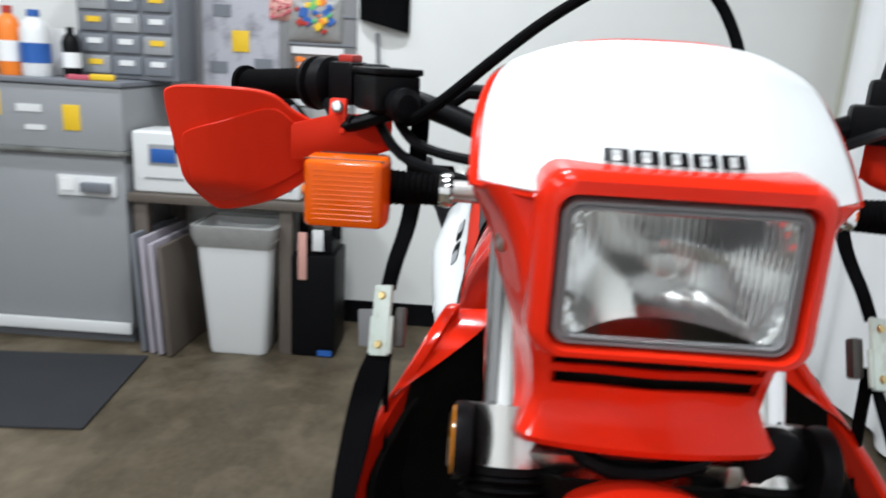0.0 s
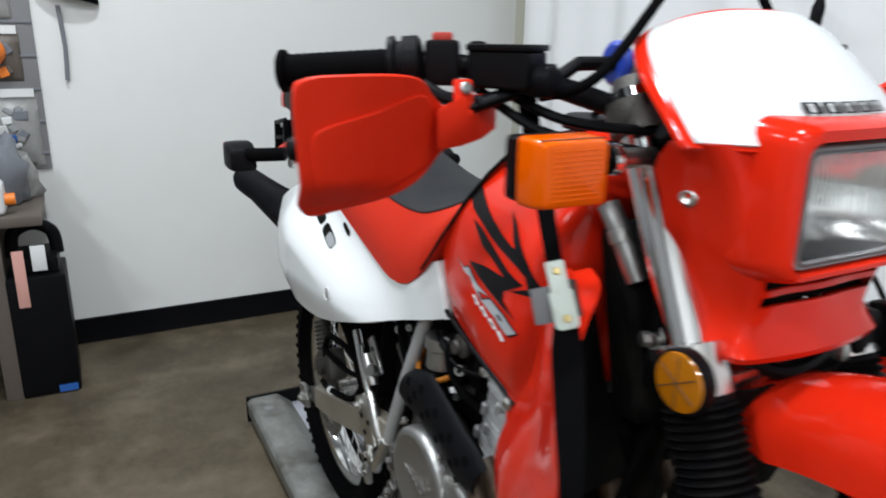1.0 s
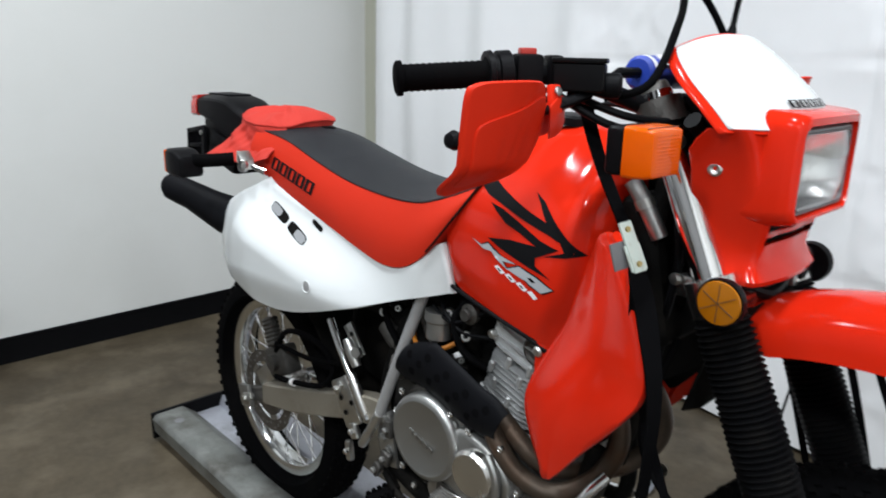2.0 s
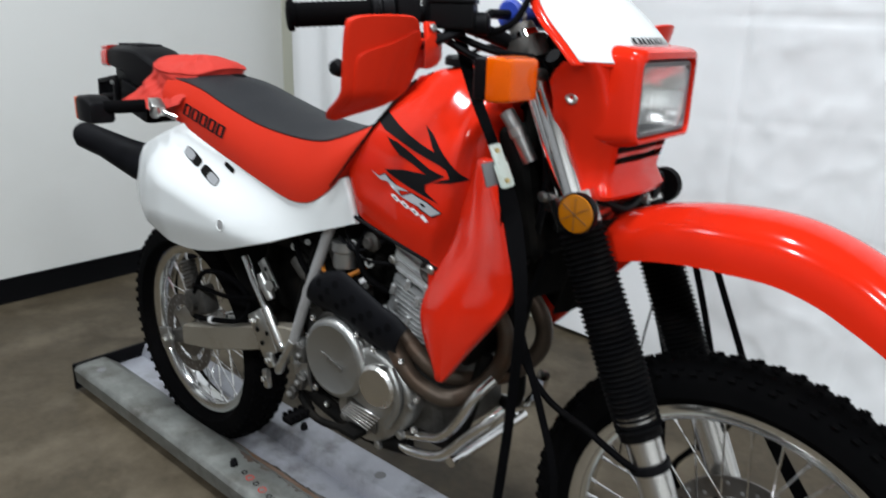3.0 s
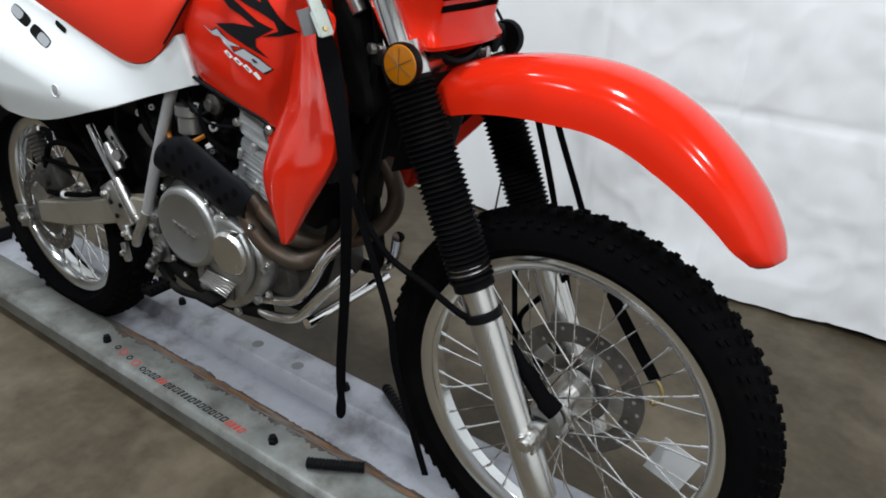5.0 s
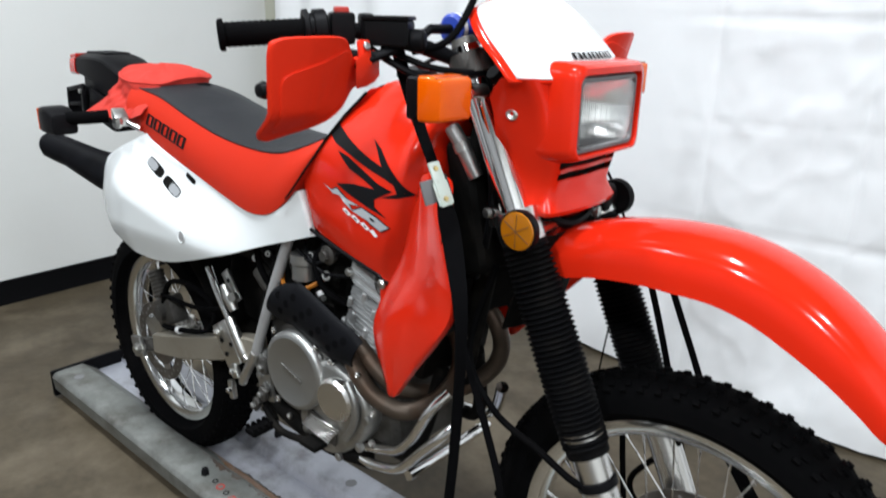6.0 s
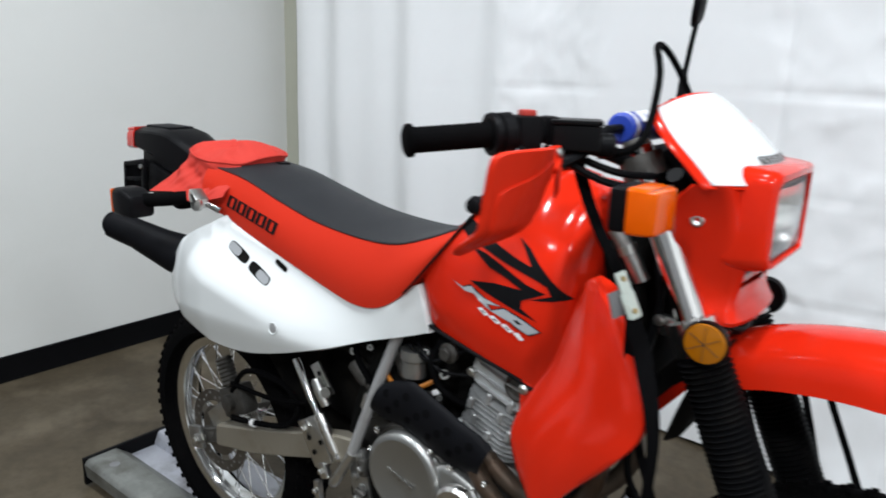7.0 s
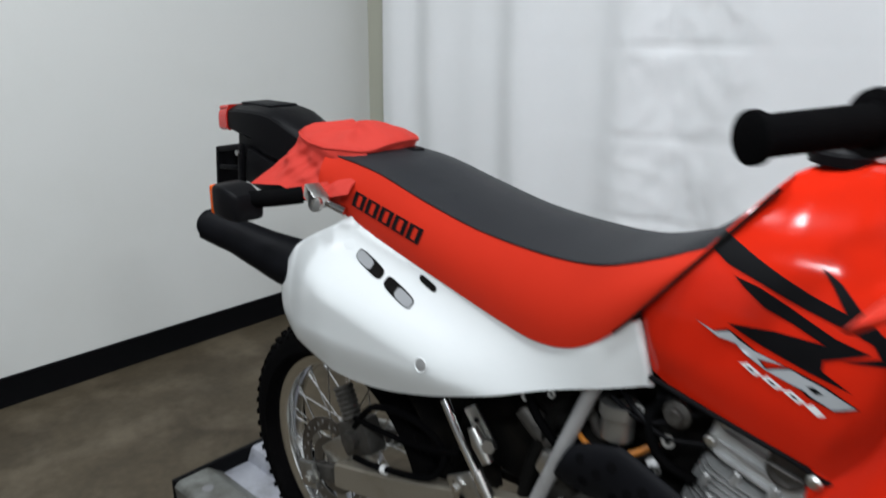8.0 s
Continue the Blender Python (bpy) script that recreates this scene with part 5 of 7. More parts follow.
SEAT_LOW = [(0.045, 0.985), (0.13, 0.951), (0.34, 0.896), (0.48, 0.860), (0.545, 0.848), (0.60, 0.853), (0.645, 0.877), (0.679, 0.911), (0.732, 0.976), (0.775, 1.032), (0.806, 1.074), (0.83, 1.108)]
SEAT_EDGE = [(0.045, 1.055), (0.18, 1.040), (0.30, 1.010), (0.42, 0.984), (0.55, 0.973), (0.63, 0.977), (0.70, 0.999), (0.74, 1.016), (0.775, 1.033), (0.806, 1.076), (0.83, 1.110)]
SEAT_TOP = [(0.045, 1.074), (0.2, 1.056), (0.3, 1.033), (0.4, 1.010), (0.5, 0.993), (0.58, 0.986), (0.66, 0.995), (0.72, 1.026), (0.77, 1.070), (0.80, 1.100), (0.83, 1.120)]

SEAT_Y = -0.024


def seat_rows(x):
    low, edge, top = curve(x, SEAT_LOW), curve(x, SEAT_EDGE), curve(x, SEAT_TOP) - 0.006 * smooth(0.1, 0.3, x) - 0.003 - 0.010 * smooth(0.70, 0.78, x)
    wide = table(x, [(0.045, 0.135), (0.3, 0.146), (0.55, 0.150), (0.66, 0.146), (0.72, 0.137), (0.77, 0.124), (0.80, 0.108), (0.83, 0.080)])
    return low, max(edge, low + 0.004), max(top, edge + 0.006), wide


def seat_side_y(x, z):
    low, edge, top, wide = seat_rows(x)
    s = min(max((z - low) / max(edge - low, 0.004), 0.0), 1.0)
    return -(wide + 0.004 * math.sin(math.pi * s) - 0.022 * s * s)


def seat():
    n = 60
    side_rings, top_rings = [], []
    for i in range(n + 1):
        x = lerp(0.045, 0.83, i / n)
        low, edge, top, wide = seat_rows(x)
        flank = [Vector((x, seat_side_y(x, lerp(low, edge, k / 8)), lerp(low, edge, k / 8))) for k in range(9)]
        back = [Vector((x, 2 * SEAT_Y - p.y, p.z)) for p in flank[::-1]]
        side_rings.append(flank + [Vector((x, SEAT_Y, edge - 0.002))] + back)
        w = SEAT_Y - flank[-1].y
        crown = []
        for k in range(21):
            u = k / 10 - 1
            crown.append(Vector((x, SEAT_Y + u * (w + 0.0015), edge + 0.001 + (top - edge) * (1 - abs(u) ** 2.2))))
        top_rings.append(crown + [Vector((x, SEAT_Y + w * 0.5, edge - 0.006)), Vector((x, SEAT_Y - w * 0.5, edge - 0.006))])
    s = part("seat", loft(side_rings), M_VINYL_RED, bike, "motorcycle seat with red sides and charcoal top", sharp=50)
    part("seat_top", loft(top_rings), M_VINYL_BLACK, s, "charcoal grained vinyl top", sharp=60)
    for sgn in (-1, 1):
        part("seam_gap", tube([Vector((x, (SEAT_Y if sgn > 0 else 0) * 2 + sgn * (0.004 - seat_side_y(x, curve(x, SEAT_LOW))), curve(x, SEAT_LOW) - 0.001)) for x in (lerp(0.668, 0.828, k / 24) for k in range(25))], [lerp(0.0018, 0.0030, k / 24) for k in range(25)], 8), M_ENGSHADE, s, "black gap along the tank")
    for sgn in (-1, 1):
        part("seam", tube([Vector((x, (SEAT_Y if sgn > 0 else 0) * 2 + sgn * -seat_side_y(x, seat_rows(x)[1]) * 1.0, seat_rows(x)[1])) for x in (lerp(0.06, 0.80, k / 40) for k in range(41))], 0.0022, 6), M_VINYL_BLACK, s)
    # maker's name, as plain open bars
    def name_line(x, z):
        h = z + lerp(0.990, 0.9535, (x - 0.146) / 0.170)
        return Vector((x + 0.35 * z, seat_side_y(x, h) - 0.0012, h))
    for k in range(5):
        a = 0.146 + 0.0346 * k
        part("letter_bar", hollow_bar(name_line, a, a + 0.0305, -0.0130, 0.0130, 0.0100, 0.0034), M_DECAL, s, "black bar")


seat()


def panel_y(x, z):
    base = table(x, [(-0.02, 0.190), (0.05, 0.216), (0.15, 0.225), (0.30, 0.213), (0.40, 0.203), (0.50, 0.183), (0.60, 0.155), (0.72, 0.128)])
    up = smooth(0.80, 0.97, z)
    under = smooth(0.76, 0.66, z)
    edge = curve(x, SEAT_LOW)
    lap = smooth(-0.125, 0.0, z - edge) * smooth(0.02, 0.16, x)
    tuck = 0.010 * smooth(-0.004, 0.006, z - edge) * smooth(0.08, 0.14, x)
    return -(lerp(base - 0.030 * up * smooth(0.2, 0.05, x) - 0.022 * under, min(base, 0.146), lap) - tuck)


PANEL = [(0.168, 0.966), (0.115, 0.938), (0.050, 0.895), (0.008, 0.840), (-0.010, 0.788), (0.004, 0.748), (0.060, 0.710), (0.165, 0.683), (0.290, 0.690), (0.47, 0.744), (0.60, 0.790), (0.705, 0.826), (0.712, 0.836), (0.694, 0.905), (0.684, 0.912), (0.645, 0.889), (0.60, 0.864), (0.54, 0.858), (0.45, 0.877), (0.34, 0.905), (0.24, 0.933)]


def side_panels():
    outline = [Vector((p.x, p.y)) for p in catmull(PANEL, 8, True)]
    bm = shell(outline, (0.50, 0.785), place_on(panel_y), 0.003, (0, 1, 0), 26, 0.006)
    other = mirrored(bm)
    p = part("side_panel", bm, M_WHITE, bike, "white plastic side panel with two air slots", sharp=60)
    part("side_panel", other, M_WHITE, bike, "white plastic side panel", sharp=60)
    def lay(x, z):
        return Vector((x, panel_y(x, z), z))
    def slot(x0, z0, long, high):
        way, up = Vector((0.068, -0.0270)) * long, Vector((0.004, 0.0145)) * high
        a = Vector((x0, z0))
        def edge(f0, f1, k0, shrink=1.0):
            return [a + way * lerp(f0, f1, 0.5 + 0.5 * math.copysign(abs(math.cos(q)) ** k0, math.cos(q))) + up * (0.5 + 0.60 * shrink * math.copysign(abs(math.sin(q)) ** 0.5, math.sin(q))) for q in (2 * math.pi * k / 24 for k in range(24))]
        return edge
    # The slots are not cut; flat black patches paint their inner shade.
    for x0, z0, f0, f1 in ((0.176, 0.8965, 0.03, 0.60), (0.252, 0.8660, 0.42, 0.97)):
        edge = slot(x0, z0, 1.0, 1.0)
        part("air_slot", patch([tuple(q) for q in edge(0.0, 1.0, 0.55)], lay, (0, -0.0012, 0)), M_ENGSHADE, p, "black patch for the shade in an air slot", sharp=80)
        part("slot_back", patch([tuple(q) for q in edge(f0, f1, 0.6, 0.80)], lay, (0, -0.0022, 0)), M_CABINET, p, "grey muffler guard behind the slot", sharp=80)
    part("air_slot", patch([tuple(q) for q in slot(0.315, 0.8850, 0.55, 0.6)(0.0, 1.0, 0.55)], lay, (0, -0.0012, 0)), M_ENGSHADE, p, "small black patch for a shaded slot beside the seat", sharp=80)
    for sgn in (-1, 1):
        c = Vector((0.372, sgn * -panel_y(0.372, 0.769), 0.769))
        hole = part("panel_bolt", revolve([(0.0004, 0.0135), (0.0016, 0.012), (0.0008, 0.0105), (-0.001, 0.0095)], c, (0.05, sgn, 0.12), 20), M_WHITE, p, "recessed bolt hole")
        part("bolt_head", revolve([(0.0006, 0.0100), (0.0012, 0.0070), (0.0012, 0.0)], c, (0.05, sgn, 0.12), 16), M_GREYPAINT, hole)


side_panels()


# ---- tail ----
def tail():
    # rear fender
    line = catmull([(0.20, 0, 1.00), (0.05, 0, 1.02), (-0.06, 0, 1.02), (-0.16, 0, 1.005), (-0.26, 0, 0.985)], 6)
    rings = []
    for i, p in enumerate(line):
        s = i / (len(line) - 1)
        w = lerp(0.10, 0.065, s)
        ring = []
        for k in range(13):
            u = k / 6 - 1
            ring.append(p + Vector((0, u * w, -0.045 * abs(u) ** 3)))
        rings.append(ring + [q - Vector((0, 0, 0.004)) for q in ring[::-1]])
    part("rear_fender", loft(rings), M_REDMATT, bike, "red plastic rear fender", sharp=60)
    # lamp housing
    tail_y = -0.020
    def ring(x, w, z0, z1, flat=0.55):
        half = [(w - 0.006, z0), (w, z0 + 0.006), (w, lerp(z0, z1, 0.5)), (w - 0.002, z1 - 0.014), (w - 0.006, z1 - 0.009), (w * lerp(flat, 1, 0.4), z1 - 0.004), (w * flat, z1)]
        return [Vector((x, tail_y + a, z)) for a, z in half] + [Vector((x, tail_y - a, z)) for a, z in half[::-1]]
    h = part("tail_light", loft([ring(-0.338, 0.063, 1.056, 1.108), ring(-0.30, 0.066, 1.050, 1.111), ring(-0.25, 0.066, 1.042, 1.112), ring(-0.215, 0.065, 1.016, 1.111), ring(-0.185, 0.063, 1.008, 1.107), ring(-0.142, 0.060, 1.002, 1.090), ring(-0.10, 0.054, 1.0, 1.072), ring(-0.04, 0.045, 0.99, 1.045)]),
             M_BLACK, bike, "black tail light housing with red lens", sharp=22)
    part("tail_lens", loft([ring(-0.378, 0.056, 1.058, 1.098, 0.9), ring(-0.373, 0.064, 1.051, 1.104, 0.9), ring(-0.339, 0.0655, 1.053, 1.109, 0.85)]), M_TAIL, h, "red lens")
    part("lamp_lid", box((0.110, 0.070, 0.007), pose(-0.268, tail_y, 1.1115, 0, 0, 0), 0.003), M_HEAT, h, "grey lid on the tail light")
    part("plate_holder", box((0.010, 0.180, 0.092), pose(-0.352, tail_y, 0.974, 0, 6, 0), 0.004), M_BLACK, h, "black plate holder")
    part("plate_edge", box((0.003, 0.172, 0.084), pose(-0.3595, tail_y, 0.973, 0, 6, 0), 0.001), M_CABINET, h, "grey plate edge")
    for dy in (-0.084, 0.084):
        for size, x, z, tilt in (((0.100, 0.008, 0.012), -0.300, 1.022, -10), ((0.075, 0.008, 0.010), -0.312, 0.978, -6), ((0.014, 0.010, 0.085), -0.262, 0.990, 6)):
            part("holder_rib", box(size, pose(x, tail_y + dy, z, 0, tilt, 0), 0.003), M_BLACK, h)
        part("holder_bolt", revolve([(0, 0.006), (0.004, 0.006), (0.005, 0)], (-0.262, tail_y + dy * 1.07, 1.016), (0, 1 if dy > 0 else -1, 0), 8), M_STEEL, h)
    part("plate_bracket", box((0.150, 0.115, 0.060), pose(-0.240, tail_y, 1.022, 0, 6, 0), 0.012), M_BLACK, h)
    part("mud_guard", box((0.150, 0.135, 0.080), pose(-0.205, tail_y, 0.970, 0, 14, 0), 0.014), M_BLACK, h)
    # tool bag
    mid, half_x, half_y = Vector((0.021, -0.022)), 0.122, 0.096
    def lip(a, out=1.0):
        c, si = math.cos(a), math.sin(a)
        x = mid.x + half_x * out * math.copysign(abs(c) ** 0.72, c)
        y = mid.y + half_y * out * math.copysign(abs(si) ** 0.80, si) * lerp(0.86, 1.0, smooth(-0.10, 0.06, x))
        return Vector((x, y, 1.074 - 0.012 * smooth(-0.05, -0.11, y) * smooth(-0.06, 0.08, x) + 0.003 * math.sin(5 * a + 1.0)))
    around = [2 * math.pi * k / 72 for k in range(72)]
    bm = bmesh.new()
    loops = []
    profile = [(0.05, 0.026), (0.25, 0.025), (0.5, 0.021), (0.72, 0.015), (0.88, 0.008), (0.965, 0.0025), (0.99, -0.001), (0.985, -0.006), (0.94, -0.016), (0.93, -0.035), (0.95, -0.065)]
    for f, dz in profile:
        loops.append([])
        for a in around:
            p = lip(a, f)
            p.z = lip(a).z + dz
            fold = 0.0022 * noise.noise(Vector((p.x * 26, p.y * 26, 4.0))) + 0.0012 * noise.noise(Vector((p.x * 70, p.y * 70, 9.0)))
            loops[-1].append(bm.verts.new(p + Vector((0, 0, fold * 3.0))))
    for k in range(72):
        j = (k + 1) % 72
        for low, high in zip(loops, loops[1:]):
            bm.faces.new((low[k], high[k], high[j], low[j]))
    bm.faces.new(loops[0])
    bm.faces.new(loops[-1][::-1])
    bag = part("tool_bag", bm, M_BAG, bike, "red cloth tool bag behind the seat", sharp=50)
    rim = [lip(a, 0.995) + Vector((0, 0, -0.001 + 0.001 * noise.noise(Vector((a * 6, 0, 2))))) for a in around]
    part("bag_piping", tube(rim + rim[:2], 0.0032, 8), M_BAG, bag, "sewn red edge")
    def apron(u, v):
        a = lerp(math.pi * 1.04, math.pi * 1.80, u)
        top = lip(a, 0.975)
        low = Vector((lerp(-0.150, 0.150, u ** 0.9), -0.152 - 0.002 * u, table(u, [(0, 0.974), (0.3, 0.986), (0.62, 0.968), (0.8, 0.985), (1, 1.000)])))
        p = low.lerp(top, v)
        p.y += 0.008 * math.sin(math.pi * v) - 0.004 - 0.015 * math.sin(math.pi * v) * (noise.noise(Vector((p.x * 16 + p.z * 34, 0.5, p.z * 12))) + 0.5 * noise.noise(Vector((p.x * 50 - p.z * 40, 2.5, p.z * 40))))
        p.z -= 0.004 * v
        return p
    part("bag_apron", sheet(apron, 72, 30, 0.003, (0, 1, 0)), M_BAG, bag, "wrinkled red cloth skirt", sharp=80)
    part("bag_buckle", box((0.018, 0.030, 0.009), pose(0.150, 0.010, 1.057, 0, 8, 0), 0.002), M_BLACK, bag, "black strap buckle")


tail()


def exhaust():
    way = catmull([(-0.192, -0.230, 0.897), (-0.158, -0.218, 0.887), (-0.123, -0.205, 0.877), (-0.070, -0.185, 0.858), (-0.022, -0.165, 0.842), (0.05, -0.148, 0.830), (0.20, -0.118, 0.810), (0.33, -0.08, 0.79)], 5)
    n = len(way) - 1
    can = part("muffler", tube([way[0] + Vector((0.012, 0, 0)), way[0] + Vector((0.004, 0, 0))] + way, [0.020, 0.030] + [table(k / n, [(0, 0.0335), (0.14, 0.0345), (0.28, 0.0350), (0.43, 0.041), (0.57, 0.048), (0.85, 0.050), (1, 0.030)]) for k in range(n + 1)], 32), M_HEAT, bike, "black muffler with a tapered tip")
    pipe = part("exhaust_pipe", tube(catmull([(0.79, -0.125, 0.640), (0.825, -0.134, 0.620), (0.855, -0.138, 0.588), (0.895, -0.132, 0.555), (0.95, -0.110, 0.540), (1.000, -0.07, 0.575), (1.022, -0.045, 0.64), (1.00, -0.04, 0.70), (0.94, -0.04, 0.725)], 7), 0.0168, 16), M_RUST, bike, "rusty brown exhaust header")
    part("second_header", tube(catmull([(0.82, -0.115, 0.640), (0.92, -0.10, 0.575), (0.98, 0.0, 0.555), (1.03, 0.04, 0.60), (1.045, 0.045, 0.66), (1.01, 0.045, 0.715), (0.94, 0.04, 0.73)], 7), 0.0168, 16), M_RUST, pipe)
    part("mid_pipe", tube(catmull([(0.33, -0.06, 0.80), (0.45, -0.07, 0.77), (0.56, -0.09, 0.715), (0.66, -0.115, 0.68), (0.80, -0.128, 0.635)], 6), 0.021, 16), M_ENGSHADE, pipe, "black middle pipe")
    # perforated shield
    def plate(u, v):
        x = lerp(0.602, 0.858, u)
        mid = table(u, [(0, 0.672), (0.3, 0.682), (0.55, 0.660), (0.75, 0.644), (1, 0.634)])
        half = table(u, [(0, 0.030), (0.1, 0.042), (0.35, 0.051), (0.6, 0.048), (0.9, 0.041), (1, 0.030)])
        w = 2 * v - 1
        return Vector((x + 0.012 * w, -0.138 - 0.020 * math.sqrt(max(1 - w * w * 0.96, 0.0)), mid + half * w))
    shield = part("heat_shield", sheet(plate, 40, 16, 0.002, (0, 1, 0)), M_HEAT, pipe, "black perforated heat shield", sharp=60)
    for k in range(13):
        u, v = 0.12 + 0.063 * k, (0.74, 0.36, 0.56)[k % 3]
        p = plate(u, v)
        way = Vector((0.1, -1, (v - 0.5) * 1.2))
        part("shield_hole", revolve([(0, 0.0078), (0.0005, 0.0078), (0.0006, 0.0)], p, way, 12), M_WEB, shield)


exhaust()


# ---- frame and engine ----
def frame_tubes():
    def rod(name, pts, r, mat, label="", n=6):
        return part(name, tube(catmull(pts, n) if len(pts) > 2 else pts, r, 12), mat, bike, label)
    for s in (-1, 1):
        rod("rear_stay", [(0.655, s * 0.118, 0.850), (0.634, s * 0.122, 0.80), (0.590, s * 0.142, 0.665), (0.548, s * 0.156, 0.535)], 0.0115, M_GREYPAINT, "grey painted frame stay")
        rod("subframe_rail", [(0.66, s * 0.10, 0.86), (0.4, s * 0.11, 0.92), (0.1, s * 0.12, 0.97), (-0.1, s * 0.09, 0.99)], 0.012, M_ENGSHADE)
        rod("cradle", [(0.985, s * 0.05, 0.62), (0.960, s * 0.095, 0.46), (0.88, s * 0.10, 0.435), (0.62, s * 0.11, 0.43), (0.53, s * 0.115, 0.47), (0.53, s * 0.11, 0.62), (0.62, s * 0.08, 0.86)], 0.0145, M_ENGSHADE)
    rod("main_spine", [(1.06, 0, 1.08), (0.85, 0, 0.99), (0.62, 0, 0.90)], 0.03, M_ENGSHADE)
    rod("down_tube", [(1.080, 0, 1.03), (1.035, 0, 0.80), (0.990, 0, 0.58)], 0.020, M_ENGSHADE)
    rod("steering_head", [(1.055, 0, 1.15), (1.13, 0, 0.97)], 0.032, M_ENGSHADE)
    part("harness_box", box((0.040, 0.19, 0.20), pose(1.072, 0, 1.03, 0, 14, 0), 0.02), M_ENGSHADE, bike, "black wiring box behind the cowl")
    for k in range(3):
        rod("loom_strand", [(1.092, -0.085 + 0.02 * k, 1.12), (1.105, -0.09 + 0.015 * k, 1.05), (1.10, -0.08 + 0.02 * k, 0.97), (1.085, -0.07, 0.90)], 0.005, M_BLACK)
    rod("reservoir", [(1.040, -0.108, 1.072), (1.060, -0.106, 1.046), (1.085, -0.100, 1.000)], 0.012, M_CAST, "grey cylinder beside the fork")
    rod("reservoir_band", [(1.058, -0.1065, 1.050), (1.064, -0.1055, 1.038)], 0.0138, M_STEEL)
    # skid bars
    bars = part("engine_guard", tube(catmull([(1.030, -0.085, 0.60), (1.011, -0.115, 0.567), (0.981, -0.122, 0.508), (0.945, -0.124, 0.464), (0.90, -0.122, 0.443), (0.86, -0.120, 0.428), (0.825, -0.118, 0.405)], 6), 0.0095, 14), M_CHROME, bike, "bent silver engine guard tubes")
    part("lower_bar", tube(catmull([(1.065, -0.10, 0.56), (1.045, -0.125, 0.532), (1.008, -0.130, 0.491), (0.954, -0.132, 0.432), (0.888, -0.130, 0.406), (0.845, -0.128, 0.402), (0.825, -0.12, 0.404)], 6), 0.0095, 14), M_CHROME, bars)
    part("cross_bar", tube([(0.965, -0.12, 0.415), (0.965, 0.12, 0.415)], 0.011, 12), M_CHROME, bars)
    part("left_bar", tube(catmull([(1.045, 0.055, 0.56), (1.01, 0.09, 0.49), (0.95, 0.135, 0.43), (0.88, 0.150, 0.405), (0.78, 0.135, 0.40)], 6), 0.0125, 14), M_CHROME, bars)
    # swing arm
    for s in (-1, 1):
        rows = [(0.075, 0.0275, 0.3985), (0.080, 0.0285, 0.400), (0.21, 0.032, 0.4325), (0.345, 0.031, 0.476), (0.43, 0.031, 0.506), (0.50, 0.032, 0.524), (0.545, 0.026, 0.537)]
        rings, tail_rings = [], []
        y0, y1 = REAR.y + s * 0.084, REAR.y + s * 0.112
        for x, h, z in rows:
            rings.append([Vector((x, y0, z - h)), Vector((x, y1 - s * 0.004, z - h)), Vector((x, y1, z - h + 0.004)), Vector((x, y1, z + h - 0.004)), Vector((x, y1 - s * 0.004, z + h)), Vector((x, y0, z + h))])
        for x, h, z in ((-0.045, 0.014, 0.352), (0.0, 0.020, 0.368), (0.074, 0.022, 0.394)):
            tail_rings.append([Vector((x, y0, z - h)), Vector((x, y1 - s * 0.012, z - h)), Vector((x, y1 - s * 0.008, z - h + 0.004)), Vector((x, y1 - s * 0.008, z + h - 0.004)), Vector((x, y1 - s * 0.012, z + h)), Vector((x, y0, z + h))])
        arm = part("swing_arm", loft(rings), M_ARM, bike, "flat dull aluminium swing arm", sharp=30)
        part("arm_end", loft(tail_rings), M_CASTDARK, arm, "dark cast axle end", sharp=30)
        part("axle_nut", revolve([(0, 0.019), (0.003, 0.019), (0.003, 0.014), (0.016, 0.014), (0.017, 0.008), (0.022, 0.008), (0.022, 0)], (REAR.x, REAR.y + s * 0.112, 0.366), (0, s, 0), 6), M_STEEL, arm)
        part("chain_adjuster", box((0.05, 0.012, 0.058), pose(-0.01, REAR.y + s * 0.112, 0.364, 0, -14, 0), 0.003), M_CAST, arm, "dull axle plate")
    part("axle", tube([(REAR.x, REAR.y - 0.13, 0.365), (REAR.x, REAR.y + 0.13, 0.365)], 0.010, 14), M_STEEL, bike)
    # rear shock, brake parts, inner fender
    shock = part("rear_shock", tube([(0.46, 0.0, 0.56), (0.60, 0.0, 0.84)], 0.028, 18), M_ENGSHADE, bike, "black rear shock")
    coil = [Vector((0.46, 0, 0.60)) + Vector((0.12, 0, 0.235)) * (k / 80) + 0.042 * (math.cos(k * 0.55) * Vector((0, 1, 0)) + math.sin(k * 0.55) * Vector((0.89, 0, -0.455))) for k in range(81)]
    part("spring", tube(coil, 0.006, 8), M_GLOSSBLACK, shock)
    part("inner_fender", sheet(lambda u, v: Vector((0.36 * math.cos(lerp(0.15, 1.75, u)) * 1.02, lerp(-0.075, 0.075, v) + REAR.y, 0.365 + 0.36 * math.sin(lerp(0.15, 1.75, u)) * 1.02)), 24, 4, 0.003, (0, 0, 0.7)), M_ENGSHADE, bike, "black inner fender")
    part("air_box", box((0.30, 0.20, 0.19), pose(0.52, 0, 0.80), 0.03), M_ENGSHADE, bike, "black air box")
    part("inner_plate", box((0.40, 0.13, 0.30), pose(0.575, 0, 0.665, 0, 8, 0), 0.02), M_ENGSHADE, bike, "black inner frame plate")
    part("flap_panel", box((0.012, 0.20, 0.30), pose(0.385, 0, 0.665, 0, 16, 0), 0.004), M_ENGSHADE, bike, "black rubber mud flap")
    part("brake_switch", tube([(0.437, -0.152, 0.662), (0.452, -0.152, 0.640), (0.470, -0.152, 0.612)], [0.009, 0.014, 0.010], 12), M_STEEL, bike, "silver brake light switch")
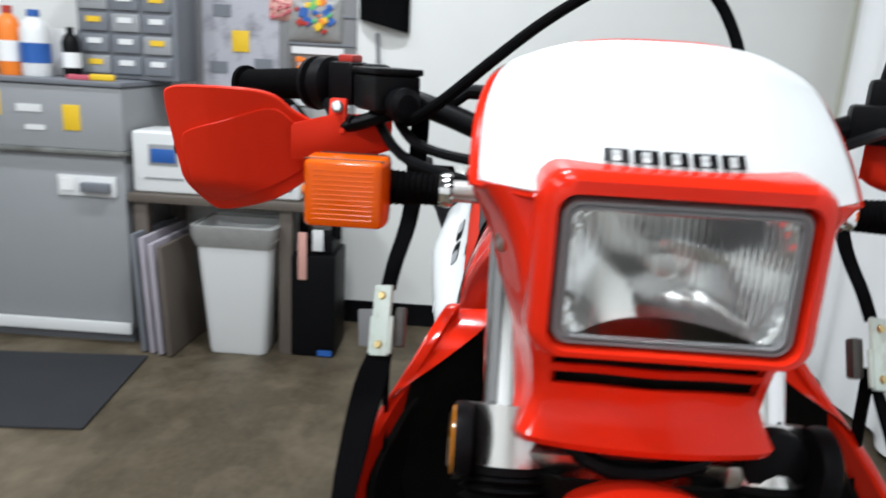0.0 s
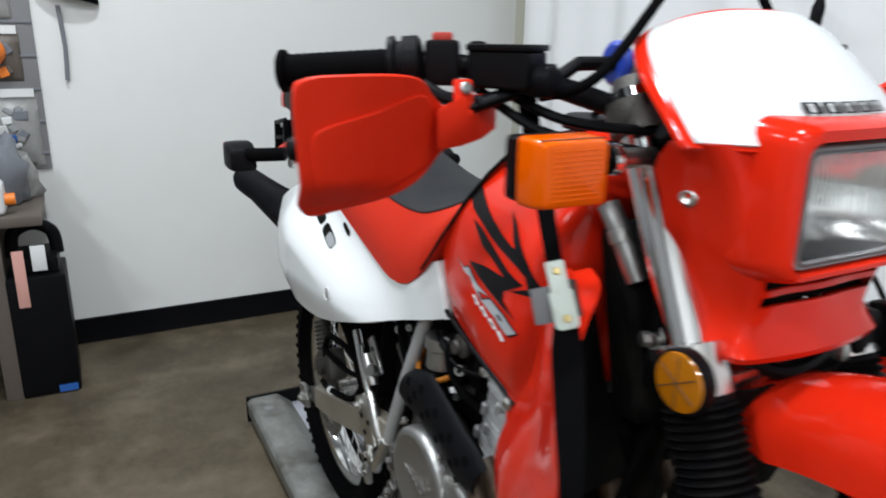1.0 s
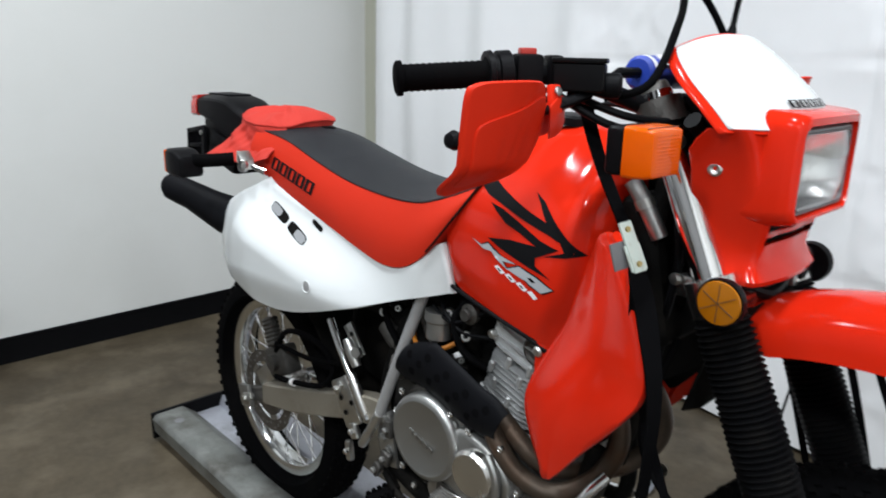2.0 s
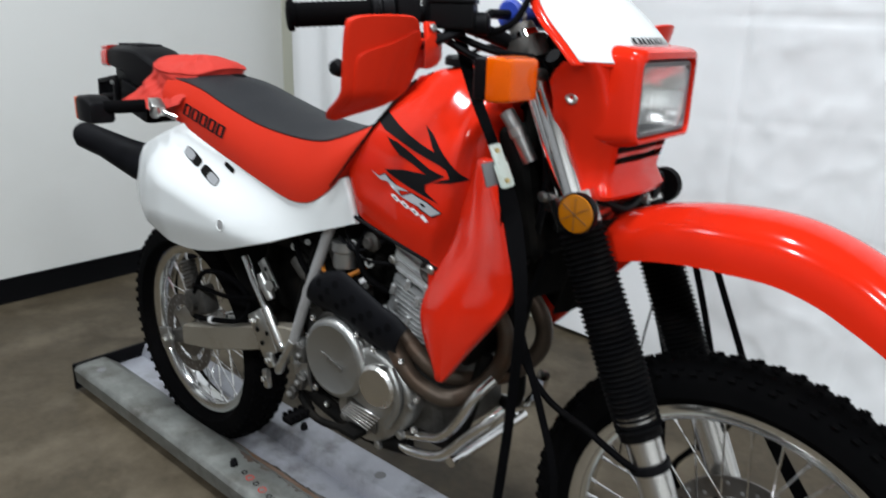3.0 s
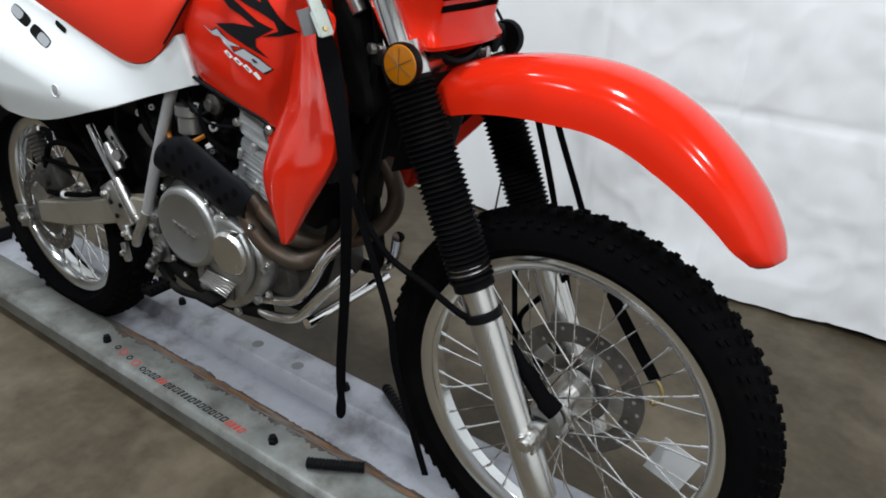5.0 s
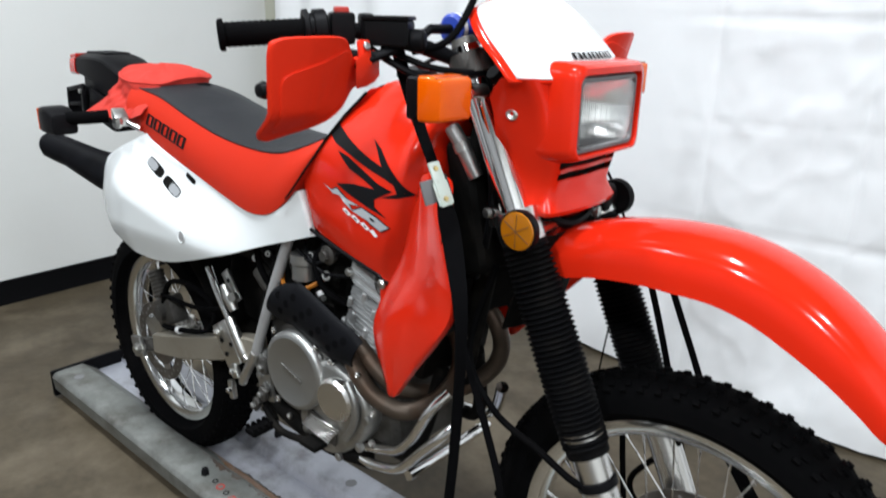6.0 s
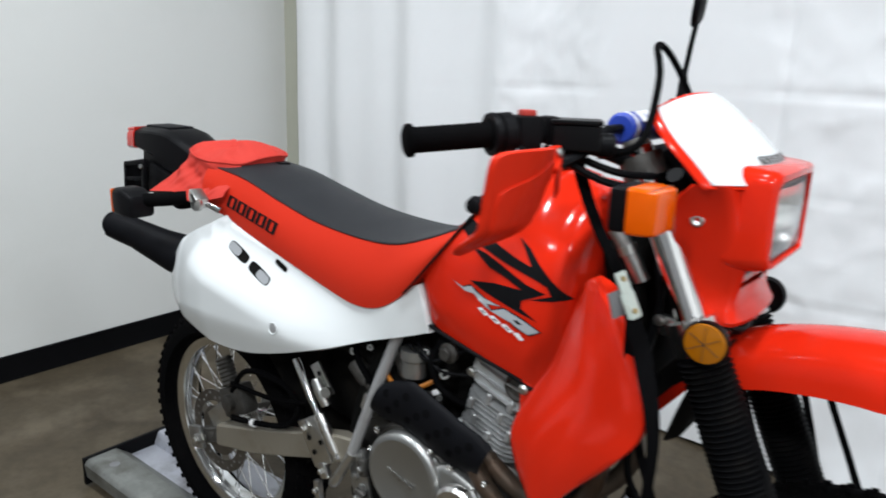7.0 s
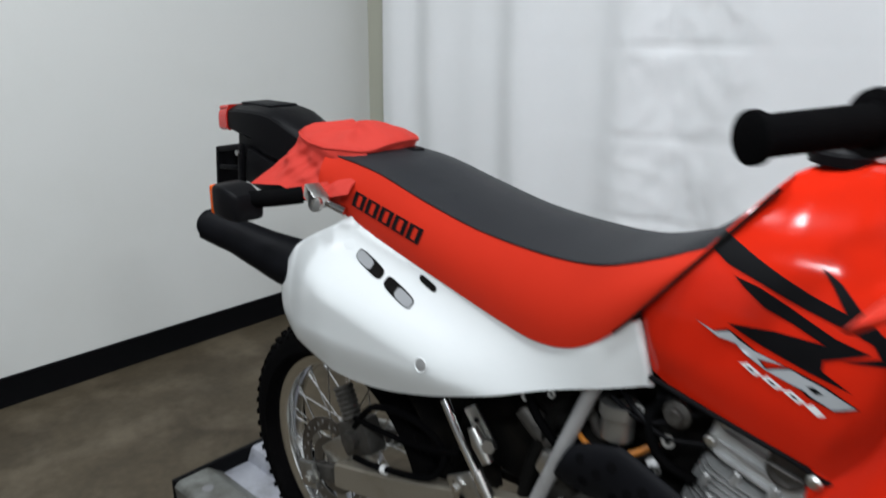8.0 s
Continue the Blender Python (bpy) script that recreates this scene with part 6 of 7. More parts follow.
    part("switch_nut", revolve([(-0.005, 0.0), (-0.005, 0.012), (0.005, 0.012), (0.005, 0.0)], (0.474, -0.156, 0.645), (0.3, -1, 0.2), 6), M_STEEL, bike)
    part("battery_box", box((0.20, 0.20, 0.14), pose(0.26, 0, 0.87, 0, -12, 0), 0.02), M_ENGSHADE, bike)
    cal = part("rear_caliper", box((0.09, 0.045, 0.075), pose(0.125, -0.120, 0.50, 0, -25, 0), 0.012), M_CASTDARK, bike, "rear brake caliper")
    part("caliper_piston", revolve([(0, 0.02), (0.016, 0.02), (0.018, 0.012), (0.018, 0)], (0.125, -0.140, 0.50), (0, -1, 0), 18), M_CASTDARK, cal)
    part("caliper_hanger", box((0.09, 0.012, 0.05), pose(0.06, -0.128, 0.44, 0, -40, 0), 0.005), M_STEEL, cal)
    part("caliper_reservoir", tube([Vector((0.085, -0.13, 0.600)).lerp(Vector((0.120, -0.135, 0.540)), k / 14) for k in range(15)], [0.021 if k % 2 else 0.0175 for k in range(15)], 16), M_CASTDARK, cal, "dark ribbed cylinder")
    part("brake_hose", tube(catmull([(0.13, -0.14, 0.53), (0.20, -0.15, 0.605), (0.30, -0.14, 0.61), (0.36, -0.135, 0.57), (0.34, -0.15, 0.52), (0.22, -0.16, 0.49), (0.14, -0.15, 0.47)], 7), 0.0065, 10), M_RUBBER, cal, "black brake hose")
    part("hose_clip", revolve([(-0.006, 0.009), (0.006, 0.009), (0.006, 0.0065), (-0.006, 0.0065)], (0.235, -0.160, 0.492), (1, 0, 0.2), 14, True), M_DECALWHITE, cal)
    for x, z, w, h, tilt in ((0.418, 0.548, 0.020, 0.030, 20), (0.470, 0.468, 0.024, 0.034, -25), (0.452, 0.415, 0.016, 0.045, -8), (0.574, 0.452, 0.026, 0.030, 15), (0.583, 0.520, 0.020, 0.036, -10), (0.545, 0.415, 0.022, 0.032, 30)):
        lug = part("bracket_lug", box((w, 0.014, h), pose(x, -0.160, z, 0, tilt, 0), 0.005), M_STEEL if x < 0.5 else M_CASTDARK, bike, "worn metal lug")
        part("lug_bolt", revolve([(0, 0.0065), (0.006, 0.0065), (0.008, 0.004), (0.008, 0)], (x, -0.167, z), (0, -1, 0.1), 6), M_ALU if x < 0.5 else M_CAST, lug)
    part("second_hose", tube(catmull([(0.10, -0.135, 0.545), (0.19, -0.15, 0.560), (0.30, -0.145, 0.565), (0.40, -0.140, 0.590)], 6), 0.0055, 10), M_RUBBER, cal, "black brake hose")
    rod("brake_rod", [(0.372, -0.148, 0.685), (0.42, -0.152, 0.62), (0.505, -0.152, 0.505)], 0.008, M_CHROME, "silver brake rod")
    bm = tube([(0.43, -0.150, 0.605), (0.445, -0.150, 0.585), (0.446, -0.150, 0.584), (0.49, -0.152, 0.524), (0.50, -0.152, 0.51)], [0.008, 0.0085, 0.0115, 0.0115, 0.008], 14)
    part("rear_master_cylinder", bm, M_ALU, bike, "silver rear master cylinder")
    plate = part("peg_bracket", box((0.060, 0.008, 0.105), pose(0.440, -0.157, 0.522, 0, -32, 0), 0.005), M_STEEL, bike, "zinc foot peg bracket")
    for dx, dz in ((-0.028, 0.028), (-0.014, 0.006), (0.002, -0.022), (0.022, 0.008)):
        part("bracket_hole", revolve([(0, 0.0), (0, 0.005), (0.002, 0.006), (0.002, 0)], (0.440 + dx, -0.1612, 0.522 + dz), (0, -1, 0), 10), M_GLOSSBLACK, plate)
    mount = part("peg_mount", box((0.050, 0.016, 0.12), pose(0.560, -0.142, 0.485, 0, -12, 0), 0.006), M_CAST, bike, "zinc peg mounting plate")
    for dx, dz, r in ((0.0, 0.045, 0.011), (-0.008, 0.0, 0.009), (0.012, -0.02, 0.010), (0.0, -0.05, 0.009)):
        part("mount_bolt", revolve([(0, r), (0.006, r), (0.008, r * 0.6), (0.008, 0)], (0.560 + dx, -0.150, 0.485 + dz), (0, -1, 0), 6), M_CAST, mount)
    tab = part("switch_bracket", box((0.030, 0.006, 0.075), pose(0.440, -0.135, 0.655, 0, -38, 0), 0.002), M_STEEL, bike, "folded zinc bracket")
    part("bracket_hole", revolve([(0, 0.005), (0.001, 0.0055), (0.001, 0)], (0.434, -0.1385, 0.668), (0, -1, 0), 10), M_GLOSSBLACK, tab)
    for k, (a, b, r) in enumerate((((0.50, -0.10, 0.70), (0.56, -0.10, 0.66), 0.018), ((0.47, -0.09, 0.76), (0.58, -0.095, 0.74), 0.012), ((0.60, -0.095, 0.775), (0.64, -0.10, 0.70), 0.009), ((0.72, -0.10, 0.80), (0.78, -0.09, 0.81), 0.014))):
        part("hose_end", tube([a, Vector(a).lerp(Vector(b), 0.5), b], [r, r * 1.15, r], 12), M_BLACK if k % 2 else M_CASTDARK, bike)
    for x, z, r in ((0.515, 0.735, 0.008), (0.56, 0.755, 0.006), (0.70, 0.785, 0.007), (0.745, 0.755, 0.009), (0.60, 0.69, 0.006), (0.735, 0.705, 0.005)):
        part("clip", revolve([(-0.004, r * 0.5), (-0.004, r), (0.004, r), (0.004, r * 0.5)], (x, -0.118, z), (0.5, -1, 0.3), 10, True), M_STEEL, bike, "")
    rod("breather_hose", [(0.50, -0.105, 0.80), (0.53, -0.12, 0.72), (0.60, -0.12, 0.655), (0.62, -0.11, 0.60)], 0.007, M_RUBBER)
    rod("throttle_cable", [(0.66, -0.12, 0.79), (0.72, -0.125, 0.775), (0.80, -0.11, 0.82)], 0.0035, M_BLACK)
    rod("stay_foot", [(0.552, -0.160, 0.54), (0.535, -0.165, 0.505), (0.515, -0.168, 0.470), (0.498, -0.160, 0.452)], 0.010, M_STEEL)
    peg = part("foot_peg", box((0.034, 0.066, 0.014), pose(0.59, -0.180, 0.385, 0, 0, 0), 0.004), M_RUBBER, bike, "black toothed foot peg")
    for k in range(5):
        for dx in (-0.013, 0.013):
            part("peg_tooth", box((0.006, 0.007, 0.008), pose(0.59 + dx, -0.207 + 0.0135 * k, 0.394)), M_RUBBER, peg)
    rod("peg_arm", [(0.53, -0.125, 0.44), (0.56, -0.14, 0.405), (0.59, -0.15, 0.385)], 0.012, M_ENGSHADE)
    rod("brake_pedal", [(0.56, -0.150, 0.41), (0.62, -0.160, 0.385), (0.69, -0.165, 0.395), (0.735, -0.165, 0.407)], 0.008, M_ENGSHADE, "black brake pedal")
    part("pedal_pad", box((0.05, 0.035, 0.012), pose(0.745, -0.166, 0.408), 0.003), M_ENGSHADE, bike)
    rod("chain_run", [(0.0, 0.075, 0.43), (0.3, 0.075, 0.50), (0.58, 0.075, 0.545)], 0.008, M_STEEL)
    rod("side_stand", [(0.56, 0.13, 0.40), (0.40, 0.15, 0.36), (0.25, 0.155, 0.34)], 0.011, M_ENGSHADE)


frame_tubes()


def engine():
    bm = bmesh.new()
    add_box(bm, (0.36, 0.22, 0.20), pose(0.74, 0, 0.50, 0, -6, 0), 0.035, 3)
    add_box(bm, (0.20, 0.20, 0.14), pose(0.60, 0, 0.545, 0, 10, 0), 0.03, 3)
    e = part("engine", bm, M_CASTDARK, bike, "grey air-cooled single cylinder engine")
    # clutch cover
    bm = revolve([(0, 0.096), (0.018, 0.096), (0.026, 0.090), (0.026, 0.0)], (0.687, -0.118, 0.547), (0, -1, 0), 48)
    part("clutch_case", bm, M_CASTDARK, e)
    bm = revolve([(0, 0.084), (0.020, 0.084), (0.025, 0.082), (0.029, 0.077), (0.0300, 0.071), (0.0290, 0.069), (0.0295, 0.0)], (0.687, -0.140, 0.547), (0.04, -1, 0.02), 64)
    cover = part("clutch_cover", bm, M_COVER, e, "round satin clutch cover")
    for k in range(5):
        part("letter_bar", box((0.010, 0.0012, 0.010), pose(0.687 - 0.026 + 0.013 * k, -0.1712, 0.552 - 0.004 * k, 0, 18, 0)), M_CAST, cover, "faint raised bar")
    lower = [Vector((p.x, p.y)) for p in catmull([(0.755, 0.585), (0.815, 0.585), (0.868, 0.553), (0.880, 0.500), (0.850, 0.445), (0.790, 0.398), (0.735, 0.395), (0.690, 0.430), (0.700, 0.470), (0.755, 0.50)], 5, True)]
    part("crank_cover", shell(lower, (0.79, 0.49), lambda a, b: Vector((a, -0.150 - 0.012 * math.exp(-((a - 0.79) ** 2 + (b - 0.51) ** 2) / 0.003), b)), 0.04, (0, 1, 0), 7, 0.012), M_CAST, e, "silver crankcase cover", sharp=50)
    part("filter_cap", revolve([(0, 0.044), (0.014, 0.044), (0.020, 0.038), (0.022, 0.0)], (0.815, -0.155, 0.535), (0.1, -1, 0), 36), M_ALU, e, "polished round oil filter cap")
    part("case_ridge", tube(catmull([(0.842, -0.158, 0.58), (0.865, -0.160, 0.545), (0.862, -0.160, 0.50), (0.835, -0.158, 0.455)], 6), 0.008, 10), M_COVER, e)
    for k in range(6):
        f = k / 5
        a, b = Vector((lerp(0.732, 0.704, f), -0.1600, lerp(0.467, 0.437, f))), Vector((lerp(0.818, 0.786, f), -0.1605, lerp(0.464, 0.424, f)))
        part("cover_fin", tube([a, a.lerp(b, 0.04), a.lerp(b, 0.96), b], [0.0012, 0.0028, 0.0028, 0.0012], 8), M_ALU, e)
    part("fin_shade", box((0.088, 0.004, 0.044), pose(0.760, -0.1545, 0.447, 0, 8, 0), 0.001), M_CASTDARK, e)
    for x, z in ((0.87, 0.575), (0.885, 0.51), (0.86, 0.44), (0.80, 0.392), (0.70, 0.415), (0.752, 0.595)):
        part("case_bolt", revolve([(0, 0.009), (0.010, 0.009), (0.012, 0.006), (0.012, 0)], (x, -0.140, z), (0, -1, 0), 8), M_CAST, e)
    # dark lower frame and small parts round the case
    part("lower_rail", tube(catmull([(0.54, -0.128, 0.47), (0.58, -0.132, 0.425), (0.66, -0.134, 0.402), (0.76, -0.132, 0.392), (0.86, -0.120, 0.400)], 6), 0.017, 12), M_ENGSHADE, e, "black lower frame tube")
    part("sump", box((0.26, 0.20, 0.070), pose(0.690, 0, 0.415, 0, 4, 0), 0.02), M_ENGSHADE, e, "black underside of the engine")
    part("pivot_cover", revolve([(0, 0.050), (0.020, 0.048), (0.026, 0.036), (0.026, 0.0)], (0.590, -0.118, 0.485), (0, -1, 0), 24), M_ENGSHADE, e, "black pivot cover")
    for x, z, r in ((0.612, 0.610, 0.007), (0.596, 0.565, 0.006), (0.615, 0.452, 0.008), (0.650, 0.425, 0.006), (0.745, 0.615, 0.006), (0.790, 0.600, 0.007), (0.865, 0.600, 0.006), (0.905, 0.535, 0.006), (0.900, 0.470, 0.007)):
        part("case_screw", revolve([(0, r), (0.006, r), (0.008, r * 0.6), (0.006, r * 0.3), (0.006, 0)], (x, -0.148, z), (0, -1, 0), 10), M_ALU, e)
    # cylinder and head fins
    lean = pose(0, 0, 0, 0, 17, 0)
    base = Vector((0.815, 0, 0.625))
    core = part("cylinder", box((0.105, 0.125, 0.19), Matrix.Translation(base) @ lean @ pose(0, 0, 0.085), 0.02), M_CASTDARK, e, "finned grey cylinder")
    def fin(h, long, wide, seed):
        """A cast fin with an uneven rounded outline."""
        rings = []
        for z, f in ((-0.0021, 0.985), (-0.0008, 1.0), (0.0008, 1.0), (0.0019, 0.975)):
            ring = []
            for k in range(36):
                a = 2 * math.pi * k / 36
                c, sn = math.cos(a), math.sin(a)
                p = Vector((long * f * math.copysign(abs(c) ** 0.45, c), wide * f * math.copysign(abs(sn) ** 0.45, sn), 0))
                grow = 1 + 0.028 * noise.noise(Vector((p.x * 40, p.y * 40, seed * 1.7)))
                ring.append(lean_at @ Vector((p.x * grow, p.y * grow, h + z + 0.0024 * noise.noise(Vector((p.x * 45, seed * 2.3, p.y * 45))))))
            rings.append(ring)
        return loft(rings)
    lean_at = Matrix.Translation(base) @ lean
    for k in range(12):
        part("fin", fin(-0.010 + 0.0098 * k, 0.070, 0.104, k), M_FIN, core)
    head = part("cylinder_head", box((0.148, 0.200, 0.074), lean_at @ pose(0.004, 0, 0.153), 0.012, 3), M_FIN, e, "cast grey cylinder head with ribs")
    for k in range(4):
        part("head_rib", fin(0.121 + 0.0185 * k, 0.0775, 0.1075, 20 + k), M_FIN, head)
    well = lean_at @ Vector((0.030, -0.1005, 0.162))
    part("plug_well", revolve([(0, 0.027), (0.006, 0.026), (0.007, 0.022), (0.002, 0.018), (0.002, 0.0)], well, (0.05, -1, 0), 24), M_CASTDARK, head, "dark round plug well")
    for dx, h in ((-0.062, 0.135), (-0.055, 0.172), (0.066, 0.130), (0.0, 0.180)):
        part("head_nut", revolve([(0, 0.008), (0.009, 0.008), (0.011, 0.005), (0.011, 0)], lean_at @ Vector((dx, -0.1005, h)), (0, -1, 0), 8), M_STEEL, head)
    for k, (dx, h) in enumerate(((-0.052, 0.03), (-0.046, 0.105), (0.008, 0.05), (0.018, 0.12), (0.045, 0.09), (-0.015, 0.145), (-0.03, 0.07), (0.03, 0.165))):
        part("fin_rib", box((0.011, 0.012, 0.024), lean_at @ pose(dx, -0.101, h * 0.72), 0.003, 1), M_FIN, core)
    for dx in (-0.045, 0.04):
        part("head_bolt", revolve([(0, 0.008), (0.012, 0.008), (0.014, 0.005), (0.014, 0)], lean_at @ Vector((dx, -0.094, 0.180)), (0, -0.3, 1), 6), M_STEEL, core)
    part("oil_cooler", box((0.05, 0.19, 0.19), pose(0.965, 0, 0.70, 0, 10, 0), 0.012), M_ENGSHADE, e, "black oil cooler block")
    part("head_cover", box((0.13, 0.19, 0.05), Matrix.Translation(base) @ lean @ pose(0, 0, 0.205), 0.016), M_FIN, e, "cast rocker cover")
    for dx in (-0.03, 0.03):
        part("rocker_cap", revolve([(0, 0.022), (0.012, 0.022), (0.015, 0.016), (0.015, 0)], Matrix.Translation(base) @ lean @ Vector((dx, -0.097, 0.205)), (0, -1, 0), 20), M_FIN, e)
    # carburettor, hoses and small parts behind the cylinder
    carb = part("carburettor", revolve([(0, 0.024), (0.03, 0.024), (0.034, 0.028), (0.052, 0.028), (0.052, 0.0)], (0.668, -0.112, 0.728), (0, 0.05, 1), 24), M_COVER, bike, "small grey carburettor with a metal cap")
    part("carb_body", tube([(0.62, -0.05, 0.745), (0.74, -0.05, 0.725)], 0.034, 18), M_ENGSHADE, carb)
    part("carb_bowl", tube([(0.675, -0.06, 0.69), (0.675, -0.06, 0.645)], 0.026, 16), M_CASTDARK, carb)
    part("fuel_hose", tube(catmull([(0.590, -0.105, 0.722), (0.635, -0.137, 0.712), (0.690, -0.137, 0.716), (0.730, -0.112, 0.742)], 6), 0.0045, 10), M_ORANGEHOSE, carb, "orange fuel hose")
    part("hose", tube(catmull([(0.76, -0.07, 0.83), (0.72, -0.12, 0.79), (0.735, -0.12, 0.73), (0.78, -0.10, 0.70)], 6), 0.007, 10), M_RUBBER, carb)
    part("tank_tap", revolve([(0, 0.017), (0.012, 0.019), (0.016, 0.012), (0.024, 0.010), (0.024, 0)], (0.755, -0.112, 0.800), (0, -1, 0), 18), M_CASTDARK, carb, "round fuel tap")
    part("connector", box((0.010, 0.012, 0.016), pose(0.728, -0.118, 0.715, 0, 60, 0), 0.002), M_DECALWHITE, carb, "white wiring connector")
    part("wire", tube(catmull([(0.66, -0.10, 0.80), (0.70, -0.125, 0.785), (0.74, -0.12, 0.76), (0.79, -0.10, 0.76)], 6), 0.004, 8), M_BLACK, carb)
    part("linkage", box((0.04, 0.02, 0.045), pose(0.57, -0.125, 0.64, 0, 20, 0), 0.01), M_STEEL, carb)
    part("starter", tube([(0.60, -0.09, 0.635), (0.70, -0.09, 0.635)], 0.035, 18), M_ENGSHADE, carb)


engine()


def caliper():
    c = part("front_caliper", box((0.055, 0.055, 0.13), pose(1.372, 0.080, 0.375, 0, -34, 0), 0.014), M_ENGSHADE, bike, "black front brake caliper")
    part("caliper_bracket", box((0.05, 0.012, 0.09), pose(1.420, 0.095, 0.345, 0, -34, 0), 0.006), M_CAST, c)
    h = part("front_brake_hose", tube(catmull([(1.14, 0.12, 1.0), (1.20, 0.135, 0.85), (1.30, 0.13, 0.68), (1.36, 0.115, 0.56), (1.39, 0.10, 0.51)], 8), 0.006, 10), M_RUBBER, bike, "black brake hose")
    part("speedo_cable", tube(catmull([(1.12, -0.085, 0.86), (1.10, -0.12, 0.72), (1.16, -0.13, 0.64), (1.25, -0.135, 0.61), (1.318, -0.136, 0.585), (1.345, -0.10, 0.56), (1.37, -0.075, 0.52), (1.41, -0.055, 0.45)], 8), 0.0055, 10), M_RUBBER, h, "black speedometer cable")
    tie = fork_at(0.580, -0.105)
    part("cable_tie", revolve([(-0.008, 0.0285), (-0.006, 0.031), (0.006, 0.031), (0.008, 0.0285)], tie, FORK_WAY, 24), M_BLACK, h, "black cable tie")
    part("speedo_drive", revolve([(0, 0.03), (0.018, 0.03), (0.022, 0.022), (0.022, 0)], (FRONT.x, -0.052, FRONT.z), (0, -1, 0), 24), M_CAST, h)
    part("cable_boot", tube(catmull([(1.372, -0.064, 0.512), (1.405, -0.066, 0.478), (1.440, -0.064, 0.438), (1.462, -0.060, 0.420)], 5), [0.010] * 5 + [0.014] * 6 + [0.017] * 5, 14), M_RUBBER, h, "thick black rubber cable boot at the hub")
    part("horn", revolve([(0, 0.0), (0, 0.018), (0.012, 0.027), (0.026, 0.027), (0.03, 0.02), (0.03, 0.0)], (1.180, 0.104, 0.950), (1, 0.1, 0), 28), M_BLACK, bike, "round black horn under the cowl")
    part("caliper_hose", tube(catmull([(1.330, 0.125, 0.66), (1.379, 0.11, 0.590), (1.367, 0.10, 0.551), (1.328, 0.10, 0.502), (1.303, 0.10, 0.463), (1.305, 0.10, 0.432), (1.335, 0.095, 0.405)], 6), 0.0055, 10), M_RUBBER, bike, "black front brake hose")
    head = part("frame_head", box((0.055, 0.190, 0.22), pose(1.062, -0.008, 0.945, 0, -12, 0), 0.022, 3), M_ENGSHADE, bike, "black frame head and wiring cover")
    for k, y in enumerate((-0.085, -0.05, 0.03)):
        part("wiring", tube(catmull([(1.085, y * 0.6, 1.12), (1.10, y, 1.04), (1.113, y - 0.01, 0.97), (1.095, y, 0.88), (1.06, y * 0.7, 0.82)], 5), 0.006 + 0.001 * k, 8), M_BLACK, head)
    # Added black sheet hides the bright curtain in the gap behind the fork.
    flap = catmull([(1.205, 0, 0.925), (1.170, 0, 0.83), (1.150, 0, 0.76)], 5)
    part("flap_panel", loft([[p + Vector((d, y, 0)) for d, y in ((-0.008, -0.088), (0.004, -0.06), (0.004, 0.06), (-0.008, 0.088), (-0.012, 0.088), (0.0, 0.06), (0.0, -0.06), (-0.012, -0.088))] for p in flap]), M_ENGSHADE, bike, "added black sheet that darkens the gap behind the fork")
    part("horn_bracket", box((0.03, 0.03, 0.02), pose(1.19, 0.085, 0.935), 0.003), M_STEEL, bike)
    part("loom", tube(catmull([(1.19, -0.07, 0.955), (1.205, -0.02, 0.935), (1.2, 0.04, 0.94), (1.18, 0.09, 0.95)], 6), 0.008, 8), M_BLACK, bike)


caliper()


# ---- tie-down straps ----
def strap(name, pts, wide, label, facing=(0.35, -1, 0.1)):
    """Flat webbing along a line."""
    pts = catmull(pts, 7)
    rings, n = [], len(pts)
    for i, p in enumerate(pts):
        way = (pts[min(i + 1, n - 1)] - pts[max(i - 1, 0)]).normalized()
        side = way.cross(Vector(facing)).normalized()
        out = side.cross(way).normalized()
        w = wide(i / (n - 1)) if callable(wide) else wide
        t = 0.0016
        rings.append([p - side * w - out * t, p + side * w - out * t, p + side * w + out * t, p - side * w + out * t])
    return loft(rings)


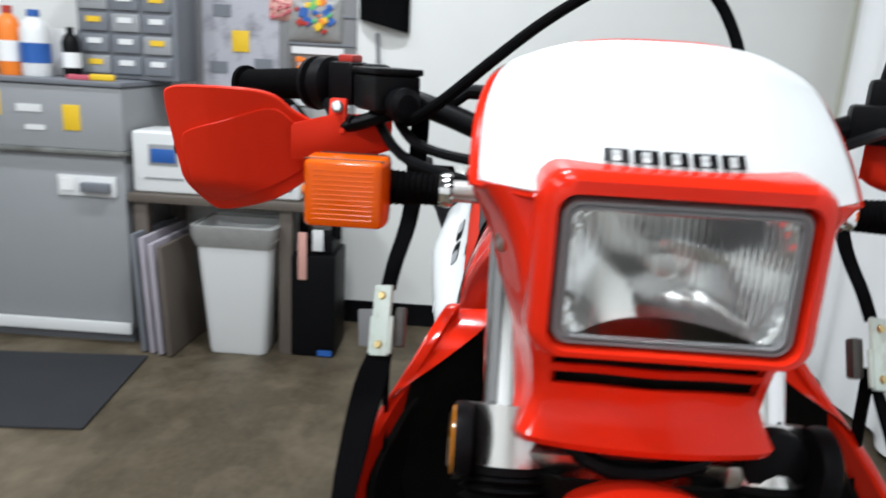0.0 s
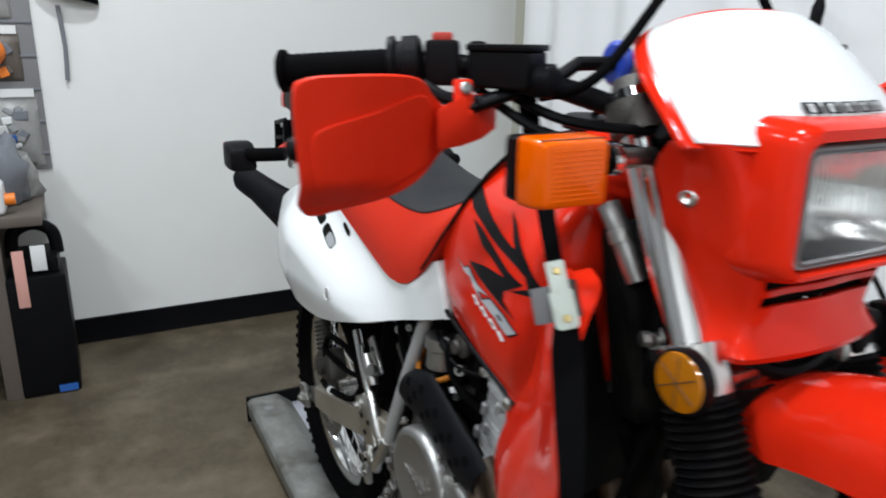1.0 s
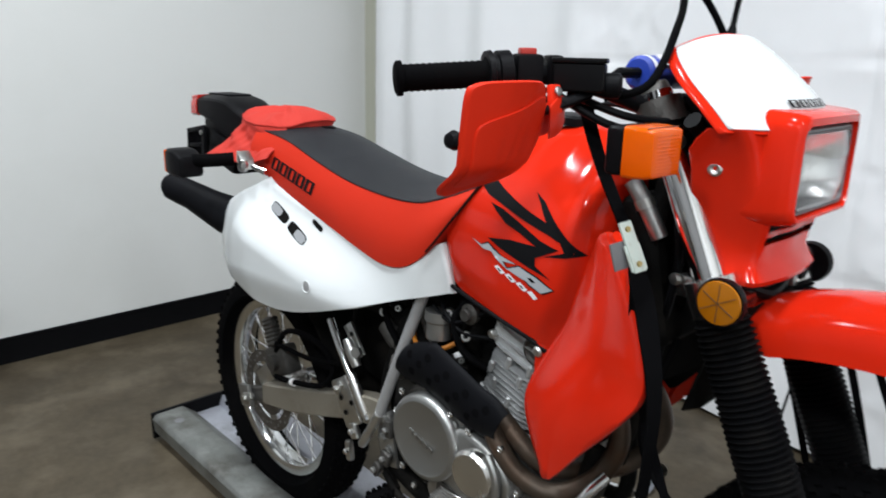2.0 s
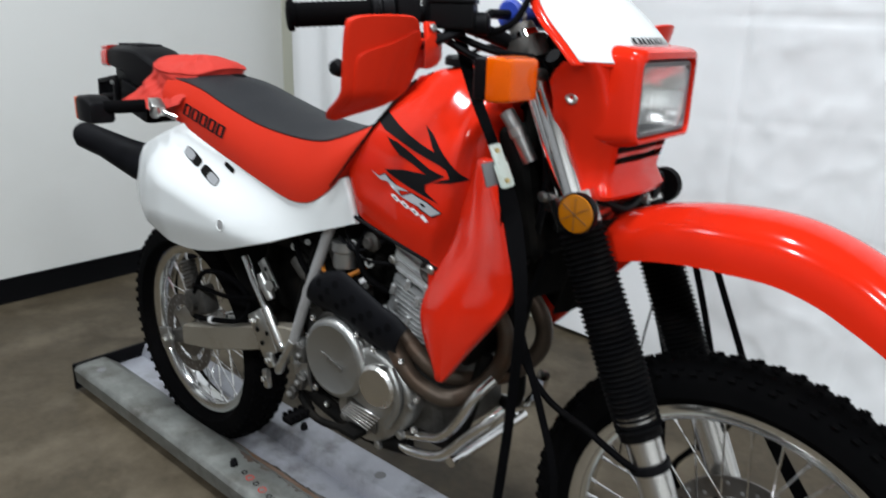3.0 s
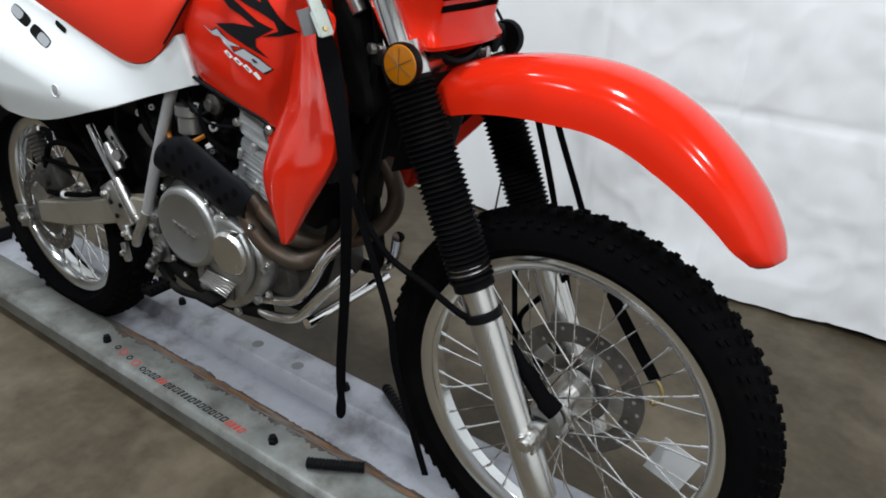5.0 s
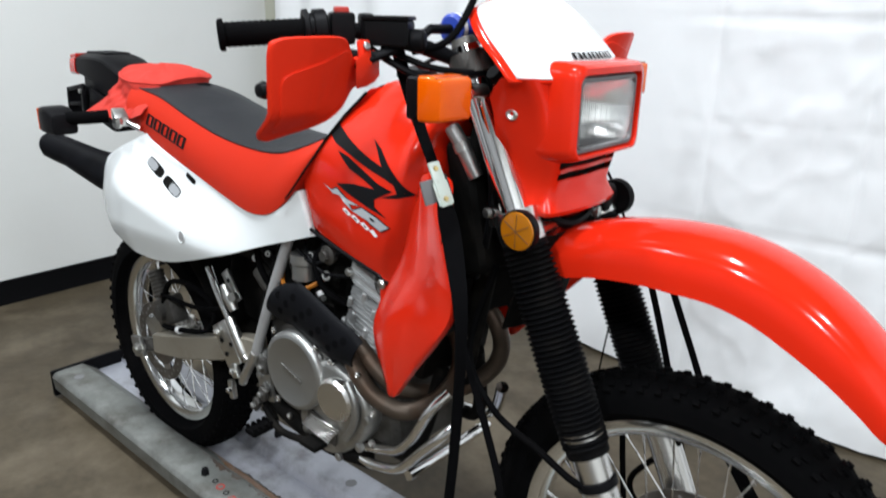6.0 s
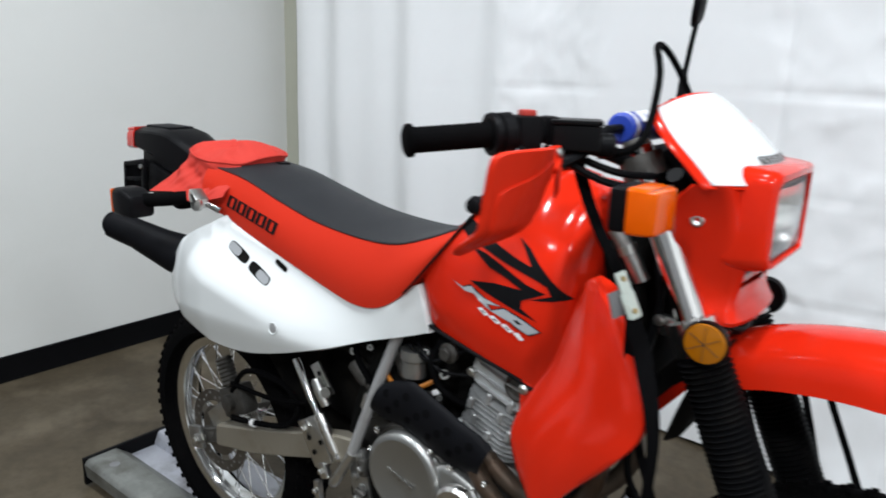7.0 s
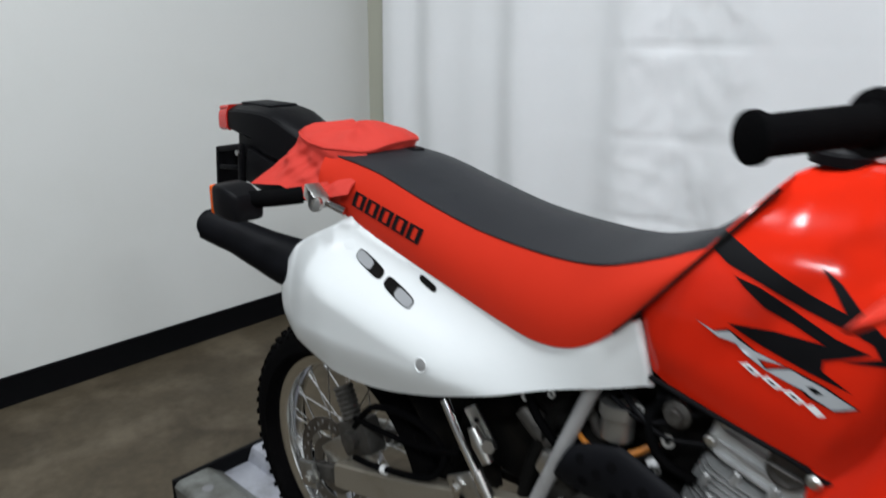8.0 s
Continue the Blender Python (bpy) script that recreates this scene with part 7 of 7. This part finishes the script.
def tie_down(s):
    t = thing("tie_down_strap", (1.1, s * 0.2, 1.0), "black webbing tie-down strap with a pale metal buckle", "tie-down strap", "tie-down straps")
    up = [(1.012, s * 0.20, 1.195), (1.032, s * 0.200, 1.142), (1.056, s * 0.203, 1.096), (1.084, s * 0.212, 1.060), (1.100, s * 0.216, 1.038)]
    part("upper_webbing", strap("w", up, lambda f: lerp(0.0095, 0.0072, f), "", (0.9, 0.45 * s, 0.3)), M_WEB, t)
    tail_run = 1.0 if s < 0 else 0.45
    part("tail_webbing", strap("w", [(1.122, s * 0.217, 0.99), (1.155, s * 0.232, 0.925), (1.180, s * 0.242, 0.82), (1.162, s * 0.226, 0.63), (1.148, s * 0.224, 0.475), (1.145, s * 0.223, 0.40), (1.143, s * 0.222, 0.348)],
                               lambda f: tail_run * table(f, [(0, 0.010), (0.08, 0.015), (0.2, 0.0135), (0.36, 0.0085), (0.78, 0.008), (0.84, 0.006), (0.90, 0.009), (0.97, 0.008), (1, 0.002)]), "", (0.92, 0.40 * s, 0.0)), M_WEB, t, "loose hanging strap end")
    part("lower_webbing", strap("w", [(1.118, s * 0.212, 1.00), (1.132, s * 0.212, 0.86), (1.197, s * 0.205, 0.673), (1.229, s * 0.20, 0.569), (1.237, s * 0.19, 0.468), (1.281, s * 0.16, 0.252)], 0.0055, ""), M_WEB, t)
    turn = pose(1.116, s * 0.219, 1.014, s * 6, -25, s * 24) @ Matrix.Rotation(radians(-s * 17), 4, "X")
    bm = box((0.005, 0.018, 0.064), turn, 0.0022)
    add_box(bm, (0.004, 0.023, 0.034), turn @ pose(-0.001, 0, -0.013), 0.0020)
    buckle = part("buckle", bm, M_BUCKLE, t, "pale green-white metal buckle")
    part("buckle_plate", box((0.004, 0.022, 0.034), turn @ pose(-0.008, s * 0.016, -0.006, 0, 12, 0), 0.0015), M_PANELGREY, buckle, "bent grey plate")
    for dz in (-0.022, 0.022):
        part("rivet", revolve([(0, 0.004), (0.0025, 0.003), (0.0025, 0)], turn @ Vector((0.0025, 0, dz)), turn.to_3x3() @ Vector((1, 0, 0)), 12), M_BRASS, buckle)
    part("buckle_jaw", box((0.014, 0.010, 0.036), pose(1.110, s * 0.2025, 1.006, 0, -25, 0), 0.003), M_CASTDARK, buckle)


for s in (-1, 1):
    tie_down(s)


def rear_strap():
    """Straps that run down on the far side of the front wheel."""
    t = thing("tie_down_strap", (1.45, 0.2, 0.5), "pair of thin black straps with a paper tag", "tie-down strap", "tie-down straps")
    part("webbing", strap("w", [(1.245, 0.14, 0.90), (1.30, 0.17, 0.70), (1.36, 0.21, 0.42), (1.40, 0.24, 0.12)], 0.0055, ""), M_WEB, t)
    part("webbing", strap("w", [(1.27, 0.15, 0.90), (1.345, 0.165, 0.72), (1.416, 0.18, 0.56), (1.548, 0.19, 0.372)], lambda f: lerp(0.0055, 0.011, smooth(0.4, 0.8, f)), ""), M_WEB, t)
    part("hook", tube(catmull([(1.546, 0.19, 0.376), (1.560, 0.19, 0.360), (1.566, 0.19, 0.335), (1.552, 0.19, 0.320), (1.543, 0.19, 0.335)], 6), 0.004, 8), M_BRASS, t, "brass hook")
    part("tag", box((0.080, 0.002, 0.095), pose(1.605, 0.225, 0.175, 0, 18, 0)), M_PAPER, t, "white paper tag")


rear_strap()


# ---- clutter along the white wall ----
def tool_cabinet():
    x1, y0, y1, top = -1.02, -2.75, -1.585, 1.075
    t = thing("tool_cabinet", (-1.27, -2.17, 0.0), "grey steel tool cabinet with drawer fronts and yellow stickers", "cabinet")
    b = part("body", box((0.46, y1 - y0, 0.75), pose(-1.265, (y0 + y1) / 2, 0.435), 0.008), M_CABINET, t)
    part("plinth", box((0.42, y1 - y0 - 0.02, 0.06), pose(-1.265, (y0 + y1) / 2, 0.03)), M_CABDARK, t)
    part("kick_strip", box((0.012, y1 - y0, 0.05), pose(x1 + 0.002, (y0 + y1) / 2, 0.075), 0.003), M_BIN, t, "pale kick strip")
    part("upper_body", box((0.48, y1 - y0 + 0.02, 0.25), pose(-1.265, (y0 + y1) / 2, 0.945), 0.012), M_CABINET, t)
    part("ledge", box((0.50, y1 - y0 + 0.03, 0.018), pose(-1.26, (y0 + y1) / 2, 0.812), 0.004), M_RAIL, t, "metal ledge")
    part("top", box((0.50, y1 - y0 + 0.03, 0.02), pose(-1.265, (y0 + y1) / 2, 1.081), 0.005), M_CABDARK, t, "dark worktop")
    for y, z in ((-1.78, 0.945), (-2.10, 0.99), (-2.45, 0.95)):
        part("sticker", box((0.003, 0.07, 0.10), pose(-1.0235, y, z), 0.001), M_YELLOW, t, "yellow sticker")
    for y in (-1.95, -2.25):
        part("label", box((0.003, 0.10, 0.03), pose(-1.0235, y, 0.975)), M_BIN, t)
        part("label", box((0.003, 0.08, 0.02), pose(-1.0235, y + 0.02, 0.90)), M_BIN, t)
    h = part("handle_plate", box((0.006, 0.24, 0.085), pose(x1 - 0.010, -1.74, 0.675), 0.003), M_BIN, t, "pale handle plate")
    part("handle", box((0.03, 0.12, 0.04), pose(x1 + 0.002, -1.70, 0.672), 0.008), M_CABDARK, h, "dark handle")
    part("handle_mark", box((0.003, 0.05, 0.05), pose(x1 - 0.005, -1.82, 0.68)), M_PAPER, h)


def parts_cabinet():
    t = thing("drawer_organiser", (-1.38, -1.66, 1.09), "dark blue-grey small-parts organiser with rows of drawers", "drawer organiser")
    part("case", box((0.22, 0.42, 0.55), pose(-1.38, -1.655, 1.368), 0.008), M_CABDARK, t)
    for r in range(6):
        for c in range(3):
            d = part("drawer", box((0.02, 0.118, 0.072), pose(-1.268, -1.79 + 0.132 * c, 1.15 + 0.085 * r), 0.006), M_CABDARK if (r + c) % 3 else M_CABINET, t)
            part("drawer_label", box((0.003, 0.06, 0.022), pose(-1.2565, -1.79 + 0.132 * c, 1.16 + 0.085 * r)), M_BIN if (r * 2 + c) % 4 else M_YELLOW, d)


def bench_clutter():
    def bottle(x, y, z, r, h, mat, cap, label):
        t = thing("bottle", (x, y, z), label, "bottle", "bottles on the cabinet")
        part("body", revolve([(0, 0.0), (0, r * 0.95), (0.01, r), (h * 0.7, r), (h * 0.82, r * 0.75), (h * 0.88, r * 0.4), (h * 0.9, r * 0.4), (h * 0.9, 0)], (x, y, z), (0, 0, 1), 24), mat, t)
        part("cap", revolve([(0, 0.0), (0, r * 0.45), (h * 0.1, r * 0.42), (h * 0.1, 0)], (x, y, z + h * 0.895), (0, 0, 1), 18), cap, t)
        part("label", revolve([(0.0, r + 0.001), (h * 0.3, r + 0.001)], (x, y, z + h * 0.2), (0, 0, 1), 24), M_BLUECARD if mat is M_BIN else M_PAPER, t)
    bottle(-1.16, -2.09, 1.091, 0.045, 0.27, M_ORANGE, M_DECALRED, "orange plastic spray bottle on the cabinet")
    bottle(-1.17, -1.99, 1.091, 0.055, 0.26, M_BIN, M_BLUECARD, "white jug with a blue label on the cabinet")
    bottle(-1.20, -1.86, 1.091, 0.035, 0.20, M_GLOSSBLACK, M_BLACK, "black bottle on the cabinet")
    bottle(-1.22, -2.22, 1.091, 0.05, 0.24, M_CABDARK, M_DECALRED, "dark grey bottle on the cabinet")
    t = tagged(part("pen", box((0.02, 0.09, 0.02), pose(-1.06, -1.76, 1.101), 0.006), M_PINK, None), "pink marker lying on the cabinet", "marker")
    tagged(part("pen", box((0.02, 0.10, 0.025), pose(-1.07, -1.67, 1.104), 0.008), M_YELLOW, None), "yellow tape roll lying on the cabinet", "tape")
    tagged(part("cardboard_box", box((0.16, 0.12, 0.19), pose(-1.36, -1.94, 1.187), 0.004), M_BIN, None), "pale carton standing on the cabinet", "carton")


def side_table():
    t = thing("side_table", (-1.27, -1.13, 0), "brown wooden side table with dark legs", "table")
    part("tabletop", box((0.44, 0.80, 0.035), pose(-1.24, -1.145, 0.640), 0.006), M_WOOD, t)
    for x in (-1.06, -1.42):
        for y in (-0.905, -1.50):
            part("leg", box((0.045, 0.055, 0.623), pose(x, y, 0.3115), 0.004), M_WOOD, t)
    part("rail", box((0.03, 0.60, 0.05), pose(-1.42, -1.2, 0.58)), M_WOOD, t)


def label_printer():
    t = thing("label_printer", (-1.15, -1.40, 0.6575), "white desktop device with a small blue screen, on the table", "printer")
    part("case", box((0.22, 0.29, 0.25), pose(-1.16, -1.385, 0.7835), 0.018, 3), M_BIN, t)
    part("bezel", box((0.006, 0.12, 0.085), pose(-1.05, -1.40, 0.815), 0.003), M_CABINET, t)
    part("screen", box((0.005, 0.10, 0.055), pose(-1.0475, -1.40, 0.812), 0.002), M_BLUECARD, t, "blue screen")
    part("slot", box((0.004, 0.16, 0.008), pose(-1.0495, -1.40, 0.72)), M_CABINET, t)


def trash_bin():
    t = thing("trash_bin", (-0.99, -1.10, 0), "tall white plastic trash bin with a bag over its rim", "trash bin")
    def ring(z, w, d, r=0.03):
        pts = []
        for cy, cx, a0 in ((1, 1, 0), (-1, 1, 90), (-1, -1, 180), (1, -1, 270)):
            for k in range(5):
                a = radians(a0 + 22.5 * k)
                pts.append(Vector((-1.09 + cx * (d - r) + r * (math.sin(a)), -1.10 + cy * (w - r) + r * math.cos(a), z)))
        return pts
    part("body", loft([ring(0.002, 0.118, 0.085), ring(0.02, 0.122, 0.09), ring(0.49, 0.155, 0.115), ring(0.50, 0.168, 0.125), ring(0.545, 0.170, 0.127), ring(0.55, 0.165, 0.122), ring(0.548, 0.155, 0.113), ring(0.10, 0.118, 0.085)]), M_BIN, t, "", sharp=40)
    bm = loft([ring(0.47, 0.160, 0.119), ring(0.52, 0.173, 0.130), ring(0.555, 0.174, 0.131), ring(0.56, 0.160, 0.12), ring(0.40, 0.135, 0.10)])
    roughen(bm, 0.03, 0.006, 1.0)
    part("bag", bm, M_CLEARBAG, t, "crumpled clear bag", sharp=70)


def leaning_boards():
    for k, (y, mat, h, lab) in enumerate(((-1.475, M_CABDARK, 0.50, "dark board"), (-1.435, M_LILAC, 0.49, "grey lilac board"), (-1.395, M_LILAC, 0.47, "grey lilac board"), (-1.355, M_WOOD, 0.46, "brown board"))):
        tagged(part("board", box((0.36, 0.022, h), pose(-1.13 + 0.01 * k, y, h / 2 + 0.006, 3, 0, -4), 0.004), mat, None), lab + " standing on edge under the table", "board", "boards under the table")


def black_case():
    t = thing("black_case", (-1.14, -0.76, 0), "tall black plastic case with a roll of pink tape on it", "case")
    part("body", box((0.24, 0.185, 0.44), pose(-1.15, -0.762, 0.223), 0.012), M_BLACK, t)
    part("lid", box((0.20, 0.15, 0.06), pose(-1.16, -0.762, 0.472), 0.012), M_BLACK, t)
    part("top_handle", tube(catmull([(-1.16, -0.83, 0.49), (-1.16, -0.82, 0.57), (-1.16, -0.76, 0.60), (-1.16, -0.70, 0.57), (-1.16, -0.69, 0.49)], 6), 0.022, 12), M_BLACK, t, "black carrying handle")
    part("pink_strip", box((0.006, 0.035, 0.20), pose(-1.028, -0.805, 0.44), 0.002), M_SKINPINK, t, "pale pink strip")
    part("grey_patch", box((0.006, 0.045, 0.09), pose(-1.045, -0.745, 0.505), 0.003), M_BIN, t)
    part("blue_patch", box((0.004, 0.06, 0.025), pose(-1.0285, -0.71, 0.02)), M_BLUECARD, t, "blue patch")


def wall_board():
    t = thing("notice_board", (WALL_X, -1.20, 1.18), "white notice board with papers, hanging on the wall", "notice board")
    part("board", box((0.014, 0.42, 0.72), pose(WALL_X + 0.01, -1.20, 1.30), 0.004), M_PANELGREY, t)
    part("sheet_of_paper", box((0.003, 0.34, 0.62), pose(WALL_X + 0.019, -1.20, 1.30)), M_POSTER, t)
    part("note", box((0.004, 0.075, 0.09), pose(WALL_X + 0.023, -1.20, 1.275), 0.001), M_YELLOW, t, "yellow note")
    for y, z in ((-1.30, 1.16), (-1.10, 1.18), (-1.14, 1.06), (-1.28, 1.40)):
        part("print", box((0.003, 0.08, 0.05), pose(WALL_X + 0.022, y, z)), M_CABDARK, t)


def hanging_packs():
    def pack(name, y, z, w, h, mats, label, cat):
        t = thing(name, (WALL_X + 0.02, y, z), label, cat, "packs hanging on the wall")
        def front(u, v):
            yy, zz = y + (u - 0.5) * w, z + (v - 0.5) * h
            puff = 0.03 * math.sin(math.pi * u) ** 0.6 * math.sin(math.pi * min(max(v * 1.1, 0), 1)) ** 0.6 + 0.004 * noise.noise(Vector((yy * 30, zz * 30, 1)))
            return Vector((WALL_X + 0.012 + puff, yy, zz))
        p = part("bag", sheet(front, 14, 14, 0.004, (-1, 0, 0)), mats[0], t, "", sharp=70)
        rng = random.Random(int(abs(y * 1000)) + int(z * 1000))
        for k in range(22):
            yy, zz = y + w * rng.uniform(-0.38, 0.38), z + h * rng.uniform(-0.36, 0.34)
            u, v = (yy - y) / w + 0.5, (zz - z) / h + 0.5
            size = w * rng.uniform(0.07, 0.16)
            bit = box((0.008, size, size * rng.uniform(0.5, 1.1)), Matrix.Translation(front(u, v) + Vector((0.002, 0, 0))) @ pose(0, 0, 0, rng.uniform(-60, 60), 0, 0), 0.003, 1)
            part("content", bit, mats[1 + k % (len(mats) - 1)], p)
        part("header_card", box((0.004, w * 0.96, 0.03), pose(WALL_X + 0.016, y, z + h / 2 + 0.012)), M_BIN, t)
    t = thing("display_panel", (WALL_X, -0.87, 1.1), "grey perforated display panel behind hanging packs", "display panel")
    part("panel", box((0.008, 0.36, 0.84), pose(WALL_X + 0.005, -0.870, 1.16), 0.002), M_PANELGREY, t)
    for k in range(7):
        part("rail", box((0.006, 0.36, 0.010), pose(WALL_X + 0.0115, -0.870, 0.80 + 0.12 * k), 0.002), M_CABDARK, t)
    pack("pack", -0.875, 1.395, 0.25, 0.22, [M_CLEARBAG, M_BLUECARD, M_GREEN, M_DECALRED, M_YELLOW, M_BLUECARD, M_ORANGE], "bright multi-coloured pack hanging on the wall", "pack")
    pack("pack", -0.860, 1.155, 0.24, 0.17, [M_WOOD, M_CABDARK, M_ORANGE, M_WOOD, M_SKINPINK, M_BLACK], "brown and orange pack hanging on the wall", "pack")
    ball = revolve([(-0.05, 0.0), (-0.046, 0.02), (-0.03, 0.04), (0, 0.05), (0.03, 0.04), (0.046, 0.02), (0.05, 0.0)], (WALL_X + 0.052, -0.835, 1.175), (1, 0, 0), 20)
    tagged(part("ball", ball, M_ORANGE, None), "small orange ball in the brown pack", "ball")
    pack("pack", -0.870, 0.885, 0.32, 0.26, [M_CLEARBAG, M_CABINET, M_CLEARBAG, M_BIN, M_CABDARK, M_CABINET, M_BLUECARD], "clear bag of small parts hanging on the wall", "pack")
    pack("pack", -1.02, 1.43, 0.12, 0.13, [M_SKINPINK, M_PINK], "salmon pink bag hanging on the wall", "bag")
    t = thing("black_pouch", (WALL_X, -0.58, 1.44), "black cloth pouch hanging on the wall", "pouch")
    part("pouch", sheet(lambda u, v: Vector((WALL_X + 0.01 + 0.05 * math.sin(math.pi * u) ** 0.5, lerp(-0.68, -0.46, u), lerp(1.345 + 0.05 * (1 - u), 1.56, v))), 14, 10, 0.004, (-1, 0, 0)), M_WEB, t)
    t = thing("hanging_strap", (WALL_X, -0.60, 1.1), "thin dark cord hanging on the wall", "cord")
    part("cord", tube(catmull([(WALL_X + 0.012, -0.60, 1.34), (WALL_X + 0.012, -0.592, 1.2), (WALL_X + 0.012, -0.598, 1.07)], 6), 0.008, 8), M_CABDARK, t)


def table_clutter():
    def lump(name, at, size, mat, label, cat, seed, rough=0.25):
        bm = bmesh.new()
        bmesh.ops.create_icosphere(bm, subdivisions=3, radius=1.0)
        for v in bm.verts:
            k = 1 + rough * noise.noise(v.co * 2.1 + Vector((seed, 0, 0)))
            z = v.co.z * k
            if z < -0.55:
                z = -0.55 + (z + 0.55) * 0.05
            v.co = Vector((at[0] + v.co.x * k * size[0], at[1] + v.co.y * k * size[1], at[2] + (z + 0.57) / 1.57 * size[2]))
        return tagged(part(name, bm, mat, None, sharp=80), label, cat)
    z = 0.6585
    bag = lump("backpack", (-1.33, -1.04, z), (0.11, 0.175, 0.42), M_WEB, "black cloth bag standing on the table", "bag", 1.0, 0.4)
    part("pocket", sheet(lambda u, v: Vector((-1.225 + 0.022 * math.sin(math.pi * u) ** 0.5 * math.sin(math.pi * v) ** 0.5, -1.09 + 0.14 * u, z + 0.05 + 0.15 * v)), 10, 10, 0.004, (-1, 0, 0)), M_BLACK, bag)
    part("shoulder_strap", strap("w", [(-1.30, -0.95, z + 0.36), (-1.24, -0.90, z + 0.30), (-1.23, -0.885, z + 0.18), (-1.27, -0.90, z + 0.05)], 0.016, "", (1, 0.3, 0)), M_CABDARK, bag)
    part("grab_loop", tube(catmull([(-1.33, -1.06, z + 0.37), (-1.32, -1.05, z + 0.43), (-1.32, -1.0, z + 0.43), (-1.33, -0.98, z + 0.37)], 6), 0.010, 8), M_BLACK, bag)
    lump("cloth", (-1.16, -1.18, z), (0.06, 0.06, 0.20), M_PINK, "pink cloth bundled on the table", "cloth", 2.0)
    lump("cloth", (-1.12, -1.03, z), (0.06, 0.08, 0.13), M_BLUECARD, "blue cloth lying on the table", "cloth", 3.0)
    lump("cloth", (-1.22, -1.12, z), (0.05, 0.07, 0.10), M_DECALRED, "dark red cloth on the table", "cloth", 5.0)
    lump("cloth", (-1.26, -0.87, z), (0.07, 0.08, 0.24), M_CABDARK, "dark grey bundled bag on the table", "bag", 7.0, 0.5)
    lump("cloth", (-1.16, -0.99, z), (0.05, 0.06, 0.16), M_PAPER, "crumpled white cloth on the table", "cloth", 9.0, 0.6)
    t = thing("tape_dispenser", (-1.10, -0.91, z), "white and orange device with a dark screen on the table", "device")
    part("case", box((0.10, 0.12, 0.11), pose(-1.10, -0.905, z + 0.056), 0.02, 3), M_BIN, t)
    part("screen", box((0.004, 0.05, 0.045), pose(-1.0495, -0.905, z + 0.06), 0.002), M_CABDARK, t, "dark screen")
    for dy in (-0.075, 0.075):
        part("side_knob", revolve([(-0.015, 0.0), (-0.015, 0.02), (0.015, 0.02), (0.015, 0)], (-1.08, -0.905 + dy, z + 0.05), (0, 1, 0), 16), M_ORANGE, t, "orange knob")
    lump("plastic_bag", (-1.36, -0.82, z), (0.07, 0.07, 0.16), M_CLEARBAG, "crumpled clear plastic bag on the table", "plastic bag", 6.0, 0.5)


def floor_mat():
    bm = box((0.60, 1.8, 0.008), pose(-0.575, -2.36, 0.0055, 0, 0, 5), 0.003)
    tagged(part("floor_mat", bm, M_MAT, None), "dark grey rubber mat in front of the cabinet", "floor mat")


def stand(builds, dx, dy):
    """Sets what these functions build at its place along the back wall."""
    before = set(scene.objects)
    for build in builds:
        build()
    for ob in scene.objects:
        if ob not in before and ob.parent is None:
            ob.location.x += dx
            ob.location.y += dy


stand((tool_cabinet, parts_cabinet, bench_clutter), -0.043, 0.045)
stand((side_table, label_printer, trash_bin, leaning_boards, table_clutter), -0.043, 0.015)
stand((black_case,), -0.043, -0.012)
stand((floor_mat,), 0.0, 0.065)
wall_board()
hanging_packs()
